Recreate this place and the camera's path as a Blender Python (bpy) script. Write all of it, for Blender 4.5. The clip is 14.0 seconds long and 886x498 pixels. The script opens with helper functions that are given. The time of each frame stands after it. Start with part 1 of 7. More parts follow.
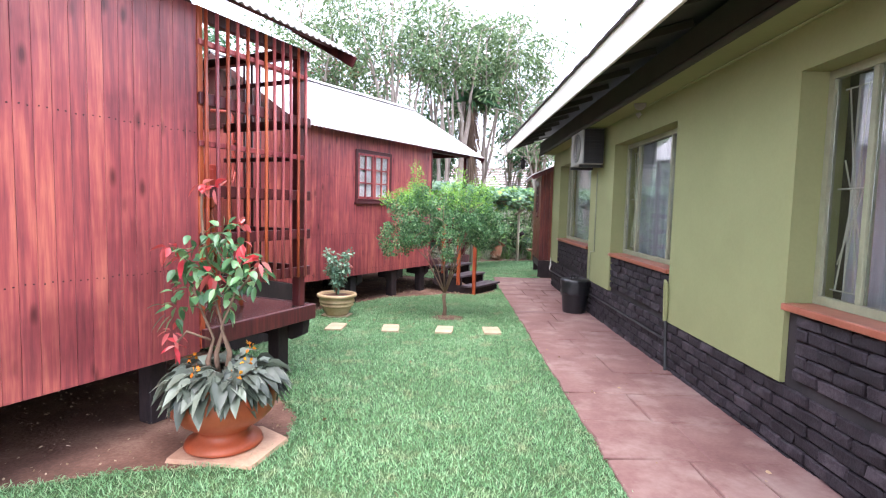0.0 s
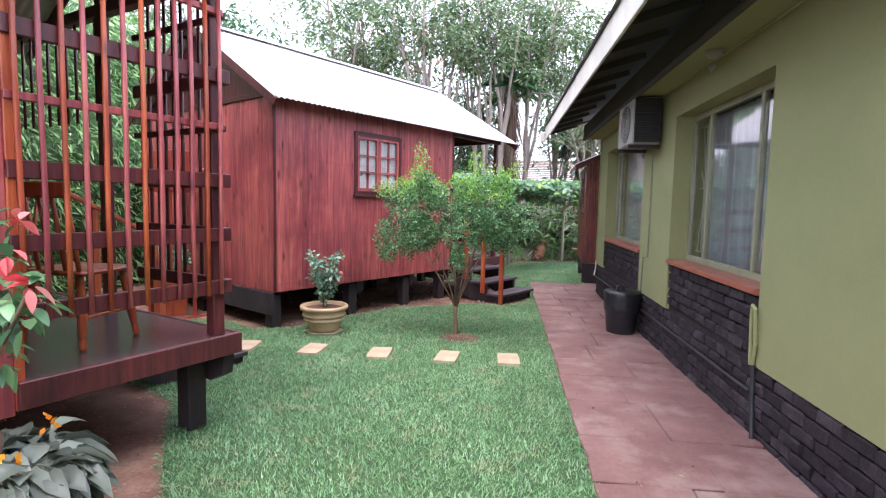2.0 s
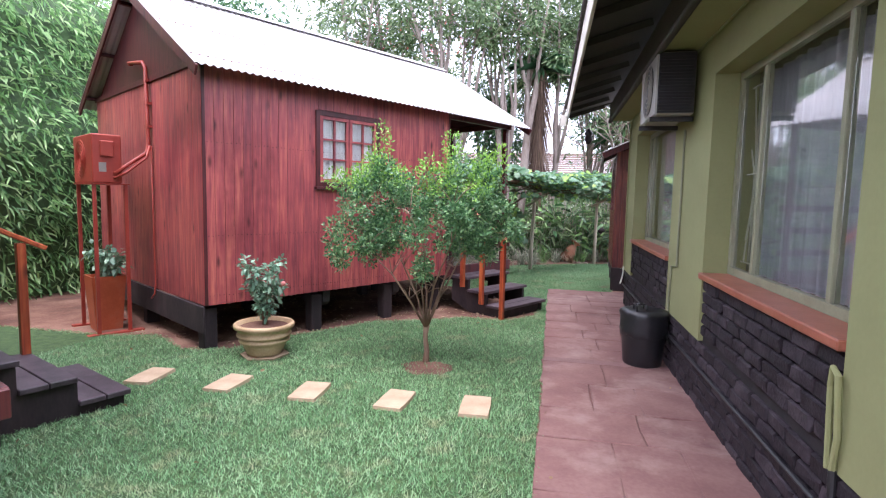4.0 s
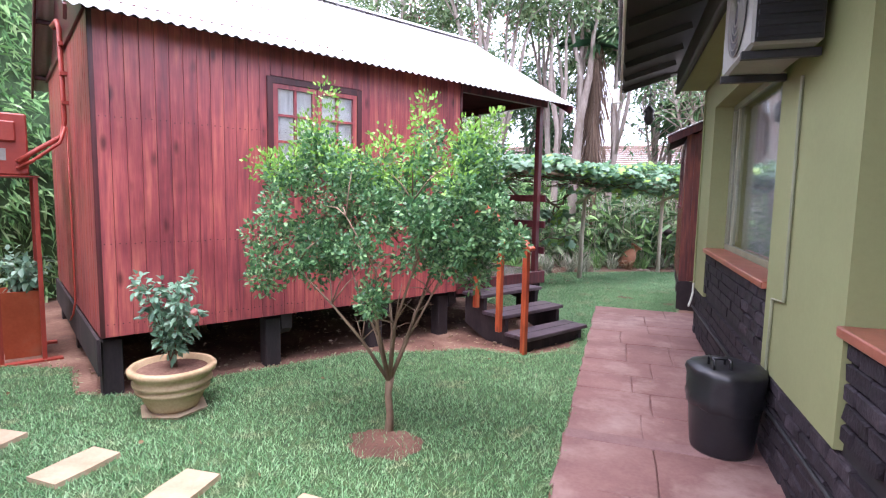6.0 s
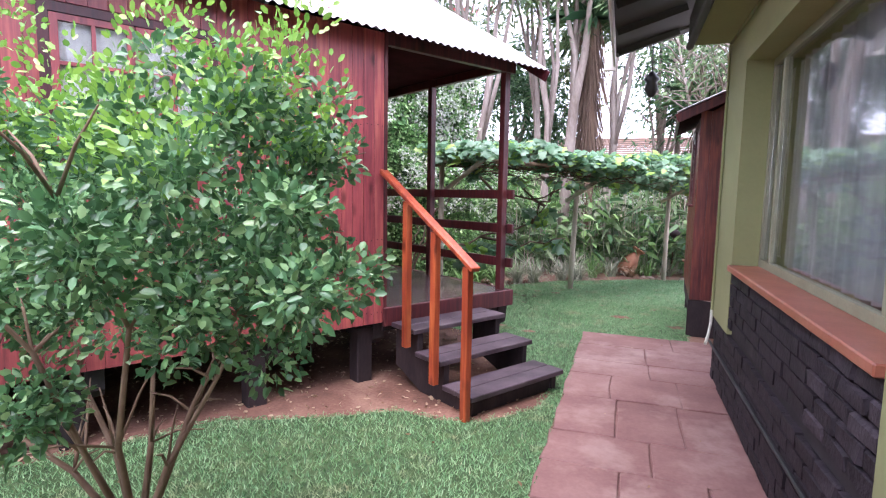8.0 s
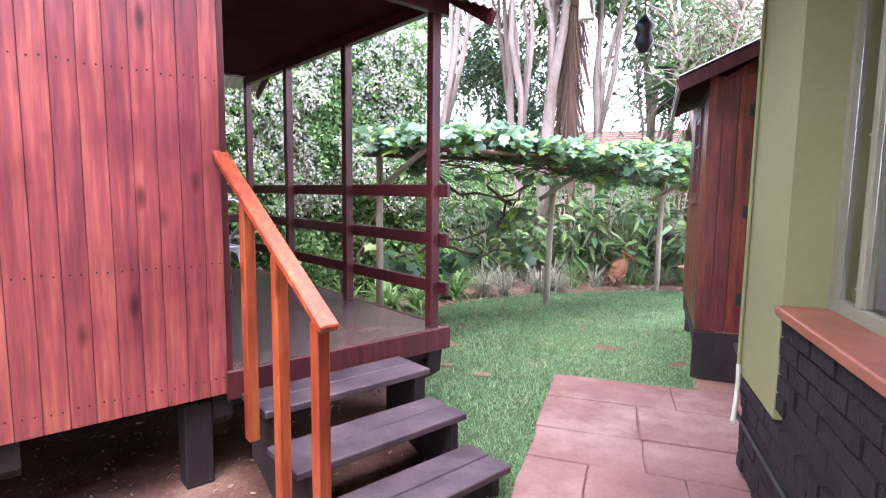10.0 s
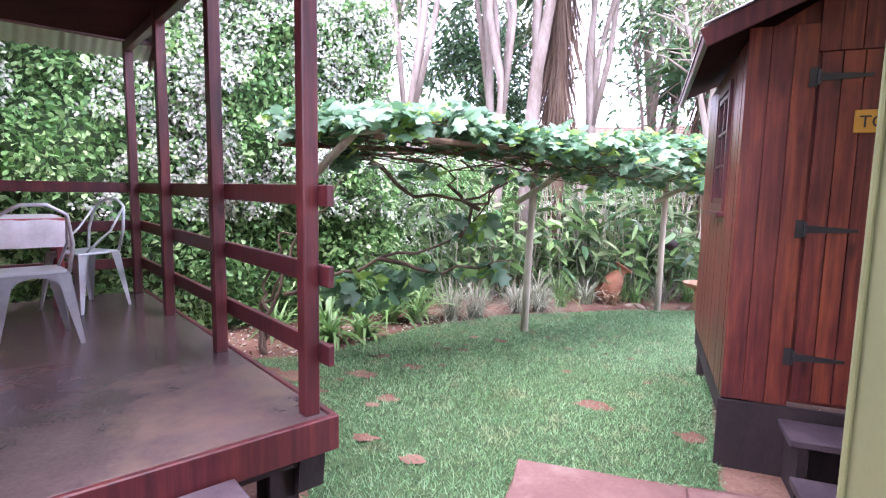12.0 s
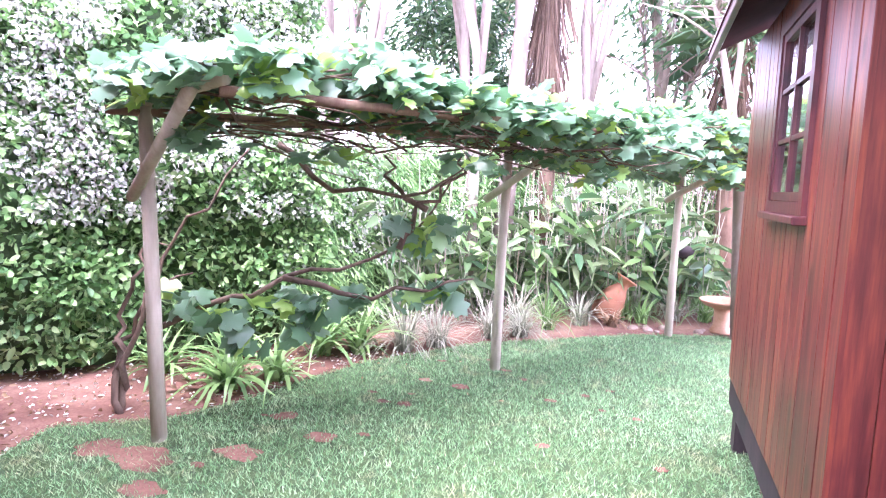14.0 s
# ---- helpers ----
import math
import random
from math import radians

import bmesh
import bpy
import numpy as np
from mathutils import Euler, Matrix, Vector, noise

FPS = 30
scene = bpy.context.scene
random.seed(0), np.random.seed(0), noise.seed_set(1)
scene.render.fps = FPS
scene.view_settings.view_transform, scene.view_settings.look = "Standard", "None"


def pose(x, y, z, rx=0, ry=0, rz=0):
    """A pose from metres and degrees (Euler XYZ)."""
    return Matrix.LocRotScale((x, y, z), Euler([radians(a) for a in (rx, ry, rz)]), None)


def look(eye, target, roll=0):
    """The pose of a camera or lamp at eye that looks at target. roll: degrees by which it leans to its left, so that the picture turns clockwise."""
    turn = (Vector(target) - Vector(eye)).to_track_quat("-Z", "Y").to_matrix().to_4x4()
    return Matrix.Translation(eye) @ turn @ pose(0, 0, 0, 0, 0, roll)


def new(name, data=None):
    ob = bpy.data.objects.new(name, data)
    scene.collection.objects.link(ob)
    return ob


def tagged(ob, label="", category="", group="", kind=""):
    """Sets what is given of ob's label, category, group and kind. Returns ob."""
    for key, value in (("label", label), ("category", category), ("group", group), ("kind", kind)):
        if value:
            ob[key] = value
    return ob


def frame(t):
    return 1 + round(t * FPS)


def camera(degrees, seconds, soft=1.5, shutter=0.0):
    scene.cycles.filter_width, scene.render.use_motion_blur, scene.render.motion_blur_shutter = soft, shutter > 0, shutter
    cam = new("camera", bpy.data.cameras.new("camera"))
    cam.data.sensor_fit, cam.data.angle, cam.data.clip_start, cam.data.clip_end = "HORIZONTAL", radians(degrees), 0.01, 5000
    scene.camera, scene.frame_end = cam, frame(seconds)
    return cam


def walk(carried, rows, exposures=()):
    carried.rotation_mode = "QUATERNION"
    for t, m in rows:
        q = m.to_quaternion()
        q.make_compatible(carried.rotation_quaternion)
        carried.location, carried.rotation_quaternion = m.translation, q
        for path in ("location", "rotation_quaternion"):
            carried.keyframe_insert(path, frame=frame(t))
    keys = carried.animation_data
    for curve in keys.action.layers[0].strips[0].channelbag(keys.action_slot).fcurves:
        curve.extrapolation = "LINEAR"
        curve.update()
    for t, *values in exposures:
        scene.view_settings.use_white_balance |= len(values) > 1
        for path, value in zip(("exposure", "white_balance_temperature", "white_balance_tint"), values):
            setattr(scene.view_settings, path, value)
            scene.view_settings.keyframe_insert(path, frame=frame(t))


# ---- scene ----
cam = camera(80.0, 14.0, 1.15)
PATH = [
    (0, (0.06, -0.146, 1.519), (0.019, 1.848, 1.365), 1.4),
    (0.5, (0.174, 0.214, 1.498), (0.108, 2.206, 1.339), 1.3),
    (1, (0.255, 0.608, 1.498), (0.135, 2.598, 1.335), 1.3),
    (1.5, (0.373, 1.008, 1.489), (0.199, 2.994, 1.32), 1.3),
    (2, (0.511, 1.392, 1.485), (0.276, 3.371, 1.315), 1.3),
    (2.5, (0.666, 1.759, 1.474), (0.398, 3.733, 1.3), 1.3),
    (3, (0.847, 2.087, 1.473), (0.56, 4.059, 1.297), 1.3),
    (3.2, (0.903, 2.223, 1.471), (0.596, 4.191, 1.294), 1.3),
    (5.3, (1.271, 3.976, 1.472), (0.713, 5.886, 1.274), 1.1),
    (5.5, (1.291, 4.151, 1.472), (0.712, 6.055, 1.275), 1.1),
    (6, (1.307, 4.586, 1.457), (0.68, 6.475, 1.259), 1.1),
    (6.5, (1.323, 5.004, 1.453), (0.686, 6.89, 1.255), 1.1),
    (7, (1.356, 5.459, 1.468), (0.708, 7.341, 1.271), 0.7),
    (7.5, (1.384, 5.932, 1.466), (0.738, 7.814, 1.264), 0.7),
    (8, (1.437, 6.4, 1.453), (0.79, 8.281, 1.244), 1.0),
    (8.5, (1.474, 6.834, 1.43), (0.828, 8.716, 1.223), 0.9),
    (9, (1.487, 7.282, 1.417), (0.843, 9.164, 1.212), 1.0),
    (9.2, (1.488, 7.46, 1.418), (0.851, 9.343, 1.204), 0.8),
    (11.3, (1.431, 9.03, 1.497), (0.846, 10.93, 1.279), 1.1),
    (11.5, (1.445, 9.184, 1.494), (0.855, 11.082, 1.271), 1.0),
    (12, (1.488, 9.613, 1.488), (0.893, 11.509, 1.266), 1.1),
    (12.5, (1.528, 10.039, 1.465), (0.917, 11.93, 1.242), 1.1),
    (13, (1.577, 10.458, 1.454), (0.963, 12.349, 1.232), 1.2),
    (13.5, (1.597, 10.836, 1.465), (0.992, 12.728, 1.24), 1.2),
    (14, (1.524, 11.24, 1.46), (0.92, 13.132, 1.228), 1.2),
]
EXPOSURES = [(0, 2.08, 6320, 17), (2.0, 1.74, 6300, 19), (3.0, 1.6, 6300, 21), (5.5, 2.1, 6180, 24), (7.5, 2.08, 6200, 26), (9.0, 2.45, 6280, 29), (11.5, 2.72, 6170, 33), (12.5, 3.0, 6020, 37), (13.5, 3.6, 5990, 43), (14.0, 3.7, 5980, 45)]
walk(cam, [(t, look(eye, target, roll)) for t, eye, target, roll in PATH], EXPOSURES)

from mathutils.geometry import tessellate_polygon

# ---- world, sun, exposure ----
world = bpy.data.worlds.new("world")
scene.world = world
world.use_nodes = True
wn = world.node_tree
wn.nodes.clear()
sky = wn.nodes.new("ShaderNodeTexSky")
sky.sky_type, sky.sun_disc = "NISHITA", False
sky.sun_elevation, sky.sun_rotation = radians(72), radians(200)
sky.dust_density, sky.air_density = 4.0, 1.0
haze = wn.nodes.new("ShaderNodeMix")
haze.data_type = "RGBA"
haze.inputs["Factor"].default_value = 0.7
haze.inputs["B"].default_value = (8.6, 9.3, 10.6, 1)
bg = wn.nodes.new("ShaderNodeBackground")
bg.inputs["Strength"].default_value = 0.14
wout = wn.nodes.new("ShaderNodeOutputWorld")
wn.links.new(sky.outputs[0], haze.inputs["A"])
wn.links.new(haze.outputs["Result"], bg.inputs["Color"])
wn.links.new(bg.outputs[0], wout.inputs["Surface"])
sun = new("sun", bpy.data.lights.new("sun", "SUN"))
sun.data.energy, sun.data.angle, sun.data.color = 1.2, radians(50), (1.0, 0.98, 0.96)
sun.matrix_world = look((0, 0, 10), (0.9, 3.2, -4.3))


# ---- materials ----
def material(name, rough=0.7, metal=0.0, spec=0.5):
    m = bpy.data.materials.new(name)
    m.use_nodes = True
    b = m.node_tree.nodes["Principled BSDF"]
    b.inputs["Roughness"].default_value, b.inputs["Metallic"].default_value = rough, metal
    b.inputs["Specular IOR Level"].default_value = spec
    return m, m.node_tree, b


def node(nt, kind, **values):
    n = nt.nodes.new(kind)
    for key, value in values.items():
        n.inputs[key.replace("_", " ")].default_value = value
    return n


def coords(nt, scale=(1, 1, 1), object_space=True):
    tc = nt.nodes.new("ShaderNodeTexCoord")
    mp = nt.nodes.new("ShaderNodeMapping")
    mp.inputs["Scale"].default_value = scale
    if object_space:
        nt.links.new(tc.outputs["Object"], mp.inputs["Vector"])
    else:
        geo = nt.nodes.new("ShaderNodeNewGeometry")
        nt.links.new(geo.outputs["Position"], mp.inputs["Vector"])
    return mp.outputs["Vector"]


def noise_tex(nt, vec, scale, detail=4, rough=0.6):
    n = nt.nodes.new("ShaderNodeTexNoise")
    n.inputs["Scale"].default_value, n.inputs["Detail"].default_value, n.inputs["Roughness"].default_value = scale, detail, rough
    nt.links.new(vec, n.inputs["Vector"])
    return n.outputs["Fac"]


def ramp(nt, fac, stops):
    r = nt.nodes.new("ShaderNodeValToRGB")
    el = r.color_ramp.elements
    while len(el) < len(stops):
        el.new(0.5)
    for e, (p, c) in zip(el, stops):
        e.position, e.color = p, (*c, 1)
    nt.links.new(fac, r.inputs["Fac"])
    return r.outputs["Color"]


def mix(nt, fac, a, b, kind="MIX"):
    m = nt.nodes.new("ShaderNodeMix")
    m.data_type, m.blend_type = "RGBA", kind
    for socket, value in (("Factor", fac), ("A", a), ("B", b)):
        s = m.inputs[socket]
        if isinstance(value, (int, float)):
            s.default_value = value
        elif isinstance(value, tuple):
            s.default_value = (*value, 1)
        else:
            nt.links.new(value, s)
    return m.outputs["Result"]


def bump(nt, b, height, strength=0.4, dist=0.01):
    n = nt.nodes.new("ShaderNodeBump")
    n.inputs["Strength"].default_value, n.inputs["Distance"].default_value = strength, dist
    nt.links.new(height, n.inputs["Height"])
    nt.links.new(n.outputs["Normal"], b.inputs["Normal"])


def surface(name, stops, scale=6.0, stretch=(1, 1, 1), fine=60.0, rough=0.7, bumps=0.3, dist=0.005, metal=0.0, spec=0.5, blot=None, blot_scale=1.5, vary=0.0, objspace=True):
    """A surface of two scales of noise: wide tone and fine grain."""
    m, nt, b = material(name, rough, metal, spec)
    vec = coords(nt, stretch, objspace)
    if vary:
        info = nt.nodes.new("ShaderNodeObjectInfo")
        add = nt.nodes.new("ShaderNodeVectorMath")
        add.operation = "MULTIPLY_ADD"
        add.inputs[1].default_value = (37, 23, 11)
        nt.links.new(info.outputs["Random"], add.inputs[0])
        nt.links.new(vec, add.inputs[2])
        vec = add.outputs[0]
    wide = noise_tex(nt, vec, scale)
    small = noise_tex(nt, vec, fine, 3)
    both = nt.nodes.new("ShaderNodeMath")
    both.operation = "MULTIPLY_ADD"
    both.inputs[1].default_value = 0.35
    nt.links.new(small, both.inputs[0])
    nt.links.new(wide, both.inputs[2])
    sub = nt.nodes.new("ShaderNodeMath")
    sub.operation = "SUBTRACT"
    sub.inputs[1].default_value = 0.175
    nt.links.new(both.outputs[0], sub.inputs[0])
    fac = sub.outputs[0]
    if vary:
        mad = nt.nodes.new("ShaderNodeMath")
        mad.operation = "MULTIPLY_ADD"
        mad.inputs[1].default_value = vary
        nt.links.new(info.outputs["Random"], mad.inputs[0])
        nt.links.new(fac, mad.inputs[2])
        s2 = nt.nodes.new("ShaderNodeMath")
        s2.operation = "SUBTRACT"
        s2.inputs[1].default_value = vary / 2
        nt.links.new(mad.outputs[0], s2.inputs[0])
        fac = s2.outputs[0]
    color = ramp(nt, fac, stops)
    if blot:
        spots = noise_tex(nt, coords(nt, (1, 1, 1), False), blot_scale, 6, 0.65)
        mask = ramp(nt, spots, [(0.5, (0, 0, 0)), (0.68, (1, 1, 1))])
        color = mix(nt, mask, color, blot)
    nt.links.new(color, b.inputs["Base Color"])
    if bumps:
        bump(nt, b, both.outputs[0], bumps, dist)
    return m


def foliage(name, stops, rough=0.45, through_light=0.25, patches=None):
    m, nt, b = material(name, rough)
    geo = nt.nodes.new("ShaderNodeNewGeometry")
    color = ramp(nt, geo.outputs["Random Per Island"], stops)
    if patches:
        wide = noise_tex(nt, geo.outputs["Position"], 1.3, 5, 0.65)
        color = mix(nt, 1.0, color, ramp(nt, wide, [(0.35, (0.72, 0.78, 0.72)), (0.65, (1.15, 1.08, 1.15))]), "MULTIPLY")
        dry = noise_tex(nt, geo.outputs["Position"], 4.5, 4, 0.6)
        color = mix(nt, ramp(nt, dry, [(0.54, (0, 0, 0)), (0.72, (0.6, 0.6, 0.6))]), color, patches)
    nt.links.new(color, b.inputs["Base Color"])
    tr = nt.nodes.new("ShaderNodeBsdfTranslucent")
    nt.links.new(color, tr.inputs["Color"])
    mx = nt.nodes.new("ShaderNodeMixShader")
    mx.inputs["Fac"].default_value = through_light
    out = nt.nodes["Material Output"]
    nt.links.new(b.outputs[0], mx.inputs[1])
    nt.links.new(tr.outputs[0], mx.inputs[2])
    nt.links.new(mx.outputs[0], out.inputs["Surface"])
    return m


def plank_wood(name, dark, mid, light, vary=0.5, rough=0.55):
    """Stained softwood: grain along local z of a plank, knots, weathered patches."""
    m, nt, b = material(name, rough)
    info = nt.nodes.new("ShaderNodeObjectInfo")
    vec = coords(nt, (1, 1, 1), False)
    add = nt.nodes.new("ShaderNodeVectorMath")
    add.operation = "MULTIPLY_ADD"
    add.inputs[1].default_value = (31, 17, 5)
    nt.links.new(info.outputs["Random"], add.inputs[0])
    nt.links.new(vec, add.inputs[2])
    st = nt.nodes.new("ShaderNodeMapping")
    st.inputs["Scale"].default_value = (14, 14, 0.9)
    nt.links.new(add.outputs[0], st.inputs["Vector"])
    grain = noise_tex(nt, st.outputs[0], 2.2, 5, 0.62)
    wide = noise_tex(nt, vec, 1.3, 4, 0.6)
    mad = nt.nodes.new("ShaderNodeMath")
    mad.operation = "MULTIPLY_ADD"
    mad.inputs[1].default_value = vary * 0.5
    nt.links.new(info.outputs["Random"], mad.inputs[0])
    nt.links.new(grain, mad.inputs[2])
    sub = nt.nodes.new("ShaderNodeMath")
    sub.operation = "SUBTRACT"
    sub.inputs[1].default_value = vary * 0.25
    nt.links.new(mad.outputs[0], sub.inputs[0])
    color = ramp(nt, sub.outputs[0], [(0.3, dark), (0.52, mid), (0.72, light)])
    weather = ramp(nt, wide, [(0.36, (0.50, 0.42, 0.52)), (0.5, (0.85, 0.8, 0.88)), (0.62, (1, 1, 1))])
    color = mix(nt, 0.8, color, weather, "MULTIPLY")
    vo = nt.nodes.new("ShaderNodeTexVoronoi")
    vo.inputs["Scale"].default_value = 1.0
    kn = nt.nodes.new("ShaderNodeMapping")
    kn.inputs["Scale"].default_value = (7, 7, 2.6)
    nt.links.new(add.outputs[0], kn.inputs["Vector"])
    nt.links.new(kn.outputs[0], vo.inputs["Vector"])
    knot = ramp(nt, vo.outputs["Distance"], [(0.06, (0.2, 0.16, 0.2)), (0.2, (1, 1, 1))])
    color = mix(nt, 0.85, color, knot, "MULTIPLY")
    nt.links.new(color, b.inputs["Base Color"])
    bump(nt, b, grain, 0.35, 0.003)
    return m


RED = plank_wood("red_stained_wood", (0.235, 0.055, 0.062), (0.425, 0.094, 0.089), (0.60, 0.18, 0.125), 0.28, 0.36)
SHEDRED = plank_wood("shed_wood", (0.075, 0.015, 0.014), (0.17, 0.034, 0.026), (0.31, 0.080, 0.034), 0.36, 0.4)
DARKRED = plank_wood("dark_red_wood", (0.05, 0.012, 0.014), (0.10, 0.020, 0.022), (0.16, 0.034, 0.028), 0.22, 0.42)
ORANGE = plank_wood("orange_stained_wood", (0.26, 0.045, 0.018), (0.46, 0.09, 0.03), (0.6, 0.17, 0.05), 0.3, 0.4)
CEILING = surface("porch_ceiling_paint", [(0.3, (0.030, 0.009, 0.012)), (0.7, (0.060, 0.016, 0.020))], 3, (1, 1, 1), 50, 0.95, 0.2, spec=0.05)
TREAD = surface("dark_tread_paint", [(0.35, (0.035, 0.024, 0.03)), (0.7, (0.085, 0.06, 0.075))], 5, (1, 1, 1), 70, 0.5, 0.3, blot=(0.12, 0.09, 0.1))
DECK = surface("deck_paint", [(0.35, (0.065, 0.043, 0.045)), (0.7, (0.115, 0.078, 0.078))], 2.5, (1, 1, 1), 60, 0.22, 0.12, blot=(0.150, 0.099, 0.080))
CHAR = surface("charred_post", [(0.35, (0.015, 0.010, 0.012)), (0.7, (0.045, 0.028, 0.03))], 5, (1, 1, 0.3), 60, 0.8)
SOIL = surface("red_soil", [(0.3, (0.085, 0.038, 0.026)), (0.5, (0.165, 0.080, 0.055)), (0.72, (0.290, 0.175, 0.125))], 1.6, (1, 1, 1), 45, 0.95, 0.8, 0.02, objspace=False)
TURF = surface("turf_base", [(0.3, (0.022, 0.055, 0.018)), (0.7, (0.065, 0.115, 0.038))], 14, (1, 1, 1), 90, 0.9, 0.6, 0.02, objspace=False)
SLAB = surface("red_slab_paint", [(0.25, (0.130, 0.058, 0.051)), (0.5, (0.184, 0.092, 0.081)), (0.78, (0.248, 0.145, 0.127))], 1.8, (1, 1, 1), 40, 0.72, 0.35, 0.006, blot=(0.29, 0.195, 0.17), blot_scale=1.7, objspace=False)
MORTAR = surface("path_bed", [(0.3, (0.12, 0.056, 0.049)), (0.7, (0.21, 0.110, 0.095))], 4, (1, 1, 1), 60, 0.9)
PLASTER = surface("olive_plaster", [(0.25, (0.227, 0.235, 0.105)), (0.75, (0.277, 0.286, 0.130))], 1.3, (1, 1, 1), 45, 0.85, 0.35, 0.004, objspace=False)
BRICK = surface("dark_brick", [(0.3, (0.014, 0.010, 0.013)), (0.55, (0.027, 0.020, 0.025)), (0.8, (0.062, 0.048, 0.056))], 7, (1, 1, 1), 55, 0.75, 0.9, 0.014, spec=0.3, vary=0.35)
JOINT = surface("dark_joint", [(0.3, (0.012, 0.009, 0.010)), (0.7, (0.03, 0.022, 0.024))], 6, (1, 1, 1), 60, 0.9)
SILLRED = surface("red_sill_tile", [(0.3, (0.26, 0.075, 0.045)), (0.7, (0.38, 0.13, 0.085))], 4, (1, 1, 1), 50, 0.35, 0.15)
TIN = surface("weathered_sheet", [(0.3, (0.473, 0.456, 0.464)), (0.7, (0.619, 0.602, 0.611))], 1.2, (1, 1, 1), 30, 0.5, 0.1, blot=(0.58, 0.50, 0.50), objspace=False)
TINUNDER = surface("sheet_underside", [(0.3, (0.10, 0.09, 0.085)), (0.7, (0.19, 0.17, 0.15))], 2, (1, 1, 1), 40, 0.8)
TILE = surface("dark_roof_tile", [(0.3, (0.05, 0.04, 0.045)), (0.7, (0.12, 0.10, 0.10))], 4, (1, 1, 1), 60, 0.8)
CREAM = surface("cream_fascia", [(0.3, (0.50, 0.47, 0.40)), (0.7, (0.66, 0.62, 0.54))], 2, (1, 1, 1), 50, 0.6, 0.15)
# Darkened well below the paint's own tone to carry the shade under the eave.
SOFFIT = surface("shaded_soffit_paint", [(0.3, (0.025, 0.023, 0.015)), (0.7, (0.041, 0.038, 0.025))], 2, (1, 1, 1), 50, 0.8)
FRAMEG = surface("olive_window_paint", [(0.3, (0.20, 0.205, 0.13)), (0.7, (0.29, 0.295, 0.19))], 3, (1, 1, 1), 60, 0.5, 0.1)
BARW = surface("pale_burglar_bar", [(0.3, (0.42, 0.42, 0.34)), (0.7, (0.52, 0.52, 0.43))], 3, (1, 1, 1), 60, 0.45, 0.1)
BARK = surface("pale_bark", [(0.3, (0.17, 0.13, 0.105)), (0.6, (0.34, 0.285, 0.25)), (0.8, (0.48, 0.42, 0.38))], 2.2, (1, 1, 0.3), 30, 0.85, 0.6, 0.01)
TWIG = surface("brown_bark", [(0.3, (0.13, 0.075, 0.05)), (0.7, (0.28, 0.19, 0.13))], 8, (1, 1, 0.3), 60, 0.85, 0.5, 0.004)
POLE = surface("weathered_pole", [(0.3, (0.32, 0.28, 0.21)), (0.7, (0.55, 0.50, 0.40))], 3, (1, 1, 0.2), 40, 0.85, 0.4, 0.004)
TERRA = surface("terracotta", [(0.3, (0.33, 0.06, 0.022)), (0.7, (0.46, 0.10, 0.04))], 3, (1, 1, 1), 50, 0.42, 0.15, blot=(0.40, 0.13, 0.07))
SANDPOT = surface("buff_pot", [(0.3, (0.36, 0.235, 0.12)), (0.7, (0.56, 0.42, 0.26))], 4, (1, 1, 1), 50, 0.65, 0.3)
STONE = surface("cream_paver", [(0.3, (0.33, 0.235, 0.15)), (0.7, (0.46, 0.345, 0.235))], 5, (1, 1, 1), 60, 0.85, 0.4)
BLACKP = surface("black_plastic", [(0.3, (0.010, 0.010, 0.012)), (0.7, (0.022, 0.022, 0.026))], 5, (1, 1, 1), 80, 0.38, 0.1)
WHITEP = surface("aged_white_paint", [(0.3, (0.238, 0.231, 0.203)), (0.7, (0.322, 0.308, 0.273))], 5, (1, 1, 1), 60, 0.5, 0.05)
ACRED = surface("red_machine_paint", [(0.3, (0.27, 0.035, 0.022)), (0.7, (0.37, 0.055, 0.035))], 4, (1, 1, 1), 60, 0.45, 0.05)
STEEL = surface("galvanised_steel", [(0.3, (0.50, 0.52, 0.55)), (0.7, (0.68, 0.70, 0.73))], 6, (1, 1, 1), 60, 0.35, 0.05, metal=0.6)
CLOTH = surface("white_cloth", [(0.3, (0.616, 0.582, 0.582)), (0.7, (0.840, 0.818, 0.818))], 5, (1, 1, 1), 70, 0.9, 0.1)
IRON = surface("black_iron", [(0.3, (0.012, 0.012, 0.014)), (0.7, (0.03, 0.03, 0.032))], 5, (1, 1, 1), 80, 0.5, 0.2)

VINEWOOD = surface("dark_vine_bark", [(0.3, (0.07, 0.045, 0.032)), (0.7, (0.20, 0.14, 0.10))], 8, (1, 1, 0.3), 60, 0.85, 0.5, 0.004)

LEAF_TREE = foliage("tree_leaves", [(0.0, (0.051, 0.107, 0.043)), (0.5, (0.108, 0.190, 0.075)), (1.0, (0.245, 0.342, 0.164))])
LEAF_DARK = foliage("dark_leaves", [(0.0, (0.029, 0.088, 0.041)), (0.6, (0.072, 0.176, 0.078)), (1.0, (0.160, 0.304, 0.134))])
LEAF_BUSH = foliage("bush_leaves", [(0.0, (0.040, 0.115, 0.050)), (0.55, (0.105, 0.250, 0.105)), (0.9, (0.220, 0.400, 0.170)), (1.0, (0.34, 0.53, 0.25))], 0.3)
LEAF_HEDGE = foliage("hedge_leaves", [(0.0, (0.092, 0.224, 0.079)), (0.6, (0.238, 0.449, 0.158)), (1.0, (0.554, 0.739, 0.370))])
LEAF_LIME = foliage("new_leaves", [(0.0, (0.145, 0.340, 0.055)), (1.0, (0.320, 0.550, 0.100))], 0.35)
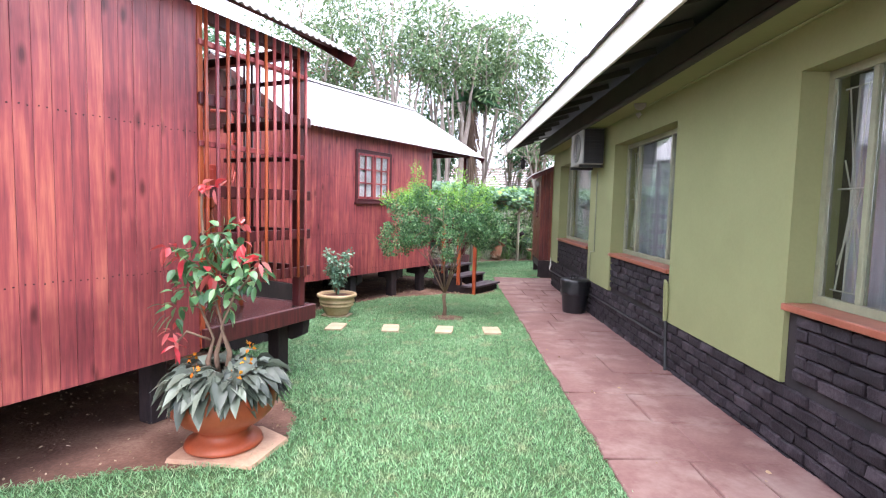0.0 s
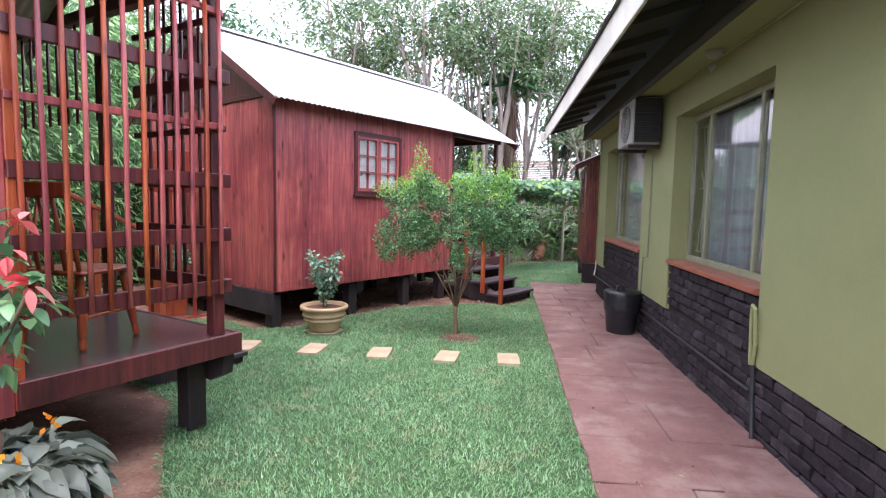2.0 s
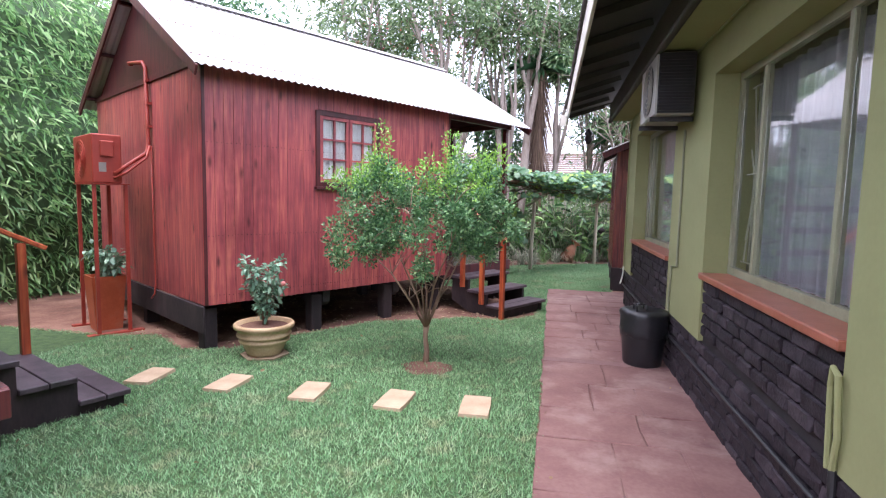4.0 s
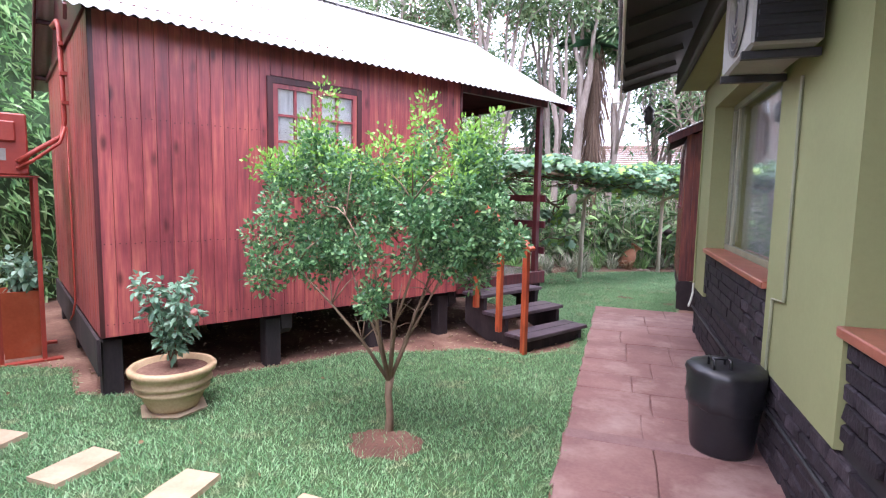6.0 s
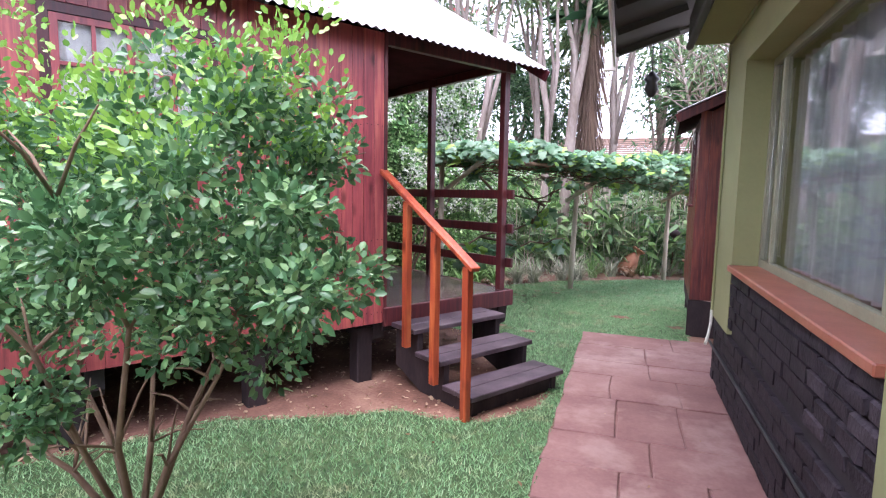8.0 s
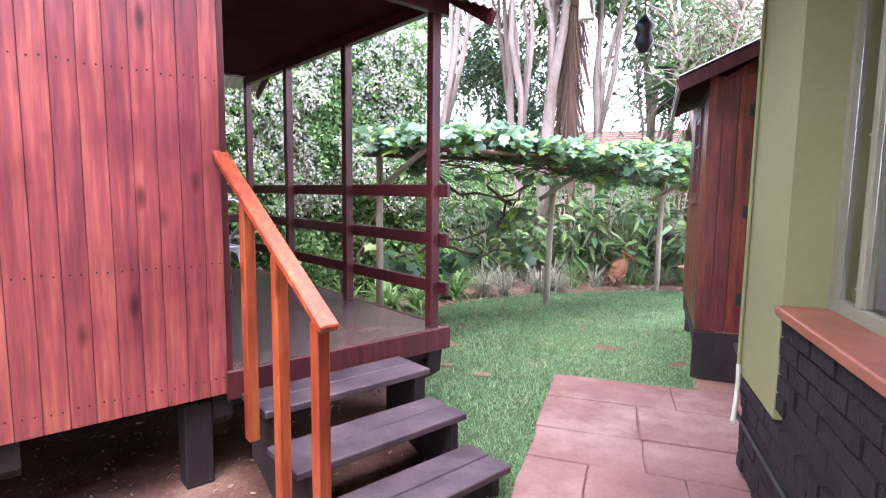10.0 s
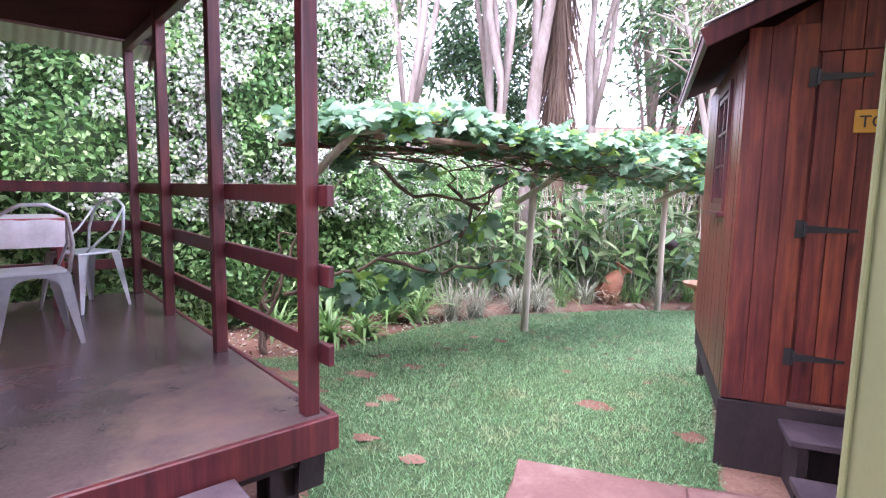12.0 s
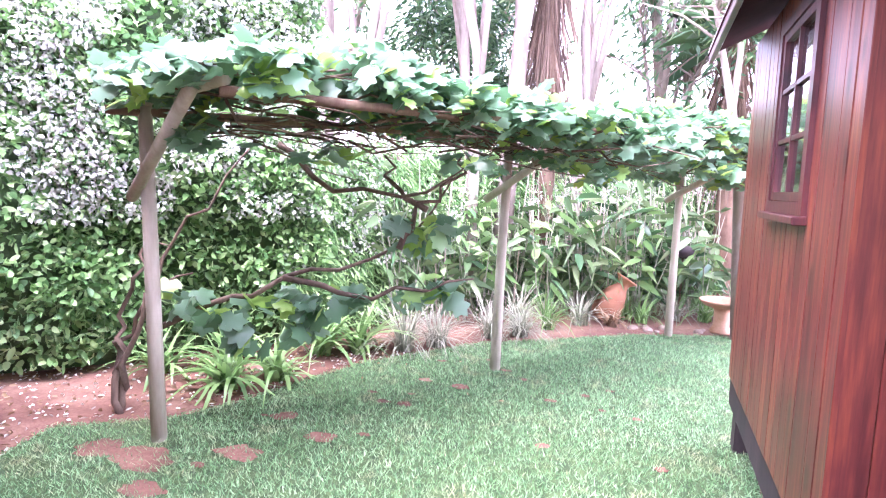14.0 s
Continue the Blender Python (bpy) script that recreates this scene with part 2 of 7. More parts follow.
# Pale bluish stops paint leaf sheen, yellow-green ones light coming through the leaves.
LEAF_VINE = foliage("vine_leaves", [(0.0, (0.090, 0.210, 0.100)), (0.55, (0.165, 0.310, 0.190)), (0.8, (0.26, 0.40, 0.29)), (0.85, (0.26, 0.46, 0.10)), (1.0, (0.38, 0.56, 0.13))], 0.34, 0.4)
LEAF_BLUE = foliage("bluegreen_leaves", [(0.0, (0.10, 0.225, 0.145)), (1.0, (0.33, 0.50, 0.36))], 0.35)
LEAF_GREY = foliage("silver_leaves", [(0.0, (0.050, 0.062, 0.048)), (0.6, (0.120, 0.145, 0.112)), (1.0, (0.260, 0.300, 0.235))], 0.4)
LEAF_STRAP = foliage("strap_leaves", [(0.0, (0.105, 0.225, 0.075)), (1.0, (0.300, 0.510, 0.180))], 0.4)
LEAF_PALE = foliage("pale_strap_leaves", [(0.0, (0.22, 0.25, 0.18)), (1.0, (0.45, 0.46, 0.36))], 0.5)
LEAF_DRY = foliage("dry_leaves", [(0.0, (0.20, 0.11, 0.06)), (1.0, (0.42, 0.30, 0.18))], 0.7)
DRYFROND = foliage("dry_fronds", [(0.0, (0.09, 0.055, 0.04)), (1.0, (0.26, 0.18, 0.13))], 0.8)
PETAL_PINK = foliage("pink_petals", [(0.0, (0.55, 0.03, 0.05)), (0.5, (0.65, 0.10, 0.10)), (1.0, (0.75, 0.30, 0.28))], 0.5)
PETAL_ORANGE = foliage("orange_petals", [(0.0, (0.75, 0.18, 0.01)), (1.0, (0.85, 0.40, 0.02))], 0.5)
PETAL_WHITE = foliage("white_petals", [(0.0, (0.60, 0.62, 0.55)), (1.0, (0.80, 0.80, 0.74))], 0.5)
GRASS = foliage("grass_blades", [(0.0, (0.070, 0.190, 0.075)), (0.35, (0.155, 0.340, 0.145)), (0.8, (0.265, 0.470, 0.230)), (0.97, (0.35, 0.54, 0.30)), (1.0, (0.42, 0.43, 0.26))], 0.5, 0.3, (0.42, 0.36, 0.22))

GLASS, gnt, gb = material("window_glass", 0.03)
gb.inputs["Transmission Weight"].default_value, gb.inputs["IOR"].default_value = 1.0, 1.45
gb.inputs["Base Color"].default_value = (0.92, 0.95, 0.94, 1)
CURTAIN = surface("net_curtain", [(0.3, (0.33, 0.335, 0.36)), (0.7, (0.50, 0.50, 0.53))], 3, (6, 6, 0.4), 60, 0.9, 0.3)
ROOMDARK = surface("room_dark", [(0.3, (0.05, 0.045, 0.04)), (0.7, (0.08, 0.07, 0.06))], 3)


# ---- mesh helpers ----
def ground_z(y):
    return 0.02 - 0.0135 * min(max(y, -6), 24)


def finish(name, bm, mat, parent=None, label="", smooth=False):
    me = bpy.data.meshes.new(name)
    bmesh.ops.recalc_face_normals(bm, faces=bm.faces)
    bm.to_mesh(me)
    bm.free()
    for mt in (mat if isinstance(mat, (list, tuple)) else [mat]):
        me.materials.append(mt)
    if smooth:
        me.polygons.foreach_set("use_smooth", [True] * len(me.polygons))
    ob = new(name, me)
    if parent:
        ob.parent = parent
    if label:
        tagged(ob, label)
    return ob


def part(name, bm, mat, parent, label="", smooth=False):
    return finish(name, bm, mat, parent, label, smooth)


def thing(name, at, label, category, group="", kind=""):
    ob = new(name)
    ob.matrix_world = at
    return tagged(ob, label, category, group, kind)


def box(bm, x0, x1, y0, y1, z0, z1, m=None, bevel=0.0):
    vs = [bm.verts.new(v) for v in ((x0, y0, z0), (x1, y0, z0), (x1, y1, z0), (x0, y1, z0), (x0, y0, z1), (x1, y0, z1), (x1, y1, z1), (x0, y1, z1))]
    fs = [bm.faces.new([vs[i] for i in f]) for f in ((3, 2, 1, 0), (4, 5, 6, 7), (0, 1, 5, 4), (1, 2, 6, 5), (2, 3, 7, 6), (3, 0, 4, 7))]
    if bevel:
        es = list({e for f in fs for e in f.edges})
        r = bmesh.ops.bevel(bm, geom=es, offset=bevel, segments=1, affect="EDGES")
        vs = list({v for f in r["faces"] for v in f.verts} | {v for v in vs if v.is_valid})
    if m is not None:
        bmesh.ops.transform(bm, matrix=m, verts=vs)
    return vs


def boxed(x0, x1, y0, y1, z0, z1, bevel=0.0, m=None):
    bm = bmesh.new()
    box(bm, x0, x1, y0, y1, z0, z1, m, bevel)
    return bm


def beam(bm, a, b, w, h, up=(0, 0, 1), bevel=0.004):
    """A bar of section w x h from a to b."""
    a, b = Vector(a), Vector(b)
    d = b - a
    z = d.normalized()
    x = z.cross(Vector(up))
    if x.length < 1e-4:
        x = z.cross(Vector((0, 1, 0)))
    x.normalize()
    y = z.cross(x)
    m = Matrix.Translation(a) @ Matrix((x, y, z)).transposed().to_4x4()
    box(bm, -w / 2, w / 2, -h / 2, h / 2, 0, d.length, m, bevel)


def tube(bm, pts, radii, sides=8, caps=True):
    """A round limb along points with a radius at each."""
    pts = [Vector(p) for p in pts]
    if isinstance(radii, (int, float)):
        radii = [radii] * len(pts)
    rings = []
    side = None
    for i, p in enumerate(pts):
        d = (pts[min(i + 1, len(pts) - 1)] - pts[max(i - 1, 0)]).normalized()
        if side is None:
            side = d.orthogonal().normalized()
        side = (side - d * side.dot(d)).normalized()
        other = d.cross(side)
        rings.append([bm.verts.new(p + (side * math.cos(2 * math.pi * k / sides) + other * math.sin(2 * math.pi * k / sides)) * radii[i]) for k in range(sides)])
    for r0, r1 in zip(rings, rings[1:]):
        for k in range(sides):
            bm.faces.new((r0[k], r0[(k + 1) % sides], r1[(k + 1) % sides], r1[k]))
    if caps:
        bm.faces.new(rings[0][::-1])
        bm.faces.new(rings[-1])


def lathe(bm, profile, sides=32, at=(0, 0, 0)):
    """Turns a list of (radius, z) round the z axis."""
    rings = []
    for r, z in profile:
        if r < 1e-5:
            rings.append([bm.verts.new((at[0], at[1], at[2] + z))])
        else:
            rings.append([bm.verts.new((at[0] + r * math.cos(2 * math.pi * k / sides), at[1] + r * math.sin(2 * math.pi * k / sides), at[2] + z)) for k in range(sides)])
    for a, b in zip(rings, rings[1:]):
        for k in range(sides):
            k2 = (k + 1) % sides
            if len(a) == 1 and len(b) == 1:
                continue
            if len(a) == 1:
                bm.faces.new((a[0], b[k2], b[k]))
            elif len(b) == 1:
                bm.faces.new((a[k], a[k2], b[0]))
            else:
                bm.faces.new((a[k], a[k2], b[k2], b[k]))


def pydata(name, verts, faces, mat, parent=None, label="", smooth=False, kind=""):
    me = bpy.data.meshes.new(name)
    verts, faces = np.asarray(verts, dtype=np.float32), np.asarray(faces, dtype=np.int32)
    n, k = faces.shape
    me.vertices.add(len(verts))
    me.vertices.foreach_set("co", verts.ravel())
    me.loops.add(n * k)
    me.loops.foreach_set("vertex_index", faces.ravel())
    me.polygons.add(n)
    me.polygons.foreach_set("loop_start", np.arange(0, n * k, k, dtype=np.int32))
    me.update(calc_edges=True)
    me.validate()
    me.materials.append(mat)
    if smooth:
        me.polygons.foreach_set("use_smooth", [True] * len(me.polygons))
    ob = new(name, me)
    if parent:
        ob.parent = parent
    return tagged(ob, label, kind=kind)


def leaf_arrays(p, d, length, width, rng, fold=0.25, shape=0.5, droop=0.2):
    """Leaves folded along the midrib: p their bases, d their directions."""
    n = len(p)
    d = d / np.linalg.norm(d, axis=1, keepdims=True)
    r = rng.normal(size=(n, 3))
    s = np.cross(d, r)
    s /= np.linalg.norm(s, axis=1, keepdims=True) + 1e-9
    up = np.cross(s, d)
    up *= np.sign(up[:, 2:3] + 1e-9)
    L, W = np.broadcast_to(length, n)[:, None], np.broadcast_to(width, n)[:, None]
    v = np.empty((n, 6, 3))
    down = np.array([0, 0, 1])
    v[:, 0] = p
    v[:, 3] = p + d * L - down * L * droop
    for a, b, t, w in ((1, 5, shape * 0.55, 0.43), (2, 4, shape + (1 - shape) * 0.42, 0.40)):
        m = p + d * L * t - down * L * droop * t * t + up * W * fold
        v[:, a], v[:, b] = m + s * W * w, m - s * W * w
    base = np.arange(n)[:, None] * 6
    f = np.concatenate([base + np.array([0, 1, 2, 3]), base + np.array([0, 3, 4, 5])])
    return v.reshape(-1, 3), f


def leaf_quads(p, d, length, width, rng, droop=0.15, shape=0.45):
    n = len(p)
    d = d / (np.linalg.norm(d, axis=1, keepdims=True) + 1e-9)
    s = np.cross(d, rng.normal(size=(n, 3)))
    s /= np.linalg.norm(s, axis=1, keepdims=True) + 1e-9
    L, W = np.broadcast_to(length, n)[:, None], np.broadcast_to(width, n)[:, None]
    v = np.empty((n, 4, 3))
    m = p + d * L * shape
    v[:, 0], v[:, 1], v[:, 3] = p, m + s * W / 2, m - s * W / 2
    v[:, 2] = p + d * L - np.array([0, 0, 1]) * L * droop
    return v.reshape(-1, 3), np.arange(n * 4).reshape(-1, 4)


def oval_leaves(p, d, length, width, rng, droop=0.4, cup=0.15):
    """Oval leaves in eight faces each, arching over along their length and cupped across."""
    n = len(p)
    d = d / (np.linalg.norm(d, axis=1, keepdims=True) + 1e-9)
    s = np.cross(d, np.array([0, 0, 1.0]) + rng.normal(0, 0.35, (n, 3)))
    s /= np.linalg.norm(s, axis=1, keepdims=True) + 1e-9
    up = np.cross(s, d)
    up *= np.sign(up[:, 2:3] + 1e-9)
    L, W = np.broadcast_to(length, n)[:, None], np.broadcast_to(width, n)[:, None]
    v = np.empty((n, 5, 3, 3))
    for i, (t, w) in enumerate(((0.0, 0.12), (0.25, 0.85), (0.52, 1.0), (0.8, 0.6), (1.0, 0.02))):
        c = p + d * L * t - np.array([0, 0, 1]) * L * droop * t * t
        for j, q in enumerate((-0.5, 0.0, 0.5)):
            v[:, i, j] = c + s * W * w * q + up * W * cup * abs(q) * 2 * w
    base = (np.arange(n) * 15)[:, None]
    f = np.concatenate([base + np.array([i * 3 + j, i * 3 + j + 1, i * 3 + j + 4, i * 3 + j + 3]) for i in range(4) for j in range(2)])
    return v.reshape(-1, 3), f


def clumps(rng, centres, per, spread, flat=1.0):
    """Leaf bases and outward directions round clump centres."""
    c = np.repeat(np.asarray(centres), per, axis=0)
    o = rng.normal(size=c.shape)
    o /= np.linalg.norm(o, axis=1, keepdims=True)
    rad = rng.uniform(0.35, 1.0, size=(len(c), 1)) * spread
    o2 = o * np.array([1, 1, flat])
    return c + o2 * rad, o + rng.normal(scale=0.5, size=o.shape)


def ellipsoid_points(rng, n, centre, radii, inner=0.0, lump=0.25, seed=0.0):
    """Points in an uneven ellipsoid."""
    d = rng.normal(size=(n, 3))
    d /= np.linalg.norm(d, axis=1, keepdims=True)
    r = rng.uniform(inner ** 3, 1, size=n) ** (1 / 3)
    k = np.array([1 + lump * 2 * (noise.noise(Vector((v[0] * 1.7 + seed, v[1] * 1.7, v[2] * 1.7 - seed)))) for v in d])
    return np.asarray(centre) + d * (r * k)[:, None] * np.asarray(radii)


# ---- ground ----
def sheet(name, outline, mat, lift, label=""):
    """A flat sheet on the gently falling ground, cut into triangles inside an outline."""
    bm = bmesh.new()
    vs = [bm.verts.new((x, y, ground_z(y) + lift)) for x, y in outline]
    for tri in tessellate_polygon([[Vector((x, y, 0)) for x, y in outline]]):
        if len(set(tri)) == 3:
            bm.faces.new([vs[i] for i in tri])
    return tagged(finish(name, bm, mat), label, kind="structure")


def blob(cx, cy, rx, ry, seed, n=36, rough=0.9):
    """An uneven round outline."""
    return [(cx + rx * math.cos(t) * (1 + rough * noise.noise(Vector((math.cos(t) * 2, math.sin(t) * 2, seed)))),
             cy + ry * math.sin(t) * (1 + rough * noise.noise(Vector((math.cos(t) * 2, math.sin(t) * 2, seed + 9))))) for t in [2 * math.pi * k / n for k in range(n)]]


def inside(poly, x, y):
    """Which of the points x, y lie inside the outline."""
    hit = np.zeros(len(x), dtype=bool)
    for (x0, y0), (x1, y1) in zip(poly, poly[1:] + poly[:1]):
        if y0 != y1:
            cross = (y0 > y) != (y1 > y)
            hit ^= cross & (x < (x1 - x0) * (y - y0) / (y1 - y0) + x0)
    return hit


def gz_array(y):
    return 0.02 - 0.0135 * np.clip(y, -6, 24)


gx = [-60, -20, -12, -8, -4, 0, 4, 8, 12, 20, 60]
gy = [-40, -15, -6, -3, 0, 3, 6, 9, 12, 15, 18, 21, 24, 30, 60, 120]
gv = [(x, y, ground_z(y)) for y in gy for x in gx]
gf = [(j * 11 + i, j * 11 + i + 1, (j + 1) * 11 + i + 1, (j + 1) * 11 + i) for j in range(15) for i in range(10)]
ground = pydata("ground", gv, gf, SOIL, label="bare reddish garden soil under and around the cabins", kind="structure")

LAWN = [(1.03, -4), (1.03, 12.62), (2.15, 12.72), (2.22, 13.3), (2.5, 15.2), (3.4, 18.1), (2.8, 18.0), (1.8, 17.65), (1.0, 17.1), (0.25, 16.65), (-0.2, 16.1), (-0.6, 15.6), (-0.85, 15.0), (-1.05, 14.4), (-1.3, 14.0), (-1.9, 13.6), (-1.75, 13.05), (-1.0, 12.6), (-0.1, 12.1), (0.3, 11.6), (0.7, 11.0), (0.95, 10.6), (0.9, 10.2), (0.6, 9.8), (0.3, 9.72), (-0.05, 9.75), (-0.4, 9.5), (-0.75, 9.3), (-1.1, 9.15), (-1.5, 8.5), (-1.85, 8.0), (-2.05, 7.5), (-2.5, 7.35), (-3.1, 7.75), (-3.6, 7.6), (-5.0, 7.6), (-6.5, 7.0), (-6.5, 5.4), (-2.4, 5.3), (-1.9, 4.95), (-1.65, 4.5), (-1.4, 4.1), (-1.05, 3.6), (-0.98, 3.1), (-1.2, 2.8), (-1.8, 2.68), (-2.4, 2.4), (-3.0, 1.5), (-3.6, -4)]
lawn = sheet("lawn", LAWN, TURF, 0.006, "short green lawn between the cabins and the red path")
BR = random.Random(91)
BARE = [blob(0.0, 7.45, 0.24, 0.2, 1.0, 40, 0.35)]
SPOTS = [(-1.05, 13.5, 0.3), (-0.75, 13.25, 0.16), (-0.55, 13.75, 0.2), (-0.2, 14.1, 0.12), (-0.6, 14.3, 0.14), (-1.35, 13.5, 0.2), (-0.1, 13.3, 0.14), (1.45, 13.75, 0.16), (2.1, 13.4, 0.14), (0.1, 14.8, 0.1), (0.4, 15.3, 0.1)]
SPOTS += [(BR.uniform(-0.9, 1.9), BR.uniform(13.0, 16.2), BR.uniform(0.03, 0.08)) for k in range(22)]
SPOTS += [(-1.7 + 0.55 * k + BR.uniform(-0.1, 0.1), 13.1 - 0.16 * k, BR.uniform(0.06, 0.14)) for k in range(5)]
for k, (sx, sy, sr) in enumerate(SPOTS):
    if inside(LAWN, np.array([sx]), np.array([sy]))[0]:
        BARE.append(blob(sx, sy, sr * BR.uniform(0.6, 0.95), sr * BR.uniform(0.4, 0.6), 10.0 + k, 22, 0.7))
for k, outline in enumerate(BARE):
    sheet("bare_patch", outline, SOIL, 0.010 + 0.0002 * k, "bald patch of red soil in the lawn")
PATH_L, PATH_R, PATH_END = 1.03, 2.24, 12.66
path_bed = sheet("path", [(PATH_L, -4), (PATH_R, -4), (PATH_R, 11.4), (2.6, 11.4), (2.75, 12.75), (PATH_L + 0.02, PATH_END)], MORTAR, 0.012, "red painted flagstone path beside the green house")

# ---- green house ----
WX, END, SILL, HEAD = 2.19, 11.42, 0.97, 2.42
house = thing("green_house", pose(0, 0, 0), "single-storey olive green plastered house with a dark brick plinth", "house")
OPEN = [(-0.1, 3.25), (5.08, 7.08), (8.27, 10.72)]
bm = bmesh.new()
box(bm, WX, WX + 0.3, -4.0, OPEN[0][0], 0.45, HEAD)
edges = [OPEN[0], OPEN[1], OPEN[2], (END, END)]
for (a0, a1), (b0, b1) in zip(edges, edges[1:]):
    box(bm, WX, WX + 0.3, a1, b0, 0.45, HEAD)
box(bm, WX, WX + 0.3, -4.0, END, HEAD, 3.12)
box(bm, WX + 0.3, 8.0, END - 0.3, END, 0.45, 3.12)
box(bm, WX + 0.3, 8.0, -4.3, -4.0, -0.2, 3.12)
bmesh.ops.remove_doubles(bm, verts=bm.verts, dist=0.0005)
part("wall", bm, PLASTER, house, "olive green plaster")
bm = bmesh.new()
box(bm, WX + 0.035, WX + 0.3, -4, END - 0.01, -0.4, 0.447)
for a, b in OPEN:
    box(bm, WX + 0.035, WX + 0.3, a + 0.002, b - 0.002, 0.447, SILL - 0.045)
box(bm, WX + 0.3, 8.0, END - 0.3, END - 0.012, -0.4, 0.447)
bmesh.ops.remove_doubles(bm, verts=bm.verts, dist=0.0005)
plinth = part("plinth", bm, JOINT, house, "dark recessed brick joints")


def house_window(a, b, splits, bars_in):
    """A steel window set back in the wall: frame, mullions, glass, burglar bars, curtain."""
    w = thing("window", pose(WX + 0.17, a, SILL), "olive painted steel window with net curtain and pale burglar bars", "window", "windows of the green house")
    L, H = b - a, HEAD - SILL
    part("sill", boxed(-0.2, 0.06, 0.003, L - 0.003, -0.045, 0.0, 0.006), SILLRED, w, "smooth red painted window sill")
    bm = bmesh.new()
    box(bm, 0, 0.045, 0.002, 0.05, 0.002, H - 0.002)
    box(bm, 0, 0.045, L - 0.05, L - 0.002, 0.002, H - 0.002)
    box(bm, 0, 0.045, 0.05, L - 0.05, 0.002, 0.055)
    box(bm, 0, 0.045, 0.05, L - 0.05, H - 0.055, H - 0.002)
    part("window_frame", bm, FRAMEG, w)
    xs = [0.05] + [v for s in splits for v in (s * L - 0.022, s * L + 0.022)] + [L - 0.05]
    for s in splits:
        part("mullion", boxed(0.002, 0.05, s * L - 0.022, s * L + 0.022, 0.055, H - 0.055, 0.004), FRAMEG, w)
    for i in range(0, len(xs), 2):
        y0, y1 = xs[i], xs[i + 1]
        g = part("pane", boxed(0.022, 0.026, y0 + 0.001, y1 - 0.001, 0.056, H - 0.056), GLASS, w)
        g.visible_shadow = False
        if i // 2 in bars_in:
            bm = bmesh.new()
            n = 4
            mid = (y0 + y1) / 2
            for z0, z1 in ((0.1, 0.1), (H - 0.12, H - 0.12), (H * 0.5, H * 0.5)):
                tube(bm, [(0.075, y0, z0), (0.075, y1, z1)], 0.005, 6)
            for k in range(n):
                yk = y0 + (y1 - y0) * (k + 0.5) / n
                yb = mid + (yk - mid) * 0.15
                tube(bm, [(0.075, yk, 0.1), (0.075, yb if k % 2 else yk, H * 0.5), (0.075, yk, H - 0.12)], 0.005, 6)
                tube(bm, [(0.077, yk, H * 0.18), (0.077, y0 + (y1 - y0) * (n - 0.5 - k) / n, H * 0.62)], 0.005, 6)
            part("burglar_bars", bm, BARW, w, "thin pale welded burglar bars")
    bm = bmesh.new()
    n = int(L / 0.02)
    rows = []
    for k in range(n + 1):
        y = 0.03 + (L - 0.06) * k / n
        x = 0.16 + 0.018 * math.sin(y * 38) + 0.012 * math.sin(y * 91 + 1)
        rows.append((bm.verts.new((x, y, 0.02)), bm.verts.new((x, y, H - 0.03))))
    for p, q in zip(rows, rows[1:]):
        bm.faces.new((p[0], q[0], q[1], p[1]))
    part("curtain", bm, CURTAIN, w, "white net curtain hanging in folds", smooth=True)
    return w


house_window(*OPEN[0], (0.3, 0.89), (2,))
house_window(*OPEN[1], (0.27, 0.77), (2,))
house_window(*OPEN[2], (0.2, 0.89), (2,))
# Added wall, coloured near-black to give the unlit depth behind the glass.
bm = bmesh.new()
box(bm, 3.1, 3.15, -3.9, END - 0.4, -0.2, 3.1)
part("room_backdrop", bm, ROOMDARK, house, "added wall coloured dark for the unlit room behind the windows")

RS = 0.30


def eave(y):
    return 1.347 - 0.007 * y


def eave_z(y):
    """The lower edge of the fascia."""
    return 2.666 + 0.0122 * y


bm = bmesh.new()
vs = [(eave(y) + dx, y, eave_z(y) + 0.15 + dx * RS) for y, dx in ((-4, 0), (12.45, 0), (12.45, 5.0), (-4, 5.0))]
lo = [bm.verts.new(v) for v in vs]
hi = [bm.verts.new((v[0], v[1], v[2] + 0.08)) for v in vs]
bm.faces.new(lo)
bm.faces.new(hi[::-1])
for i in range(4):
    bm.faces.new((lo[i], lo[(i + 1) % 4], hi[(i + 1) % 4], hi[i]))
part("roof", bm, SOFFIT, house, "boarded underside of the sloping roof, coloured dark for the eave shade")
bm = bmesh.new()
beam(bm, (eave(-4) - 0.014, -4, eave_z(-4) + 0.125), (eave(12.45) - 0.014, 12.45, eave_z(12.45) + 0.125), 0.024, 0.25)
part("fascia", bm, CREAM, house, "deep cream painted fascia board")
bm = bmesh.new()
beam(bm, (eave(12.45) - 0.03, 12.475, eave_z(12.45) + 0.13), (6.4, 12.475, eave_z(12.45) + 0.13 + RS * 5.1), 0.024, 0.18, (0, 1, 0))
part("barge_board", bm, SOFFIT, house)
part("fascia_end", boxed(eave(12.45) - 0.12, eave(12.45) + 0.0, 12.5, 12.56, eave_z(12.45) - 0.02, eave_z(12.45) + 0.17, 0.006), CREAM, house, "cream painted block closing the eave")
bm = bmesh.new()
box(bm, 1.89, WX - 0.002, -3.9, 11.4, 2.72, 2.735)
part("soffit", bm, PLASTER, house, "flat olive painted soffit board")
# Added board filling the gap above the pipe, in the shade-darkened soffit colour.
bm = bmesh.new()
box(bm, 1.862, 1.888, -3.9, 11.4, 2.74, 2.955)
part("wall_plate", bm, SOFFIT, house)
bm = bmesh.new()
tube(bm, [(WX - 0.006, -3.9, 2.705), (WX - 0.006, 11.4, 2.712)], 0.01, 6)
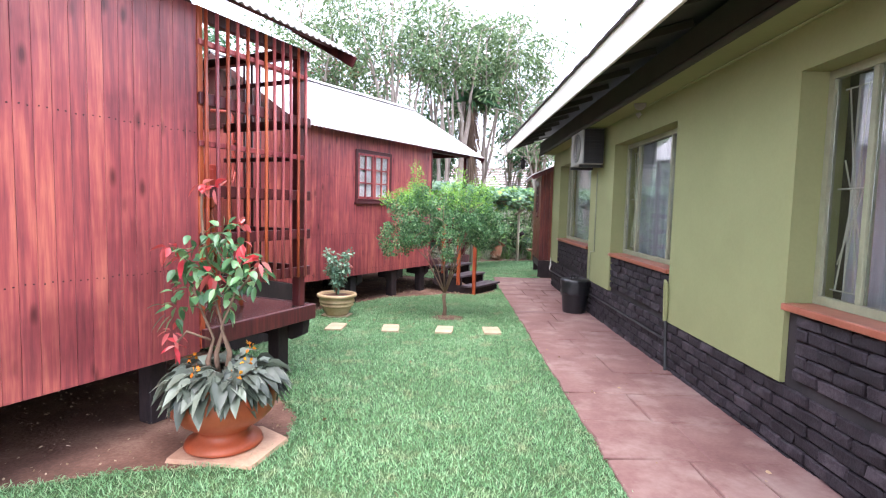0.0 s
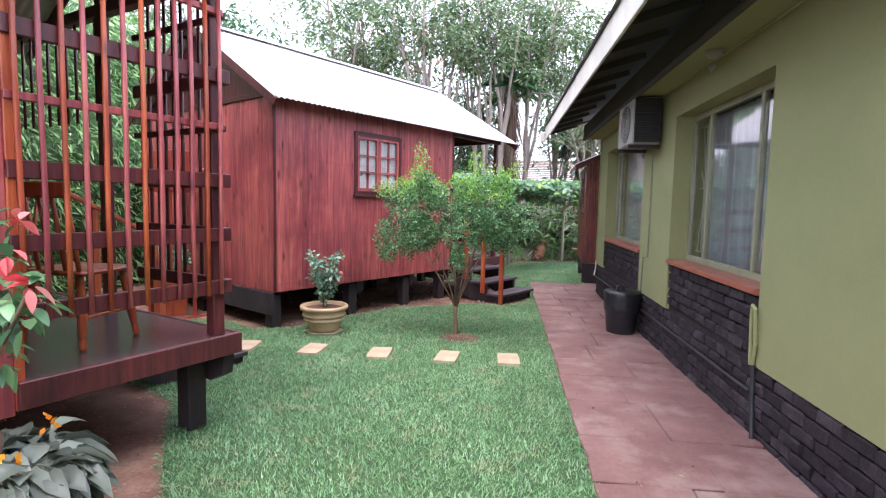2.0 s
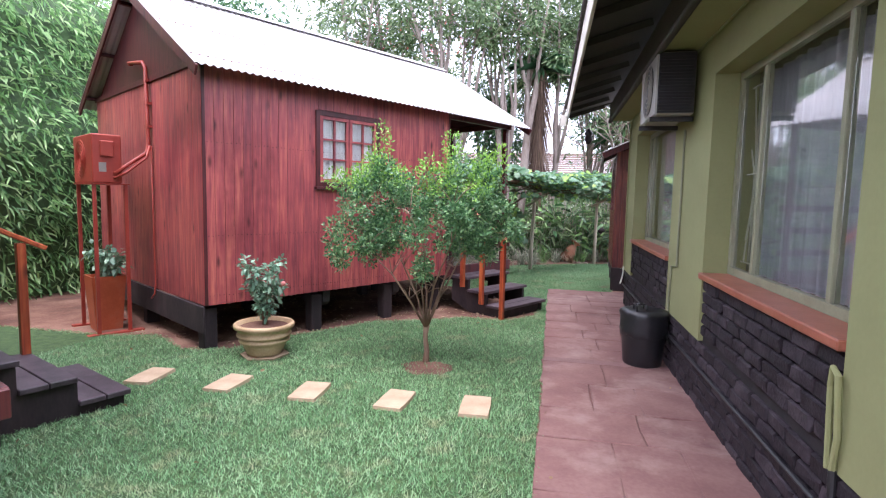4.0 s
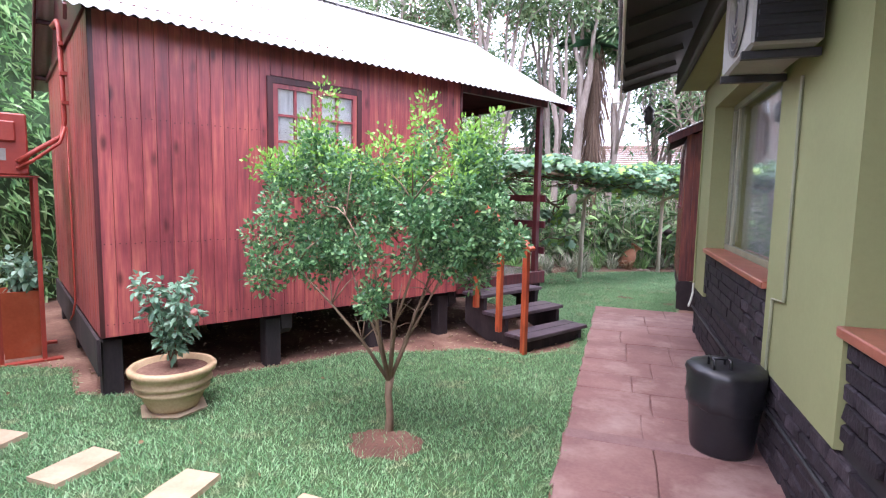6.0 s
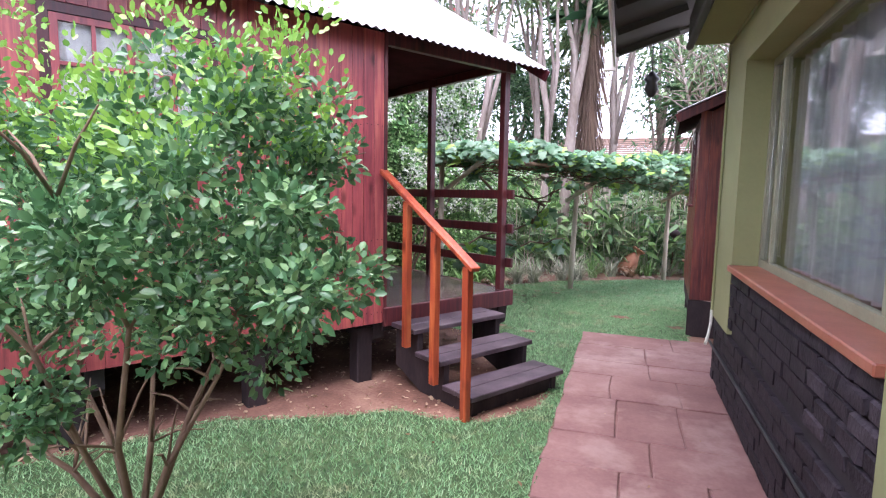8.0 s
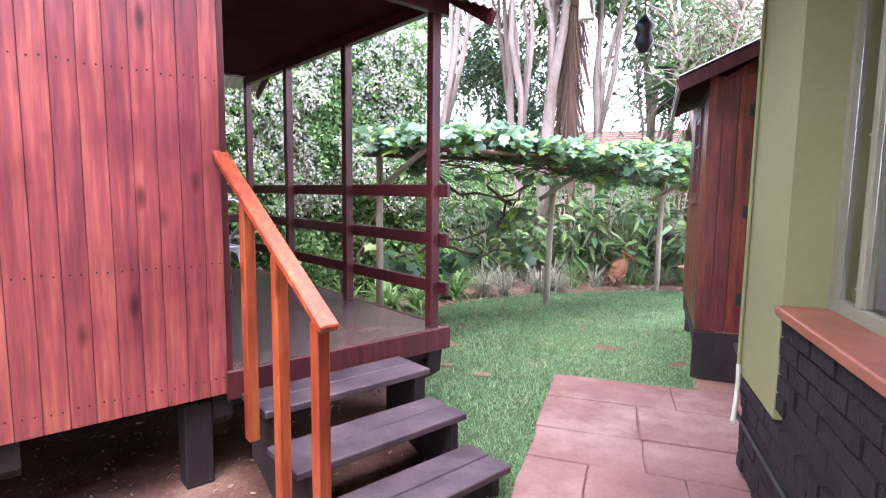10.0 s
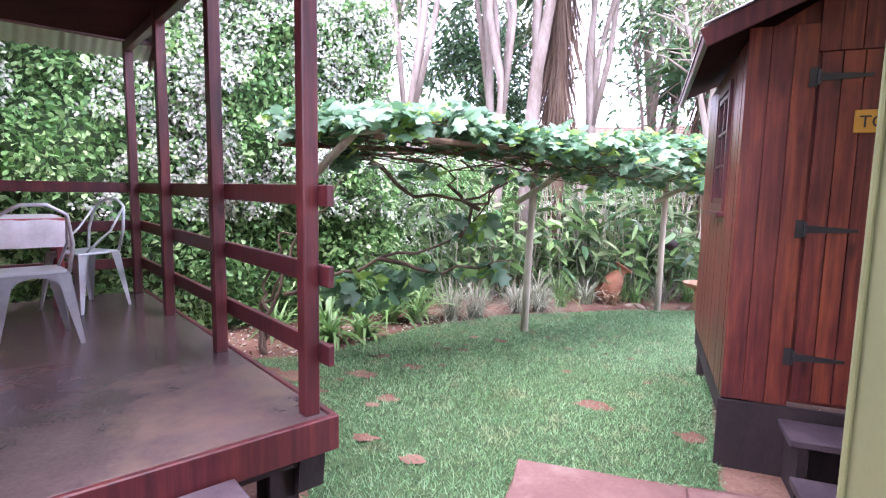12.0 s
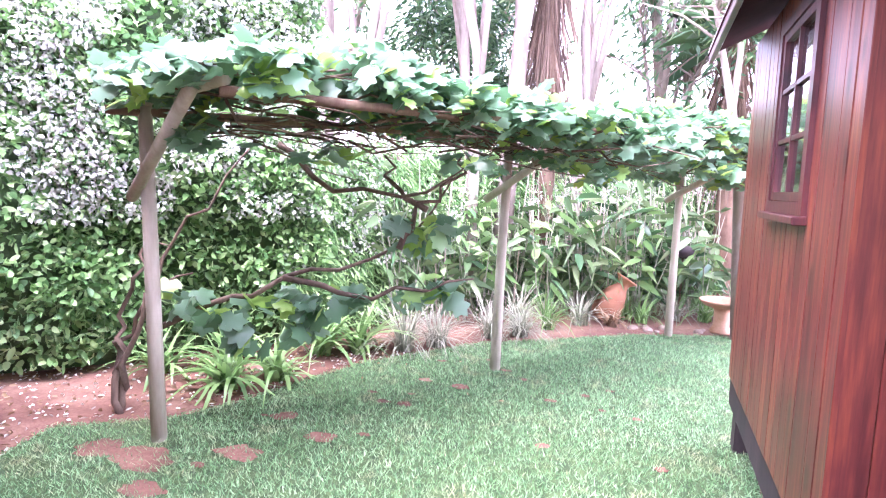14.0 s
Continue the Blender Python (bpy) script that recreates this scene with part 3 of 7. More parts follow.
part("cornice", bm, PLASTER, house, "thin plastered bead under the soffit", True)
rng = np.random.default_rng(11)
tile_mesh = bmesh.new()
box(tile_mesh, -0.06, 0.4, 0.0, 0.236, 0.0, 0.022, None, 0.006)
tm = bpy.data.meshes.new("roof_tile")
tile_mesh.to_mesh(tm)
tile_mesh.free()
tm.materials.append(TILE)
y = -3.9
while y < 12.3:
    t = new("roof_tile", tm)
    t.parent = house
    t.matrix_basis = pose(eave(y), y, eave_z(y) + 0.255 + rng.uniform(-0.003, 0.006), rng.uniform(-1.5, 3.5), -16.7, 0)
    y += 0.24
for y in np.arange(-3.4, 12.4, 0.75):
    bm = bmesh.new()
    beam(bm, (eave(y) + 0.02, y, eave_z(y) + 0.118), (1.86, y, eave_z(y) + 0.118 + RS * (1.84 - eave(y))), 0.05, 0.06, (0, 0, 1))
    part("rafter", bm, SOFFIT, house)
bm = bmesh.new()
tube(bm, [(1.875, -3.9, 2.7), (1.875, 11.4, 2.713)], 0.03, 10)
part("conduit", bm, SOFFIT, house, "round olive painted pipe, coloured dark for the eave shade", True)
bm = bmesh.new()
tube(bm, [(WX - 0.012, 7.86, 2.12), (WX - 0.012, 7.86, 0.92), (WX - 0.012, 8.08, 0.9), (WX - 0.012, 8.1, 0.5), (WX + 0.0, 8.1, 0.40)], 0.009, 8)
part("cable", bm, FRAMEG, house)
bm = bmesh.new()
tube(bm, [(WX - 0.014, 11.36, 2.7), (WX - 0.014, 11.36, 0.5)], 0.010, 8)
part("cable", bm, PLASTER, house, "olive painted cable down the corner")
bm = bmesh.new()
tube(bm, [(WX - 0.014, 11.36, 0.5), (WX - 0.02, 11.32, 0.40), (WX - 0.05, 11.2, 0.33), (WX - 0.09, 11.05, 0.28)], 0.012, 8)
part("cable", bm, BARW, house, "pale cable ending loose above the path")
bm = bmesh.new()
tube(bm, [(WX - 0.012, 5.11, 0.45), (WX - 0.02, 5.12, 0.78), (WX - 0.03, 5.09, 0.86), (WX - 0.03, 5.05, 0.84), (WX - 0.02, 5.04, 0.6), (WX - 0.015, 5.07, 0.46)], 0.013, 8)
part("cable", bm, PLASTER, house, "green painted cable loop on the wall")
bm = bmesh.new()
tube(bm, [(WX - 0.012, 5.07, 0.46), (WX - 0.012, 5.05, 0.2), (WX - 0.02, 5.0, -0.03)], 0.016, 8)
tube(bm, [(WX - 0.01, 5.1, 0.27), (WX - 0.008, 8.2, 0.25), (WX - 0.01, 11.4, 0.22)], 0.012, 6)
part("cable", bm, IRON, house, "black cable fixed along the brick plinth")

# outdoor unit on the house wall
ac = thing("air_conditioner", pose(WX - 0.33, 7.5, 2.2), "aged white outdoor air conditioner unit on brackets under the eave", "air conditioner")
part("body", boxed(0, 0.3, 0, 0.78, 0, 0.50, 0.015), WHITEP, ac)
part("side_grille", boxed(0.012, 0.29, -0.012, -0.001, 0.012, 0.488), BLACKP, ac, "black louvred side panel")
for k in range(9):
    part("slat", boxed(0.02, 0.28, -0.024, -0.013, 0.03 + k * 0.050, 0.056 + k * 0.050, 0.002), BLACKP, ac)
bm = bmesh.new()
for r in (0.06, 0.1, 0.14, 0.18, 0.215):
    tube(bm, [(-0.012, 0.35 + r * math.cos(t), 0.25 + r * math.sin(t)) for t in [2 * math.pi * i / 28 for i in range(29)]], 0.004, 5)
part("fan_grille", bm, WHITEP, ac, "round wire fan grille")
bm = bmesh.new()
tube(bm, [(-0.002, 0.35, 0.25), (-0.0065, 0.35, 0.25)], 0.21, 28)
part("fan_opening", bm, BLACKP, ac)
for y in (0.1, 0.66):
    bm = bmesh.new()
    box(bm, -0.02, 0.32, y, y + 0.04, -0.04, -0.002)
    part("bracket", bm, IRON, ac)

# flood lamp
lamp = thing("wall_lamp", pose(WX, 5.83, 2.70), "small round white flood lamp on the green wall", "lamp")
bm = bmesh.new()
tube(bm, [(0, 0.05, 0.07), (-0.06, 0.03, 0.06), (-0.09, 0.0, 0.02)], 0.02, 8)
part("bracket", bm, BLACKP, lamp)
bm = bmesh.new()
lathe(bm, [(0, -0.03), (0.04, -0.03), (0.062, 0.0), (0.066, 0.03), (0.05, 0.036), (0, 0.036)], 20)
bmesh.ops.transform(bm, matrix=pose(-0.12, -0.02, 0.0, 60, -50, 0), verts=bm.verts)
part("lamp_head", bm, WHITEP, lamp, "white round lamp head", True)
bm = bmesh.new()
tube(bm, [(-0.06, 0.12, -0.06), (-0.1, 0.14, -0.09)], [0.018, 0.035], 12)
part("sensor", bm, WHITEP, lamp)

# things at the gable end
bm = bmesh.new()
lathe(bm, [(0, -0.2), (0.03, -0.19), (0.07, -0.12), (0.05, -0.05), (0.08, -0.02), (0.02, 0.06), (0, 0.07)], 12)
bell = finish("wind_bell", bm, BLACKP, smooth=True)
bell.matrix_world = pose(1.62, 12.3, 2.66)
tagged(bell, "small black hanging ornament under the eave end", "ornament")
bm = bmesh.new()
tube(bm, [(1.62, 12.3, 2.7), (1.62, 12.3, 3.0)], 0.004, 6)
tagged(finish("ornament_cord", bm, IRON), "thin black cord holding the hanging ornament", "cord")


# ---- timber pieces ----
PLANKS = {}


def plank_mesh(width, height, thick, mat):
    key = (round(width, 3), round(height, 3), thick, mat.name)
    if key not in PLANKS:
        bm = bmesh.new()
        box(bm, 0, width, -thick, 0, 0, height, None, 0.002)
        me = bpy.data.meshes.new("plank")
        bm.to_mesh(me)
        bm.free()
        me.materials.append(mat)
        PLANKS[key] = me
    return PLANKS[key]


def clad(parent, m, length, spans, mat, step=0.098, thick=0.018, seed=0, slope=None):
    """Vertical boards along local x of m, facing local -y. spans(x) gives the (bottom, top) stretches of the board at x."""
    r = random.Random(seed)
    n = int(round(length / step))
    w = length / n
    for i in range(n):
        for z0, z1 in spans(i * w + w / 2):
            ob = new("plank", plank_mesh(w - 0.0022, z1 - z0, thick, mat))
            ob.parent = parent
            ob.matrix_basis = m @ pose(i * w + 0.0011, r.uniform(-0.0015, 0.0015), z0 )
    return w


def nails(parent, m, length, heights, step=0.098):
    bm = bmesh.new()
    n = int(round(length / step))
    w = length / n
    r = random.Random(4)
    for z in heights:
        for i in range(n):
            for dx in (0.3, 0.72):
                x, zz = (i + dx) * w, z + r.uniform(-0.006, 0.006)
                box(bm, x - 0.0035, x + 0.0035, -0.0215, -0.017, zz - 0.0035, zz + 0.0035, m)
    tagged(part("nail", bm, CHAR, parent, "dark nail heads in level rows"), kind="stuff")


def corrugated(name, parent, u0, u1, v0, z0, v1, z1, mat, label=""):
    """A sheet of corrugated iron from the line (v0, z0) up to (v1, z1), ribs running up the slope."""
    pitch, amp, per = 0.076, 0.010, 6
    n = int((u1 - u0) / pitch * per)
    us = np.linspace(u0, u1, n + 1)
    h = amp * np.sin((us - u0) / pitch * 2 * np.pi)
    lines = []
    for v, z, dz in ((v0, z0, 0), (v1, z1, 0), (v1, z1, -0.004), (v0, z0, -0.004)):
        lines.append(np.stack([us, np.full(n + 1, v), z + h + dz], 1))
    verts = np.concatenate(lines)
    i = np.arange(n)
    faces = []
    for a, b in ((0, 1), (1, 2), (2, 3), (3, 0)):
        faces.append(np.stack([a * (n + 1) + i, a * (n + 1) + i + 1, b * (n + 1) + i + 1, b * (n + 1) + i], 1))
    return pydata(name, verts, np.concatenate(faces), mat, parent, label, smooth=False)


def gable_roof(c, u0, u1, v0, z0, vr, zr, v1, under=DARKRED):
    corrugated("roof_sheet", c, u0, u1, v0, z0, vr, zr, TIN, "pale weathered corrugated roof sheet")
    corrugated("roof_sheet", c, u0, u1, v1, z0, vr, zr, TIN)
    bm = bmesh.new()
    for s in (-1, 1):
        beam(bm, (u0, vr + s * 0.07, zr - 0.01), (u1, vr + s * 0.07, zr - 0.01), 0.15, 0.004, (0, s * 0.55, 1))
    part("ridge_cap", bm, TIN, c)
    for u in (u0 + 0.012, u1 - 0.012):
        for va in (v0, v1):
            bm = bmesh.new()
            beam(bm, (u, va, z0 - 0.065), (u, vr, zr - 0.065), 0.1, 0.022, (1, 0, 0))
            part("barge_board", bm, DARKRED, c)
    k = (zr - z0) / (vr - v0)
    for f in (0.12, 0.5, 0.88):
        for s, va in ((1, v0), (-1, v1)):
            v = va + (vr - va) * f
            bm = bmesh.new()
            beam(bm, (u0 + 0.03, v, z0 + (zr - z0) * f - 0.032), (u1 - 0.03, v, z0 + (zr - z0) * f - 0.032), 0.05, 0.04)
            part("purlin", bm, under, c)


def casement(parent, m, w, h, sashes, cols, rows, mat=DARKRED, curtain=True):
    """A small-paned wooden window, facing local -y, its lower corner at the origin."""
    win = new("window")
    win.parent = parent
    win.matrix_basis = m
    tagged(win, "small-paned wooden casement window with white curtain" if curtain else "small-paned wooden window")
    f = 0.05
    bm = bmesh.new()
    box(bm, -f, 0, -0.02, 0.03, -f, h + f)
    box(bm, w, w + f, -0.02, 0.03, -f, h + f)
    box(bm, 0, w, -0.02, 0.03, h, h + f)
    box(bm, 0, w, -0.02, 0.03, -f, 0)
    part("window_frame", bm, mat, win)
    part("window_sill", boxed(-f - 0.015, w + f + 0.015, -0.05, 0.02, -f - 0.035, -f - 0.002, 0.004), mat, win)
    sw = w / sashes
    for s in range(sashes):
        bm = bmesh.new()
        x0, x1 = s * sw + 0.003, (s + 1) * sw - 0.003
        b = 0.04
        box(bm, x0, x0 + b, -0.012, 0.02, 0.003, h - 0.003)
        box(bm, x1 - b, x1, -0.012, 0.02, 0.003, h - 0.003)
        box(bm, x0 + b, x1 - b, -0.012, 0.02, 0.003, b)
        box(bm, x0 + b, x1 - b, -0.012, 0.02, h - b, h - 0.003)
        for c in range(1, cols):
            x = x0 + b + (x1 - x0 - 2 * b) * c / cols
            box(bm, x - 0.01, x + 0.01, -0.010, 0.018, b, h - b)
        for r in range(1, rows):
            z = b + (h - 2 * b) * r / rows
            box(bm, x0 + b, x1 - b, -0.008, 0.016, z - 0.01, z + 0.01)
        part("sash", bm, RED if curtain else mat, win)
        g = part("pane", boxed(x0 + b, x1 - b, 0.004, 0.007, b, h - b), GLASS, win)
        g.visible_shadow = False
    if curtain:
        bm = bmesh.new()
        n = 60
        rows_ = []
        for k in range(n + 1):
            x = 0.01 + (w - 0.02) * k / n
            y = 0.026 + 0.005 * math.sin(x * 60) + 0.003 * math.sin(x * 140)
            rows_.append((bm.verts.new((x, y, 0.0)), bm.verts.new((x, y, h))))
        for p, q in zip(rows_, rows_[1:]):
            bm.faces.new((p[0], q[0], q[1], p[1]))
        part("curtain", bm, CLOTH, win, "gathered white curtain", smooth=True)
    return win


def post(parent, u, v, z0, z1, s=0.07, mat=DARKRED, name="post"):
    return part(name, boxed(u - s / 2, u + s / 2, v - s / 2, v + s / 2, z0, z1, 0.005), mat, parent)


def lining(parent, boxes, gables, mat, name="wall"):
    """Each side of a cabin's inner wall as a part of its own; gables: (u0, u1, outline in v and z)."""
    for b in boxes:
        part(name, boxed(*b), mat, parent)
    for u0, u1, outline in gables:
        bm = bmesh.new()
        a = [bm.verts.new((u0, v, z)) for v, z in outline]
        b = [bm.verts.new((u1, v, z)) for v, z in outline]
        bm.faces.new(a)
        bm.faces.new(b[::-1])
        for i in range(len(a)):
            j = (i + 1) % len(a)
            bm.faces.new((a[i], a[j], b[j], b[i]))
        part("gable", bm, mat, parent)


# ---- second cabin, with the porch steps ----
C2 = pose(-2.23, 7.39, 0, 0, 0, 58.5)
cab2 = thing("cabin", C2, "raised cabin of red stained boards with an open railed porch", "cabin", "guest cabins")
DEEP2, LEN2, FL2 = 3.45, 3.44, 0.40
WU, WV = (1.27, 2.13), (1.63, 2.40)
lining(cab2, [(u0, u1, 0.001, 0.05, z0, z1) for u0, u1, z0, z1 in ((0.051, WU[0], FL2, 2.7), (WU[1], LEN2 - 0.061, FL2, 2.7), (WU[0], WU[1], FL2, WV[0]), (WU[0], WU[1], WV[1], 2.7))]
       + [(0.0, 0.05, 0.001, DEEP2, FL2, 2.7), (0.051, LEN2 - 0.061, DEEP2 - 0.05, DEEP2, FL2, 2.7), (LEN2 - 0.06, LEN2 - 0.02, 0.001, DEEP2, FL2, 2.7)],
       [(0.0, 0.05, [(0.0, 2.702), (DEEP2, 2.702), (1.75, 3.76)]), (LEN2 - 0.06, LEN2 - 0.02, [(0.0, 2.702), (DEEP2, 2.702), (1.75, 3.76)])], DARKRED)
part("floor", boxed(0.051, LEN2 - 0.061, 0.051, DEEP2 - 0.051, FL2, FL2 + 0.04), DARKRED, cab2)
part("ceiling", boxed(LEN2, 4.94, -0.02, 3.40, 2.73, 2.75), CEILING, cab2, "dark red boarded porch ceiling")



def spans2(x):
    if WU[0] - 0.03 < x < WU[1] + 0.03:
        return [(FL2 - 0.02, WV[0] - 0.05), (WV[1] + 0.05, 2.7)]
    return [(FL2 - 0.02, 2.7)]


clad(cab2, pose(0, 0, 0), LEN2, spans2, RED, seed=1)
nails(cab2, pose(0, 0, 0), LEN2, (1.07, 1.98, 0.47))
clad(cab2, pose(0, DEEP2, 0, 0, 0, -90), DEEP2, lambda x: [(FL2 - 0.02, 2.72)], RED, seed=2)
clad(cab2, pose(LEN2, 0.0, 0, 0, 0, 90), DEEP2, lambda x: [(0.5, 2.72)] if not 0.95 < x < 1.85 else [(2.5, 2.72)], ORANGE, seed=3)
part("corner_board", boxed(-0.02, 0.012, -0.03, -0.019, FL2 - 0.02, 2.7, 0.002), DARKRED, cab2)
part("corner_board", boxed(LEN2 - 0.012, LEN2 + 0.018, -0.03, -0.019, FL2 - 0.02, 2.7, 0.002), DARKRED, cab2)
part("rail", boxed(-0.04, -0.019, 0, DEEP2, 2.70, 2.76, 0.003), DARKRED, cab2)
part("skirting", boxed(-0.045, -0.019, -0.02, DEEP2, 0.10, FL2 - 0.025, 0.004), CHAR, cab2, "blackened skirting board")
casement(cab2, pose(WU[0] + 0.02, -0.018, WV[0] + 0.01), WU[1] - WU[0] - 0.04, WV[1] - WV[0] - 0.02, 2, 2, 3)
for u in (0.06, 1.3, 2.4, 3.3, 4.75):
    for v in (0.12, 1.75, 3.3):
        part("pier", boxed(u - 0.07, u + 0.07, v - 0.07, v + 0.07, -0.3, FL2 - 0.06 if u < 3.4 else 0.36, 0.008), CHAR, cab2, "charred timber pier")
for u in (1.3, 2.4, 3.3):
    bm = bmesh.new()
    vs = [(u - 0.02, 0.03, FL2 - 0.02), (u - 0.02, 0.5, FL2 - 0.02), (u - 0.02, 0.5, FL2 - 0.2), (u - 0.02, 0.1, FL2 - 0.22), (u - 0.02, 0.03, FL2 - 0.16)]
    a = [bm.verts.new(v) for v in vs]
    b = [bm.verts.new((v[0] + 0.04 + 0.06, v[1], v[2])) for v in vs]
    bm.faces.new(a)
    bm.faces.new(b[::-1])
    for i in range(5):
        bm.faces.new((a[i], a[(i + 1) % 5], b[(i + 1) % 5], b[i]))
    bmesh.ops.translate(bm, verts=bm.verts, vec=(0.09, 0, 0))
    part("joist", bm, CHAR, cab2)
DK = 0.50
part("deck", boxed(LEN2 + 0.022, 4.93, -0.02, 3.5, DK - 0.03, DK, 0.004), DECK, cab2, "smooth dark brown painted deck")
part("deck_edge", boxed(LEN2 - 0.02, 4.96, -0.055, -0.022, DK - 0.15, DK + 0.004, 0.005), DARKRED, cab2)
part("deck_edge", boxed(4.932, 4.965, -0.02, 3.5, DK - 0.15, DK + 0.004, 0.005), DARKRED, cab2)
part("joist", boxed(LEN2, 4.9, 0.0, 0.05, DK - 0.2, DK - 0.032), CHAR, cab2)
part("joist", boxed(LEN2, 4.9, 3.4, 3.45, DK - 0.2, DK - 0.032), CHAR, cab2)
bm = bmesh.new()
vs = [(4.79, -0.02, DK - 0.15), (4.79, 0.45, DK - 0.15), (4.79, 0.45, DK - 0.36), (4.79, 0.12, DK - 0.4), (4.79, 0.0, DK - 0.32)]
a = [bm.verts.new(v) for v in vs]
b = [bm.verts.new((v[0] + 0.12, v[1], v[2])) for v in vs]
bm.faces.new(a)
bm.faces.new(b[::-1])
for i in range(5):
    bm.faces.new((a[i], a[(i + 1) % 5], b[(i + 1) % 5], b[i]))
part("joist", bm, CHAR, cab2)
part("step_joist", boxed(4.83, 4.93, 3.1, 3.5, 0.0, DK - 0.15), CHAR, cab2)
for v in (0.05, 1.2, 2.35, 3.42):
    post(cab2, 4.87, v, DK, 2.68 + (0.55 * (min(v, 3.5 - v) + 0.0)), 0.07)
post(cab2, LEN2 + 0.06, 3.42, DK, 2.7, 0.07)
RAILZ = (1.50, 1.16, 0.82)
for z in RAILZ:
    part("rail", boxed(4.905, 4.935, -0.06, 3.5, z - 0.09, z, 0.004), DARKRED, cab2)
    part("rail", boxed(LEN2 + 0.02, 4.90, 3.455, 3.485, z - 0.09, z, 0.004), DARKRED, cab2)
part("beam", boxed(LEN2, 4.95, -0.01, 0.05, 2.62, 2.72, 0.004), DARKRED, cab2)
part("beam", boxed(4.84, 4.90, 0.0, 3.45, 2.64, 2.72, 0.004), DARKRED, cab2)
gable_roof(cab2, -0.17, 5.12, -0.27, 2.64, 1.74, 3.86, 3.75)
part("door", boxed(LEN2 + 0.0, LEN2 + 0.04, 0.96, 1.84, DK, 2.48, 0.006), ORANGE, cab2, "orange stained cabin door")
part("door_post", boxed(LEN2 + 0.0, LEN2 + 0.06, 0.86, 0.95, DK, 2.56, 0.006), ORANGE, cab2)

steps = thing("steps", C2 @ pose(3.5, 0, 0), "three open timber steps with dark painted treads up to the porch", "steps", "cabin steps")
for k, (v0, z) in enumerate(((-1.06, 0.045), (-0.72, 0.215), (-0.39, 0.385))):
    for j in (0, 1):
        a0 = v0 + j * 0.165
        part("tread", boxed(-0.02, 1.0, a0, a0 + 0.158, z - 0.038, z, 0.005), TREAD, steps, "worn dark painted tread board")
bm = bmesh.new()
for u in (0.03, 0.9):
    vs = [(u, -1.02, -0.15), (u, -1.02, 0.0), (u, -0.7, 0.0), (u, -0.7, 0.17), (u, -0.37, 0.17), (u, -0.37, 0.34), (u, -0.07, 0.34), (u, -0.07, 0.02), (u, -0.5, -0.15)]
    a = [bm.verts.new(v) for v in vs]
    b = [bm.verts.new((v[0] + 0.05, v[1], v[2])) for v in vs]
    bm.faces.new(a)
    bm.faces.new(b[::-1])
    for i in range(len(vs)):
        j = (i + 1) % len(vs)
        bm.faces.new((a[i], a[j], b[j], b[i]))
part("stringer", bm, CHAR, steps)
part("riser", boxed(0.08, 0.9, -1.0, -0.97, -0.15, 0.004, 0.003), CHAR, steps)
rail = thing("handrail", C2 @ pose(3.48, 0, 0), "orange stained timber handrail with three posts", "handrail", "cabin handrails")
for v, z0, z1 in ((-1.05, -0.14, 0.97), (-0.70, 0.05, 1.18), (-0.35, 0.25, 1.39)):
    part("post", boxed(-0.075, -0.022, v - 0.03, v + 0.03, z0, z1, 0.005), ORANGE, rail)
bm = bmesh.new()
beam(bm, (-0.05, -1.13, 0.955), (-0.05, 0.0, 1.63), 0.075, 0.035, (0, 0, 1), 0.006)
part("top_rail", bm, ORANGE, rail)

# ---- first cabin, with the latticed porch ----
C1 = pose(-1.31, 4.55, 0, 0, 0, 66)
cab1 = thing("cabin", C1, "raised cabin of red stained boards with a latticed porch", "cabin", "guest cabins")
FL1, D1 = 0.47, 0.61
G1 = [(0.0, 2.882), (3.3, 2.882), (1.65, 3.8)]
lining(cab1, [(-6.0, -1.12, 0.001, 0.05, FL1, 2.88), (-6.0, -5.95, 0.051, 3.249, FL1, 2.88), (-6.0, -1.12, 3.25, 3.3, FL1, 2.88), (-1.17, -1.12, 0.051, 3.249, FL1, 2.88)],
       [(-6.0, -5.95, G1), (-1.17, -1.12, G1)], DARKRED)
part("floor", boxed(-5.94, -1.18, 0.051, 3.249, FL1, FL1 + 0.04), DARKRED, cab1)

clad(cab1, pose(-6.0, 0, 0), 4.9, lambda x: [(FL1 - 0.02, 2.86)], RED, step=0.092, seed=5)
nails(cab1, pose(-6.0, 0, 0), 4.9, (1.06, 2.0), 0.092)
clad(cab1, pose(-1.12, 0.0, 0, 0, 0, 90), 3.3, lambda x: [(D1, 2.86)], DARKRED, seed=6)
part("corner_board", boxed(-1.1, -1.06, -0.03, 0.03, FL1, 2.86, 0.004), ORANGE, cab1)
part("deck", boxed(-1.1, 0.1, -0.03, 3.3, D1 - 0.03, D1, 0.004), DECK, cab1, "dark painted deck boards")
part("deck_edge", boxed(-1.1, 0.13, -0.065, -0.032, D1 - 0.13, D1 + 0.004, 0.005), DARKRED, cab1)
part("deck_edge", boxed(0.102, 0.135, -0.03, 3.3, D1 - 0.13, D1 + 0.004, 0.005), DARKRED, cab1)
for u in (-5.5, -4.0, -2.6, -1.3, -0.05):
    for v in (0.22, 3.1):
        part("pier", boxed(u - 0.065, u + 0.065, v - 0.065, v + 0.065, -0.3, D1 - 0.03, 0.008), CHAR, cab1)
bm = bmesh.new()
vs = [(0, -0.02, D1 - 0.13), (0, 0.8, D1 - 0.13), (0, 0.8, D1 - 0.3), (0, 0.12, D1 - 0.33), (0, 0.0, D1 - 0.27)]
a = [bm.verts.new((0.02, v[1], v[2])) for v in vs]
b = [bm.verts.new((0.10, v[1], v[2])) for v in vs]
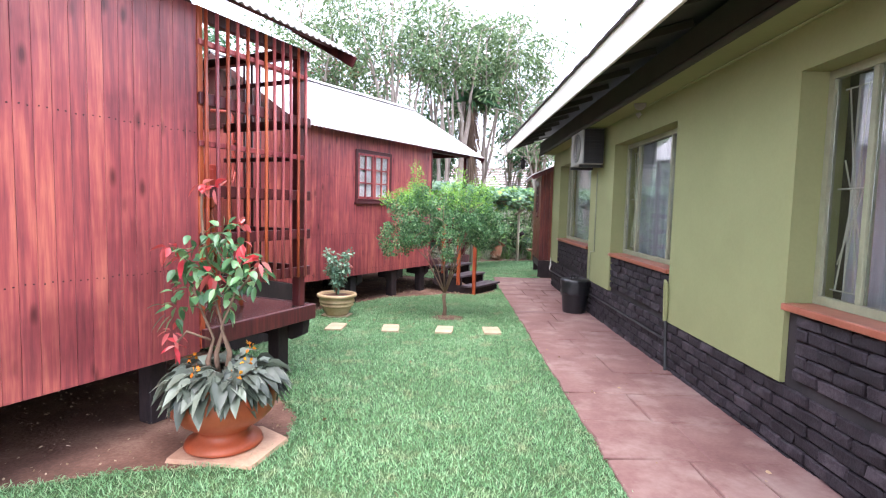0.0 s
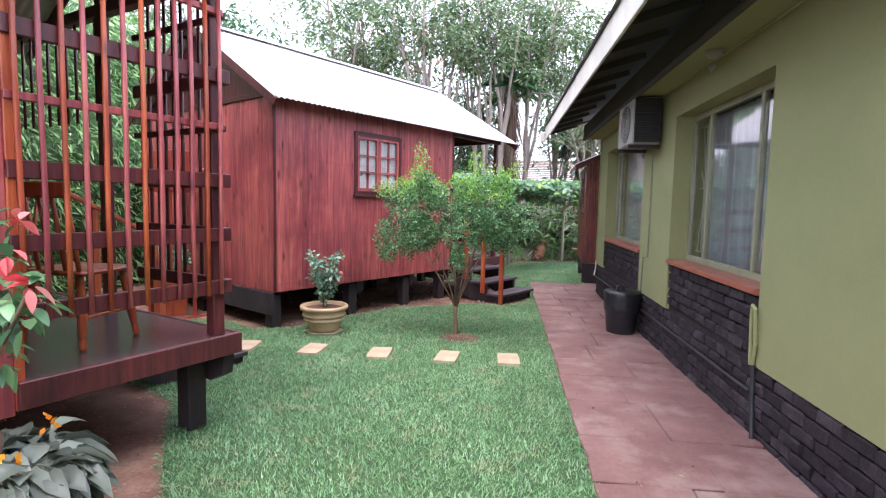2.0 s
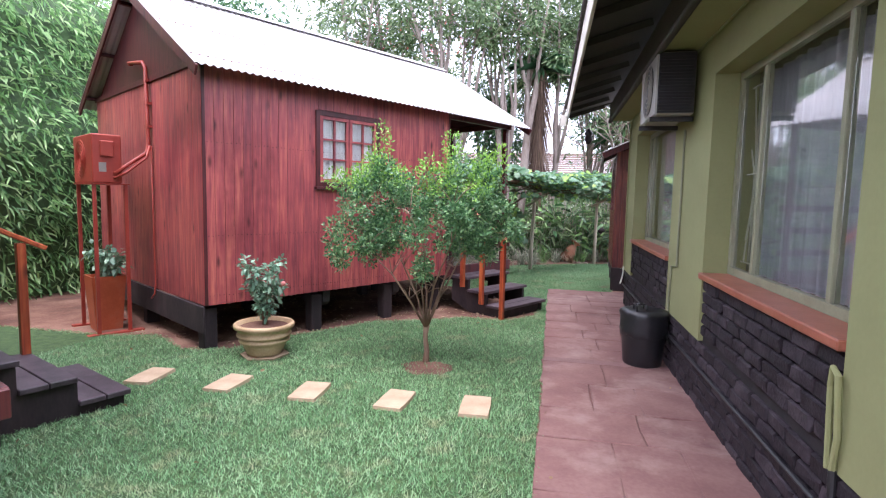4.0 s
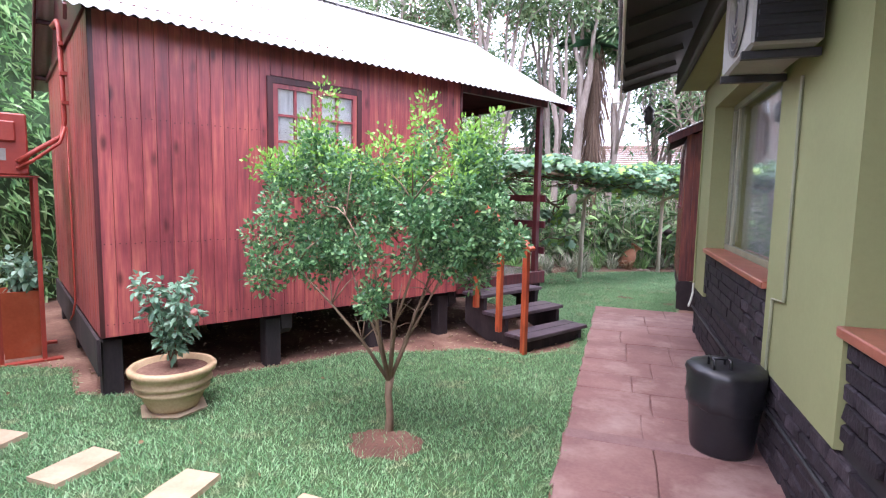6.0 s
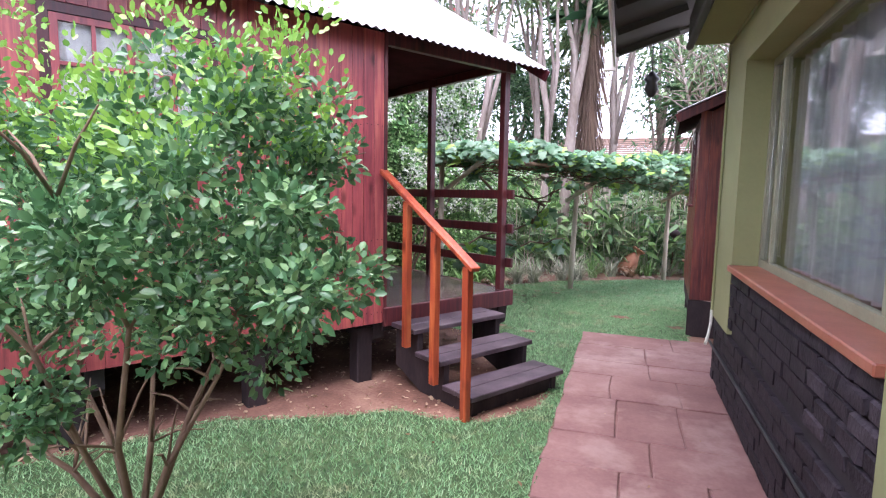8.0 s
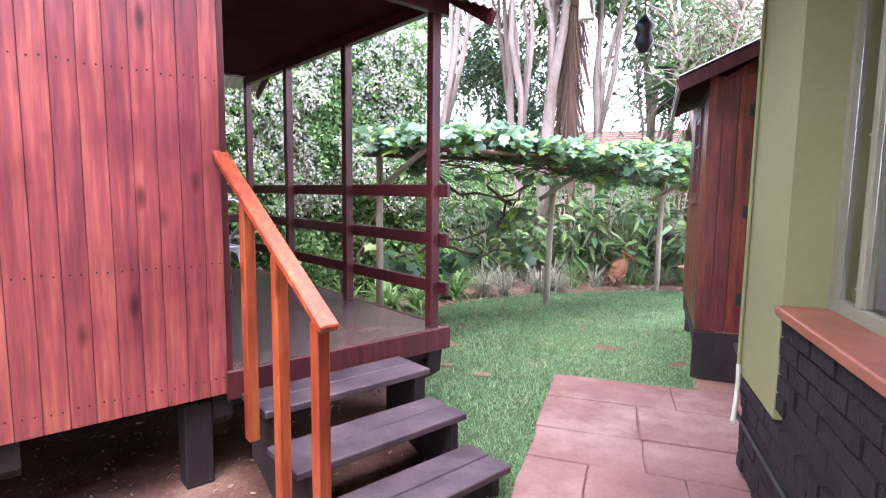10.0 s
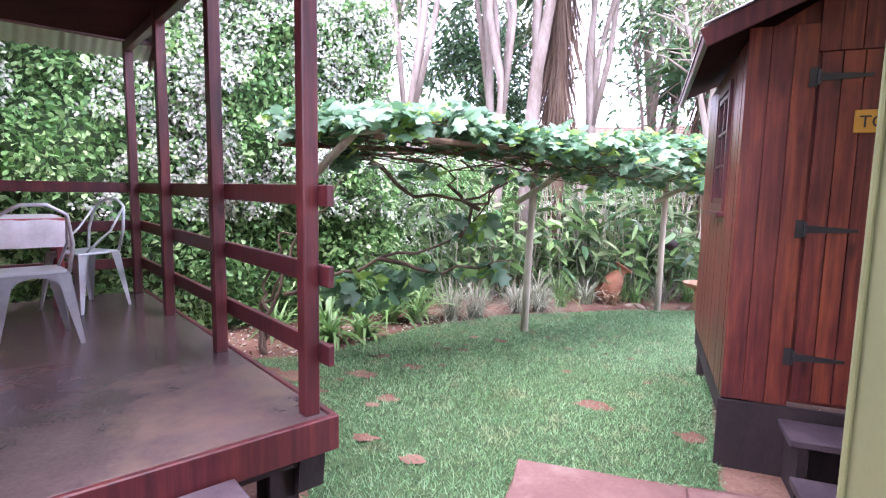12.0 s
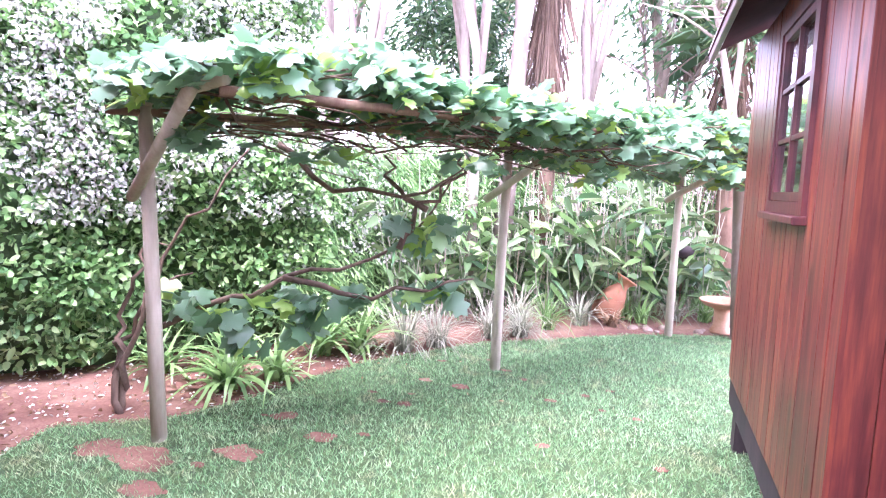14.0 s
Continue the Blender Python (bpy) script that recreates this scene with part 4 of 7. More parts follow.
bm.faces.new(a)
bm.faces.new(b[::-1])
for i in range(5):
    bm.faces.new((a[i], a[(i + 1) % 5], b[(i + 1) % 5], b[i]))
part("joist", bm, CHAR, cab1)
post(cab1, 0.0, 0.03, D1, 2.86, 0.08)
post(cab1, 0.0, 3.25, D1, 2.86, 0.08)
post(cab1, 0.0, 1.3, D1, 3.4, 0.07)
for z, h in ((0.93, 0.085), (1.26, 0.085), (1.60, 0.085), (2.24, 0.085)):
    part("lattice_rail", boxed(-1.1, 0.07, -0.047, -0.012, z - h / 2, z + h / 2, 0.004), DARKRED, cab1)
    part("lattice_rail", boxed(0.042, 0.072, -0.01, 1.0, z - h / 2, z + h / 2, 0.004), DARKRED, cab1)
for z in (1.93, 2.62):
    part("lattice_rail", boxed(-1.1, 0.03, -0.045, -0.015, z - 0.02, z + 0.02, 0.004), RED, cab1)
    part("lattice_rail", boxed(0.044, 0.07, -0.01, 1.0, z - 0.02, z + 0.02, 0.004), DARKRED, cab1)
r = random.Random(8)
for i in range(12):
    u = -1.06 + i * 0.095
    bm = bmesh.new()
    z = [0.885, 1.4, 2.0, 2.84]
    tube(bm, [(u + r.uniform(-0.004, 0.004), -0.062 + (0.004 if k % 2 else 0), zz) for k, zz in enumerate(z)], 0.0135, 8)
    part("lattice_bar", bm, ORANGE if r.random() < 0.35 else RED, cab1, smooth=True)
for i in range(10):
    v = 0.1 + i * 0.095
    bm = bmesh.new()
    tube(bm, [(0.087, v, 0.885), (0.085, v + r.uniform(-0.004, 0.004), 1.8), (0.087, v, 2.84)], 0.012, 8)
    part("lattice_bar", bm, DARKRED, cab1, smooth=True)
for i in range(12):
    v = 1.4 + i * 0.15
    bm = bmesh.new()
    tube(bm, [(0.0, v, 2.05), (0.0, v, 2.84)], 0.012, 8)
    part("lattice_bar", bm, DARKRED, cab1, smooth=True)
for i in range(9):
    part("lattice_bar", boxed(-1.0 + i * 0.12, -0.98 + i * 0.12, 3.27, 3.29, D1 + 0.05, 2.84), DARKRED, cab1)
for z in (0.95, 1.5, 2.1, 2.7):
    part("lattice_rail", boxed(-1.1, 0.03, 3.22, 3.25, z - 0.04, z + 0.04, 0.004), DARKRED, cab1)
part("beam", boxed(-1.1, 0.1, -0.01, 0.05, 2.78, 2.87, 0.004), DARKRED, cab1)
part("beam", boxed(-0.04, 0.04, 0.05, 3.3, 2.8, 2.88, 0.004), DARKRED, cab1)
gable_roof(cab1, -6.2, 0.42, -0.27, 2.90, 1.65, 4.0, 3.57)
steps1 = thing("steps", C1 @ pose(0.14, 1.13, 0), "dark painted timber steps at the latticed porch", "steps", "cabin steps")
for u0, z in ((0.02, 0.42), (0.33, 0.23), (0.66, 0.06)):
    for j in (0, 1):
        part("tread", boxed(u0 + j * 0.165, u0 + j * 0.165 + 0.158, -0.02, 0.9, z - 0.038, z, 0.005), TREAD, steps1)
bm = bmesh.new()
for v in (0.02, 0.82):
    vs = [(0.95, -0.15), (0.95, 0.02), (0.66, 0.02), (0.66, 0.19), (0.33, 0.19), (0.33, 0.38), (0.0, 0.38), (0.0, 0.05), (0.4, -0.15)]
    a = [bm.verts.new((x, v, z)) for x, z in vs]
    b = [bm.verts.new((x, v + 0.05, z)) for x, z in vs]
    bm.faces.new(a)
    bm.faces.new(b[::-1])
    for i in range(len(vs)):
        j = (i + 1) % len(vs)
        bm.faces.new((a[i], a[j], b[j], b[i]))
part("stringer", bm, CHAR, steps1)
rail1 = thing("handrail", C1 @ pose(0.14, 2.0, 0), "orange stained timber handrail beside the porch steps", "handrail", "cabin handrails")
for u, z0, z1 in ((0.62, -0.12, 1.08), (0.1, 0.1, 1.38)):
    part("post", boxed(u - 0.03, u + 0.03, -0.03, 0.025, z0, z1, 0.005), ORANGE, rail1)
bm = bmesh.new()
beam(bm, (-0.1, 0, 1.5), (0.78, 0, 1.03), 0.07, 0.035, (0, 0, 1), 0.006)
part("top_rail", bm, ORANGE, rail1)

# ---- shed ----
S0 = pose(2.2, 13.05, 0, 0, 0, -3.6)
shed = thing("shed", S0, "small red stained toilet shed with a ledged door", "shed")
SW, SL, SB, SH = 1.9, 1.95, 0.30, 2.36
bm = bmesh.new()
wy = (0.52, 1.1)
wz = (1.42, 2.2)
box(bm, 0.001, 0.05, 0.02, wy[0], SB, SH)
box(bm, 0.001, 0.05, wy[1], SL, SB, SH)
box(bm, 0.001, 0.05, wy[0], wy[1], SB, wz[0])
box(bm, 0.001, 0.05, wy[0], wy[1], wz[1], SH)
box(bm, 0.05, SW, 0.02, 0.06, SB, SH)
box(bm, SW - 0.05, SW, 0.06, SL, SB, SH)
box(bm, 0.05, SW - 0.05, SL - 0.05, SL, SB, SH)
for y0, y1 in ((0.02, 0.06), (SL - 0.05, SL)):
    a = [bm.verts.new((x, y0, z)) for x, z in ((0.0, SH), (SW, SH), (SW / 2, SH + 0.56))]
    b = [bm.verts.new((x, y1, z)) for x, z in ((0.0, SH), (SW, SH), (SW / 2, SH + 0.56))]
    bm.faces.new(a)
    bm.faces.new(b[::-1])
    for i in range(3):
        bm.faces.new((a[i], a[(i + 1) % 3], b[(i + 1) % 3], b[i]))
part("wall", bm, SHEDRED, shed, "red stained wall lining")


def shed_side(x):
    x = SL - x
    if wy[0] - 0.02 < x < wy[1] + 0.02:
        return [(SB - 0.02, wz[0] - 0.05), (wz[1] + 0.05, SH)]
    return [(SB - 0.02, SH)]


clad(shed, pose(0, SL, 0, 0, 0, -90), SL, shed_side, SHEDRED, seed=12)
clad(shed, pose(-0.018, 0.02, 0), 0.34, lambda x: [(SB - 0.02, 2.42)], SHEDRED, seed=13)
clad(shed, pose(0.32, 0.02, 0), SW - 0.32, lambda x: [(2.27, 2.42 + 0.5 * min(x + 0.3, SW - 0.3 - x))] + ([(SB - 0.02, 2.265)] if x > 0.82 else []), SHEDRED, seed=14)
door = new("door")
door.parent = shed
door.matrix_basis = pose(0.33, 0.0, 0)
tagged(door, "ledged door of red stained boards on black strap hinges")
for i in range(8):
    ob = new("door_board", plank_mesh(0.094, 1.93, 0.02, SHEDRED))
    ob.parent = door
    ob.matrix_basis = pose(i * 0.0985 + 0.003, 0.0, 0.33)
for z in (2.13, 1.31, 0.58):
    bm = bmesh.new()
    box(bm, -0.05, -0.01, -0.03, -0.021, z - 0.05, z + 0.05)
    vs = [(0.0, z - 0.022), (0.24, z - 0.009), (0.24, z + 0.009), (0.0, z + 0.022)]
    a = [bm.verts.new((x, -0.03, zz)) for x, zz in vs]
    b = [bm.verts.new((x, -0.021, zz)) for x, zz in vs]
    bm.faces.new(a)
    bm.faces.new(b[::-1])
    for i in range(4):
        bm.faces.new((a[i], a[(i + 1) % 4], b[(i + 1) % 4], b[i]))
    tube(bm, [(-0.006, -0.032, z - 0.04), (-0.006, -0.032, z + 0.04)], 0.009, 8)
    part("hinge", bm, IRON, door, "black iron strap hinge")
casement(shed, pose(-0.018, wy[1] - 0.01, wz[0] + 0.01, 0, 0, -90), wy[1] - wy[0] - 0.02, wz[1] - wz[0] - 0.02, 1, 2, 3, DARKRED, False)
part("skirting", boxed(-0.03, SW, 0.0, 0.03, -0.2, SB - 0.03, 0.004), CHAR, shed)
bm = bmesh.new()
vs = [(0.03, SB - 0.025), (SL, SB - 0.025), (SL, 0.1), (0.03, 0.1)]
a = [bm.verts.new((-0.005, y, z)) for y, z in vs]
b = [bm.verts.new((0.03, y, z)) for y, z in vs]
bm.faces.new(a)
bm.faces.new(b[::-1])
for i in range(4):
    bm.faces.new((a[i], a[(i + 1) % 4], b[(i + 1) % 4], b[i]))
part("skirting", bm, CHAR, shed)
for x, y in ((0.08, 0.1), (0.08, SL - 0.1), (SW - 0.1, SL - 0.1)):
    part("pier", boxed(x - 0.06, x + 0.06, y - 0.06, y + 0.06, -0.35, SB - 0.03), CHAR, shed)
for s in (-1, 1):
    lo_x = -0.27 if s < 0 else SW + 0.27
    us = np.linspace(-0.3, SL + 0.2, 170)
    h = 0.010 * np.sin((us + 0.3) / 0.076 * 2 * np.pi)
    n = len(us) - 1
    z0, z1 = SH + 0.02, SH + 0.56
    verts = np.concatenate([np.stack([np.full(n + 1, x), us, z + h + dz], 1) for x, z, dz in ((lo_x, z0, 0), (SW / 2, z1, 0), (SW / 2, z1, -0.004), (lo_x, z0, -0.004))])
    i = np.arange(n)
    faces = np.concatenate([np.stack([a * (n + 1) + i, a * (n + 1) + i + 1, b * (n + 1) + i + 1, b * (n + 1) + i], 1) for a, b in ((0, 1), (1, 2), (2, 3), (3, 0))])
    pydata("roof_sheet", verts, faces, TIN, shed)
    bm = bmesh.new()
    vs = [bm.verts.new((x, y_, z + dz)) for dz in (-0.03, -0.018) for x, y_, z in ((lo_x, -0.28, z0), (SW / 2, -0.28, z1), (SW / 2, SL + 0.18, z1), (lo_x, SL + 0.18, z0))]
    for q in ((0, 1, 2, 3), (7, 6, 5, 4), (0, 4, 5, 1), (1, 5, 6, 2), (2, 6, 7, 3), (3, 7, 4, 0)):
        bm.faces.new([vs[i] for i in q])
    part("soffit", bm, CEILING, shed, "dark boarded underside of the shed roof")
    bm = bmesh.new()
    beam(bm, (lo_x, -0.285, z0 - 0.07), (SW / 2, -0.285, z1 - 0.07), 0.1, 0.022, (0, 1, 0))
    part("barge_board", bm, DARKRED, shed)
    bm = bmesh.new()
    beam(bm, (lo_x + s * -0.02, -0.27, z0 - 0.045), (lo_x + s * -0.02, SL + 0.15, z0 - 0.045), 0.03, 0.07)
    part("fascia", bm, DARKRED, shed)
sign = thing("sign", S0 @ pose(0.5, -0.024, 1.83), "small yellow-brown door sign with dark capital letters", "sign")
part("board", boxed(0, 0.3, -0.008, 0, 0, 0.12, 0.002), surface("sign_yellow", [(0.3, (0.45, 0.22, 0.02)), (0.7, (0.55, 0.30, 0.04))], 6), sign)
cu = bpy.data.curves.new("letters", "FONT")
cu.body, cu.size, cu.extrude = "TO", 0.09, 0.001
txt = new("letters", cu)
txt.parent = sign
txt.data.materials.append(IRON)
txt.matrix_basis = pose(0.02, -0.0095, 0.028, 90, 0, 0)
shed_steps = thing("steps", S0 @ pose(0.28, 0, 0), "two dark painted timber steps at the shed door", "steps", "cabin steps")
for y0, z in ((-0.32, 0.21), (-0.66, 0.03)):
    part("tread", boxed(0, 0.95, y0, y0 + 0.3, z - 0.04, z, 0.005), TREAD, shed_steps)
    for x in (0.05, 0.85):
        part("bracket", boxed(x, x + 0.05, y0 + 0.04, y0 + 0.28 if z < 0.1 else -0.001, -0.3, z - 0.04), CHAR, shed_steps)


# ---- flagstones ----
r = random.Random(21)
y = 0.4
row = 0
while y < PATH_END - 0.1:
    h = r.uniform(0.42, 0.8)
    y1 = min(y + h, PATH_END)
    if PATH_END - y1 < 0.25:
        y1 = PATH_END
    right = PATH_R - 0.02 if y1 < 11.3 else 2.62
    cuts = [PATH_L + 0.005] + sorted(PATH_L + (right - PATH_L) * (f + r.uniform(-0.09, 0.09)) for f in ((0.5,) if r.random() < 0.55 else (0.36, 0.7))) + [right]
    if row == 0:
        low = {}
    for a, b in zip(cuts, cuts[1:]):
        g = 0.003
        j = lambda: r.uniform(-0.016, 0.016)
        ym = (y + y1) / 2
        left = j() if a == cuts[0] else 0
        pts = [(a + g + left, y + g + j()), ((a + b) / 2, y + g + j()), (b - g, y + g + j()), (b - g + j(), ym + j()), (b - g, y1 - g + j()), ((a + b) / 2 + j(), y1 - g + j()), (a + g + left, y1 - g + j()), (a + g + j(), ym)]
        bm = bmesh.new()
        cx, cy = (a + b) / 2, ym
        top = 0.027 + r.uniform(-0.002, 0.003)
        lo = [bm.verts.new((px, py, ground_z(py) + 0.010)) for px, py in pts]
        mi = [bm.verts.new((px, py, ground_z(py) + top - 0.006)) for px, py in pts]
        hi = [bm.verts.new((cx + (px - cx) * (1 - 0.012 / (b - a)), cy + (py - cy) * (1 - 0.012 / h), ground_z(py) + top)) for px, py in pts]
        bm.faces.new(hi)
        for k in range(8):
            k2 = (k + 1) % 8
            bm.faces.new((lo[k], lo[k2], mi[k2], mi[k]))
            bm.faces.new((mi[k], mi[k2], hi[k2], hi[k]))
        part("flagstone", bm, SLAB, path_bed)
    y = y1
    row += 1
bm = bmesh.new()
box(bm, PATH_L + 0.01, PATH_R - 0.02, 7.93, 8.06, ground_z(8) + 0.02, ground_z(8) + 0.034, None, 0.003)
part("cement_strip", bm, surface("stained_cement", [(0.3, (0.15, 0.075, 0.07)), (0.7, (0.23, 0.135, 0.125))], 4, objspace=False), path_bed, "greyish cement strip across the path")

# ---- bricks of the plinth ----
brick_meshes = []
for k in range(7):
    r = random.Random(40 + k)
    bm = bmesh.new()
    box(bm, 0, 0.034, 0.0, 0.222, 0.0, 0.073, None, 0.009)
    for v in bm.verts:
        v.co += Vector((r.uniform(-0.006, 0.006) if v.co.x < 0.02 else 0, r.uniform(-0.006, 0.006), r.uniform(-0.005, 0.005)))
    me = bpy.data.meshes.new("brick")
    bm.to_mesh(me)
    bm.free()
    me.materials.append(BRICK)
    brick_meshes.append(me)
half = bmesh.new()
box(half, 0, 0.034, 0.0, 0.105, 0.0, 0.073, None, 0.009)
hm = bpy.data.meshes.new("brick")
half.to_mesh(hm)
half.free()
hm.materials.append(BRICK)
r = random.Random(3)
places = []
for c in range(12):
    z = SILL - 0.045 - 0.0838 * (c + 1) if c < 6 else 0.447 - 0.085 * (c - 5) + 0.001
    spans = OPEN if c < 6 else [(-0.5, END)]
    if c < 6 and z < 0.447:
        continue
    for a, b in spans:
        y = a + 0.004 - (0.116 if c % 2 else 0)
        while y < b - 0.06:
            full = y >= a and y + 0.222 <= b
            if y < a and y + 0.222 > a:
                places.append((y + 0.116, z, True))
            elif full:
                places.append((y, z, False))
            elif y + 0.105 <= b and y >= a:
                places.append((y, z, True))
            y += 0.232
places = [p for p in places if p[0] > 0.6]
places.sort(key=lambda p: abs(p[0] - 5.0))
rest = bmesh.new()
for k, (y, z, h) in enumerate(places):
    if z < ground_z(y) - 0.05:
        continue
    m = pose(WX + 0.003 + r.uniform(-0.004, 0.006), y, z, 0, r.uniform(-1.5, 1.5), r.uniform(-0.8, 0.8))
    if k < 300:
        ob = new("brick", hm if h else r.choice(brick_meshes))
        ob.parent = plinth
        ob.matrix_basis = m
    else:
        box(rest, 0, 0.034, 0.0, 0.105 if h else 0.222, 0.0, 0.073, m, 0.0)
tagged(part("brickwork", rest, BRICK, plinth, "dark bricks further along the plinth"), kind="stuff")

# ---- stepping stones ----
for k, (x, y) in enumerate(((0.575, 6.6), (-0.035, 6.57), (-0.73, 6.57), (-1.44, 6.57), (-2.16, 6.55))):
    bm = bmesh.new()
    outline = [(-0.11, -0.19), (0.11, -0.185), (0.115, 0.0), (0.105, 0.19), (-0.11, 0.185), (-0.115, 0.0)]
    lo = [bm.verts.new((a, b, -0.01)) for a, b in outline]
    hi = [bm.verts.new((a * 0.95, b * 0.97, 0.03)) for a, b in outline]
    bm.faces.new(hi)
    for i in range(6):
        bm.faces.new((lo[i], lo[(i + 1) % 6], hi[(i + 1) % 6], hi[i]))
    s = finish("stepping_stone", bm, STONE)
    s.matrix_world = pose(x, y, ground_z(y) + 0.004, 0, 0, (2, -4, 3, -2, 5)[k])
    tagged(s, "cream sandstone paver sunk in the lawn", "stepping stone", "stepping stones")

# ---- red bowl planter with its plants ----
PX, PY = -1.36, 3.06
bm = bmesh.new()
outline = [(-0.3, -0.24), (0.24, -0.3), (0.33, 0.1), (0.1, 0.27), (-0.27, 0.2)]
lo = [bm.verts.new((a, b, -0.01)) for a, b in outline]
hi = [bm.verts.new((a * 0.97, b * 0.97, 0.022)) for a, b in outline]
bm.faces.new(hi)
for i in range(5):
    bm.faces.new((lo[i], lo[(i + 1) % 5], hi[(i + 1) % 5], hi[i]))
slab = finish("paving_slab", bm, surface("pink_slab", [(0.3, (0.42, 0.22, 0.15)), (0.7, (0.62, 0.42, 0.28))], 4))
slab.matrix_world = pose(PX + 0.05, PY, ground_z(3) + 0.008)
tagged(slab, "pinkish stone slab under the red bowl planter", "slab")
GZ = ground_z(3) + 0.03
planter = thing("planter", pose(PX, PY, GZ), "glossy red terracotta bowl planter on a flared foot", "planter")
bm = bmesh.new()
lathe(bm, [(0, 0), (0.215, 0), (0.235, 0.012), (0.225, 0.035), (0.18, 0.055), (0.15, 0.08), (0.15, 0.1), (0.18, 0.125), (0.25, 0.17), (0.305, 0.23), (0.322, 0.30), (0.312, 0.36), (0.285, 0.41), (0.29, 0.43), (0.27, 0.44), (0.255, 0.425), (0.25, 0.37), (0, 0.37)], 40)
part("bowl", bm, TERRA, planter, smooth=True)
bm = bmesh.new()
lathe(bm, [(0, 0.385), (0.2, 0.385), (0.252, 0.376)], 24)
part("potting_soil", bm, SOIL, planter)
rng = np.random.default_rng(31)
bedding = thing("bedding_plant", pose(PX, PY, GZ + 0.38), "low silver-grey leaved plants with small orange flowers spilling over the planter", "plant")
n = 420
ang, rad = rng.uniform(0, 2 * np.pi, n), np.sqrt(rng.uniform(0.0, 1, n)) * 0.27
p = np.stack([rad * np.cos(ang), rad * np.sin(ang), rng.uniform(0.03, 0.13, n) - rad * 0.1], 1)
d = np.stack([np.cos(ang) + rng.normal(0, 0.45, n), np.sin(ang) + rng.normal(0, 0.45, n), rng.uniform(-0.15, 0.75, n) - rad * 1.2], 1)
v, f = oval_leaves(p, d, rng.uniform(0.10, 0.19, n), rng.uniform(0.06, 0.10, n), rng, 0.6, 0.25)
pydata("leaf", v, f, LEAF_GREY, bedding, "ribbed silver-grey leaves", kind="stuff")
p, d = clumps(rng, [(0.2, -0.1, 0.17), (-0.08, -0.2, 0.15), (0.1, 0.15, 0.2), (-0.2, 0.0, 0.16), (0.16, -0.2, 0.12)], 7, 0.03)
pydata("flower", *leaf_quads(p, d, 0.03, 0.025, rng), PETAL_ORANGE, bedding, "small orange flowers", kind="stuff")

shrub = thing("poinsettia", pose(PX - 0.04, PY + 0.02, GZ + 0.38), "leggy poinsettia with twisted bare stems and red-pink bracts", "plant")
bm = bmesh.new()
tips = []
for k, pts in enumerate(([(0.0, 0.0, 0), (-0.02, 0.01, 0.18), (0.03, 0.0, 0.34), (-0.02, 0.02, 0.5), (-0.05, 0.0, 0.72)], [(0.04, 0.0, 0), (0.08, -0.02, 0.2), (0.03, -0.03, 0.36), (0.1, 0.0, 0.55), (0.14, 0.0, 0.75)], [(-0.02, -0.02, 0), (-0.06, -0.02, 0.14), (-0.03, 0.0, 0.28), (-0.12, 0.03, 0.45), (-0.16, 0.0, 0.6)], [(-0.05, 0.0, 0.72), (-0.1, 0.02, 0.9), (-0.1, 0.0, 1.1), (-0.09, 0.0, 1.24)], [(-0.03, -0.04, 0.28), (-0.16, -0.08, 0.34), (-0.2, -0.12, 0.28)], [(0.1, 0.0, 0.55), (0.2, -0.04, 0.66), (0.26, -0.06, 0.74)])):
    tube(bm, pts, [0.017 if i < 2 and k < 3 else 0.008 for i in range(len(pts))], 7)
    tips += pts[1:] if k > 2 else pts[3:]
part("stem", bm, TWIG, shrub, "knotted pale brown stems", True)
centres = [(-0.05, 0, 0.72), (0.14, 0, 0.78), (-0.16, 0, 0.6), (-0.1, 0.02, 0.92), (-0.12, -0.03, 0.8), (0.05, -0.05, 0.62), (0.24, -0.06, 0.72), (-0.2, -0.1, 0.5), (0.02, 0.05, 0.5), (-0.24, 0.02, 0.74), (0.1, 0.08, 0.66), (0.0, 0.1, 0.85), (0.05, -0.02, 0.92)]
p, d = clumps(rng, centres, 19, 0.10)
d[:, 2] -= 0.15
v, f = oval_leaves(p, d, rng.uniform(0.055, 0.10, len(p)), rng.uniform(0.03, 0.052, len(p)), rng, 0.35)
pydata("leaf", v, f, LEAF_BUSH, shrub, "fresh green pointed leaves", kind="stuff")
p, d = clumps(rng, [(-0.1, 0, 1.24), (-0.04, 0.03, 1.22), (0.16, -0.02, 0.88), (0.28, -0.06, 0.78), (-0.2, -0.12, 0.26), (-0.24, -0.1, 0.34), (-0.24, 0.02, 0.78), (0.0, -0.1, 0.7), (-0.28, -0.05, 0.86), (0.12, 0.05, 1.0)], 6, 0.025)
d[:, 2] -= 0.3
v, f = oval_leaves(p, d, rng.uniform(0.05, 0.1, len(p)), rng.uniform(0.03, 0.05, len(p)), rng, 0.35)
pydata("bract", v, f, PETAL_PINK, shrub, "red and pink bracts", kind="stuff")


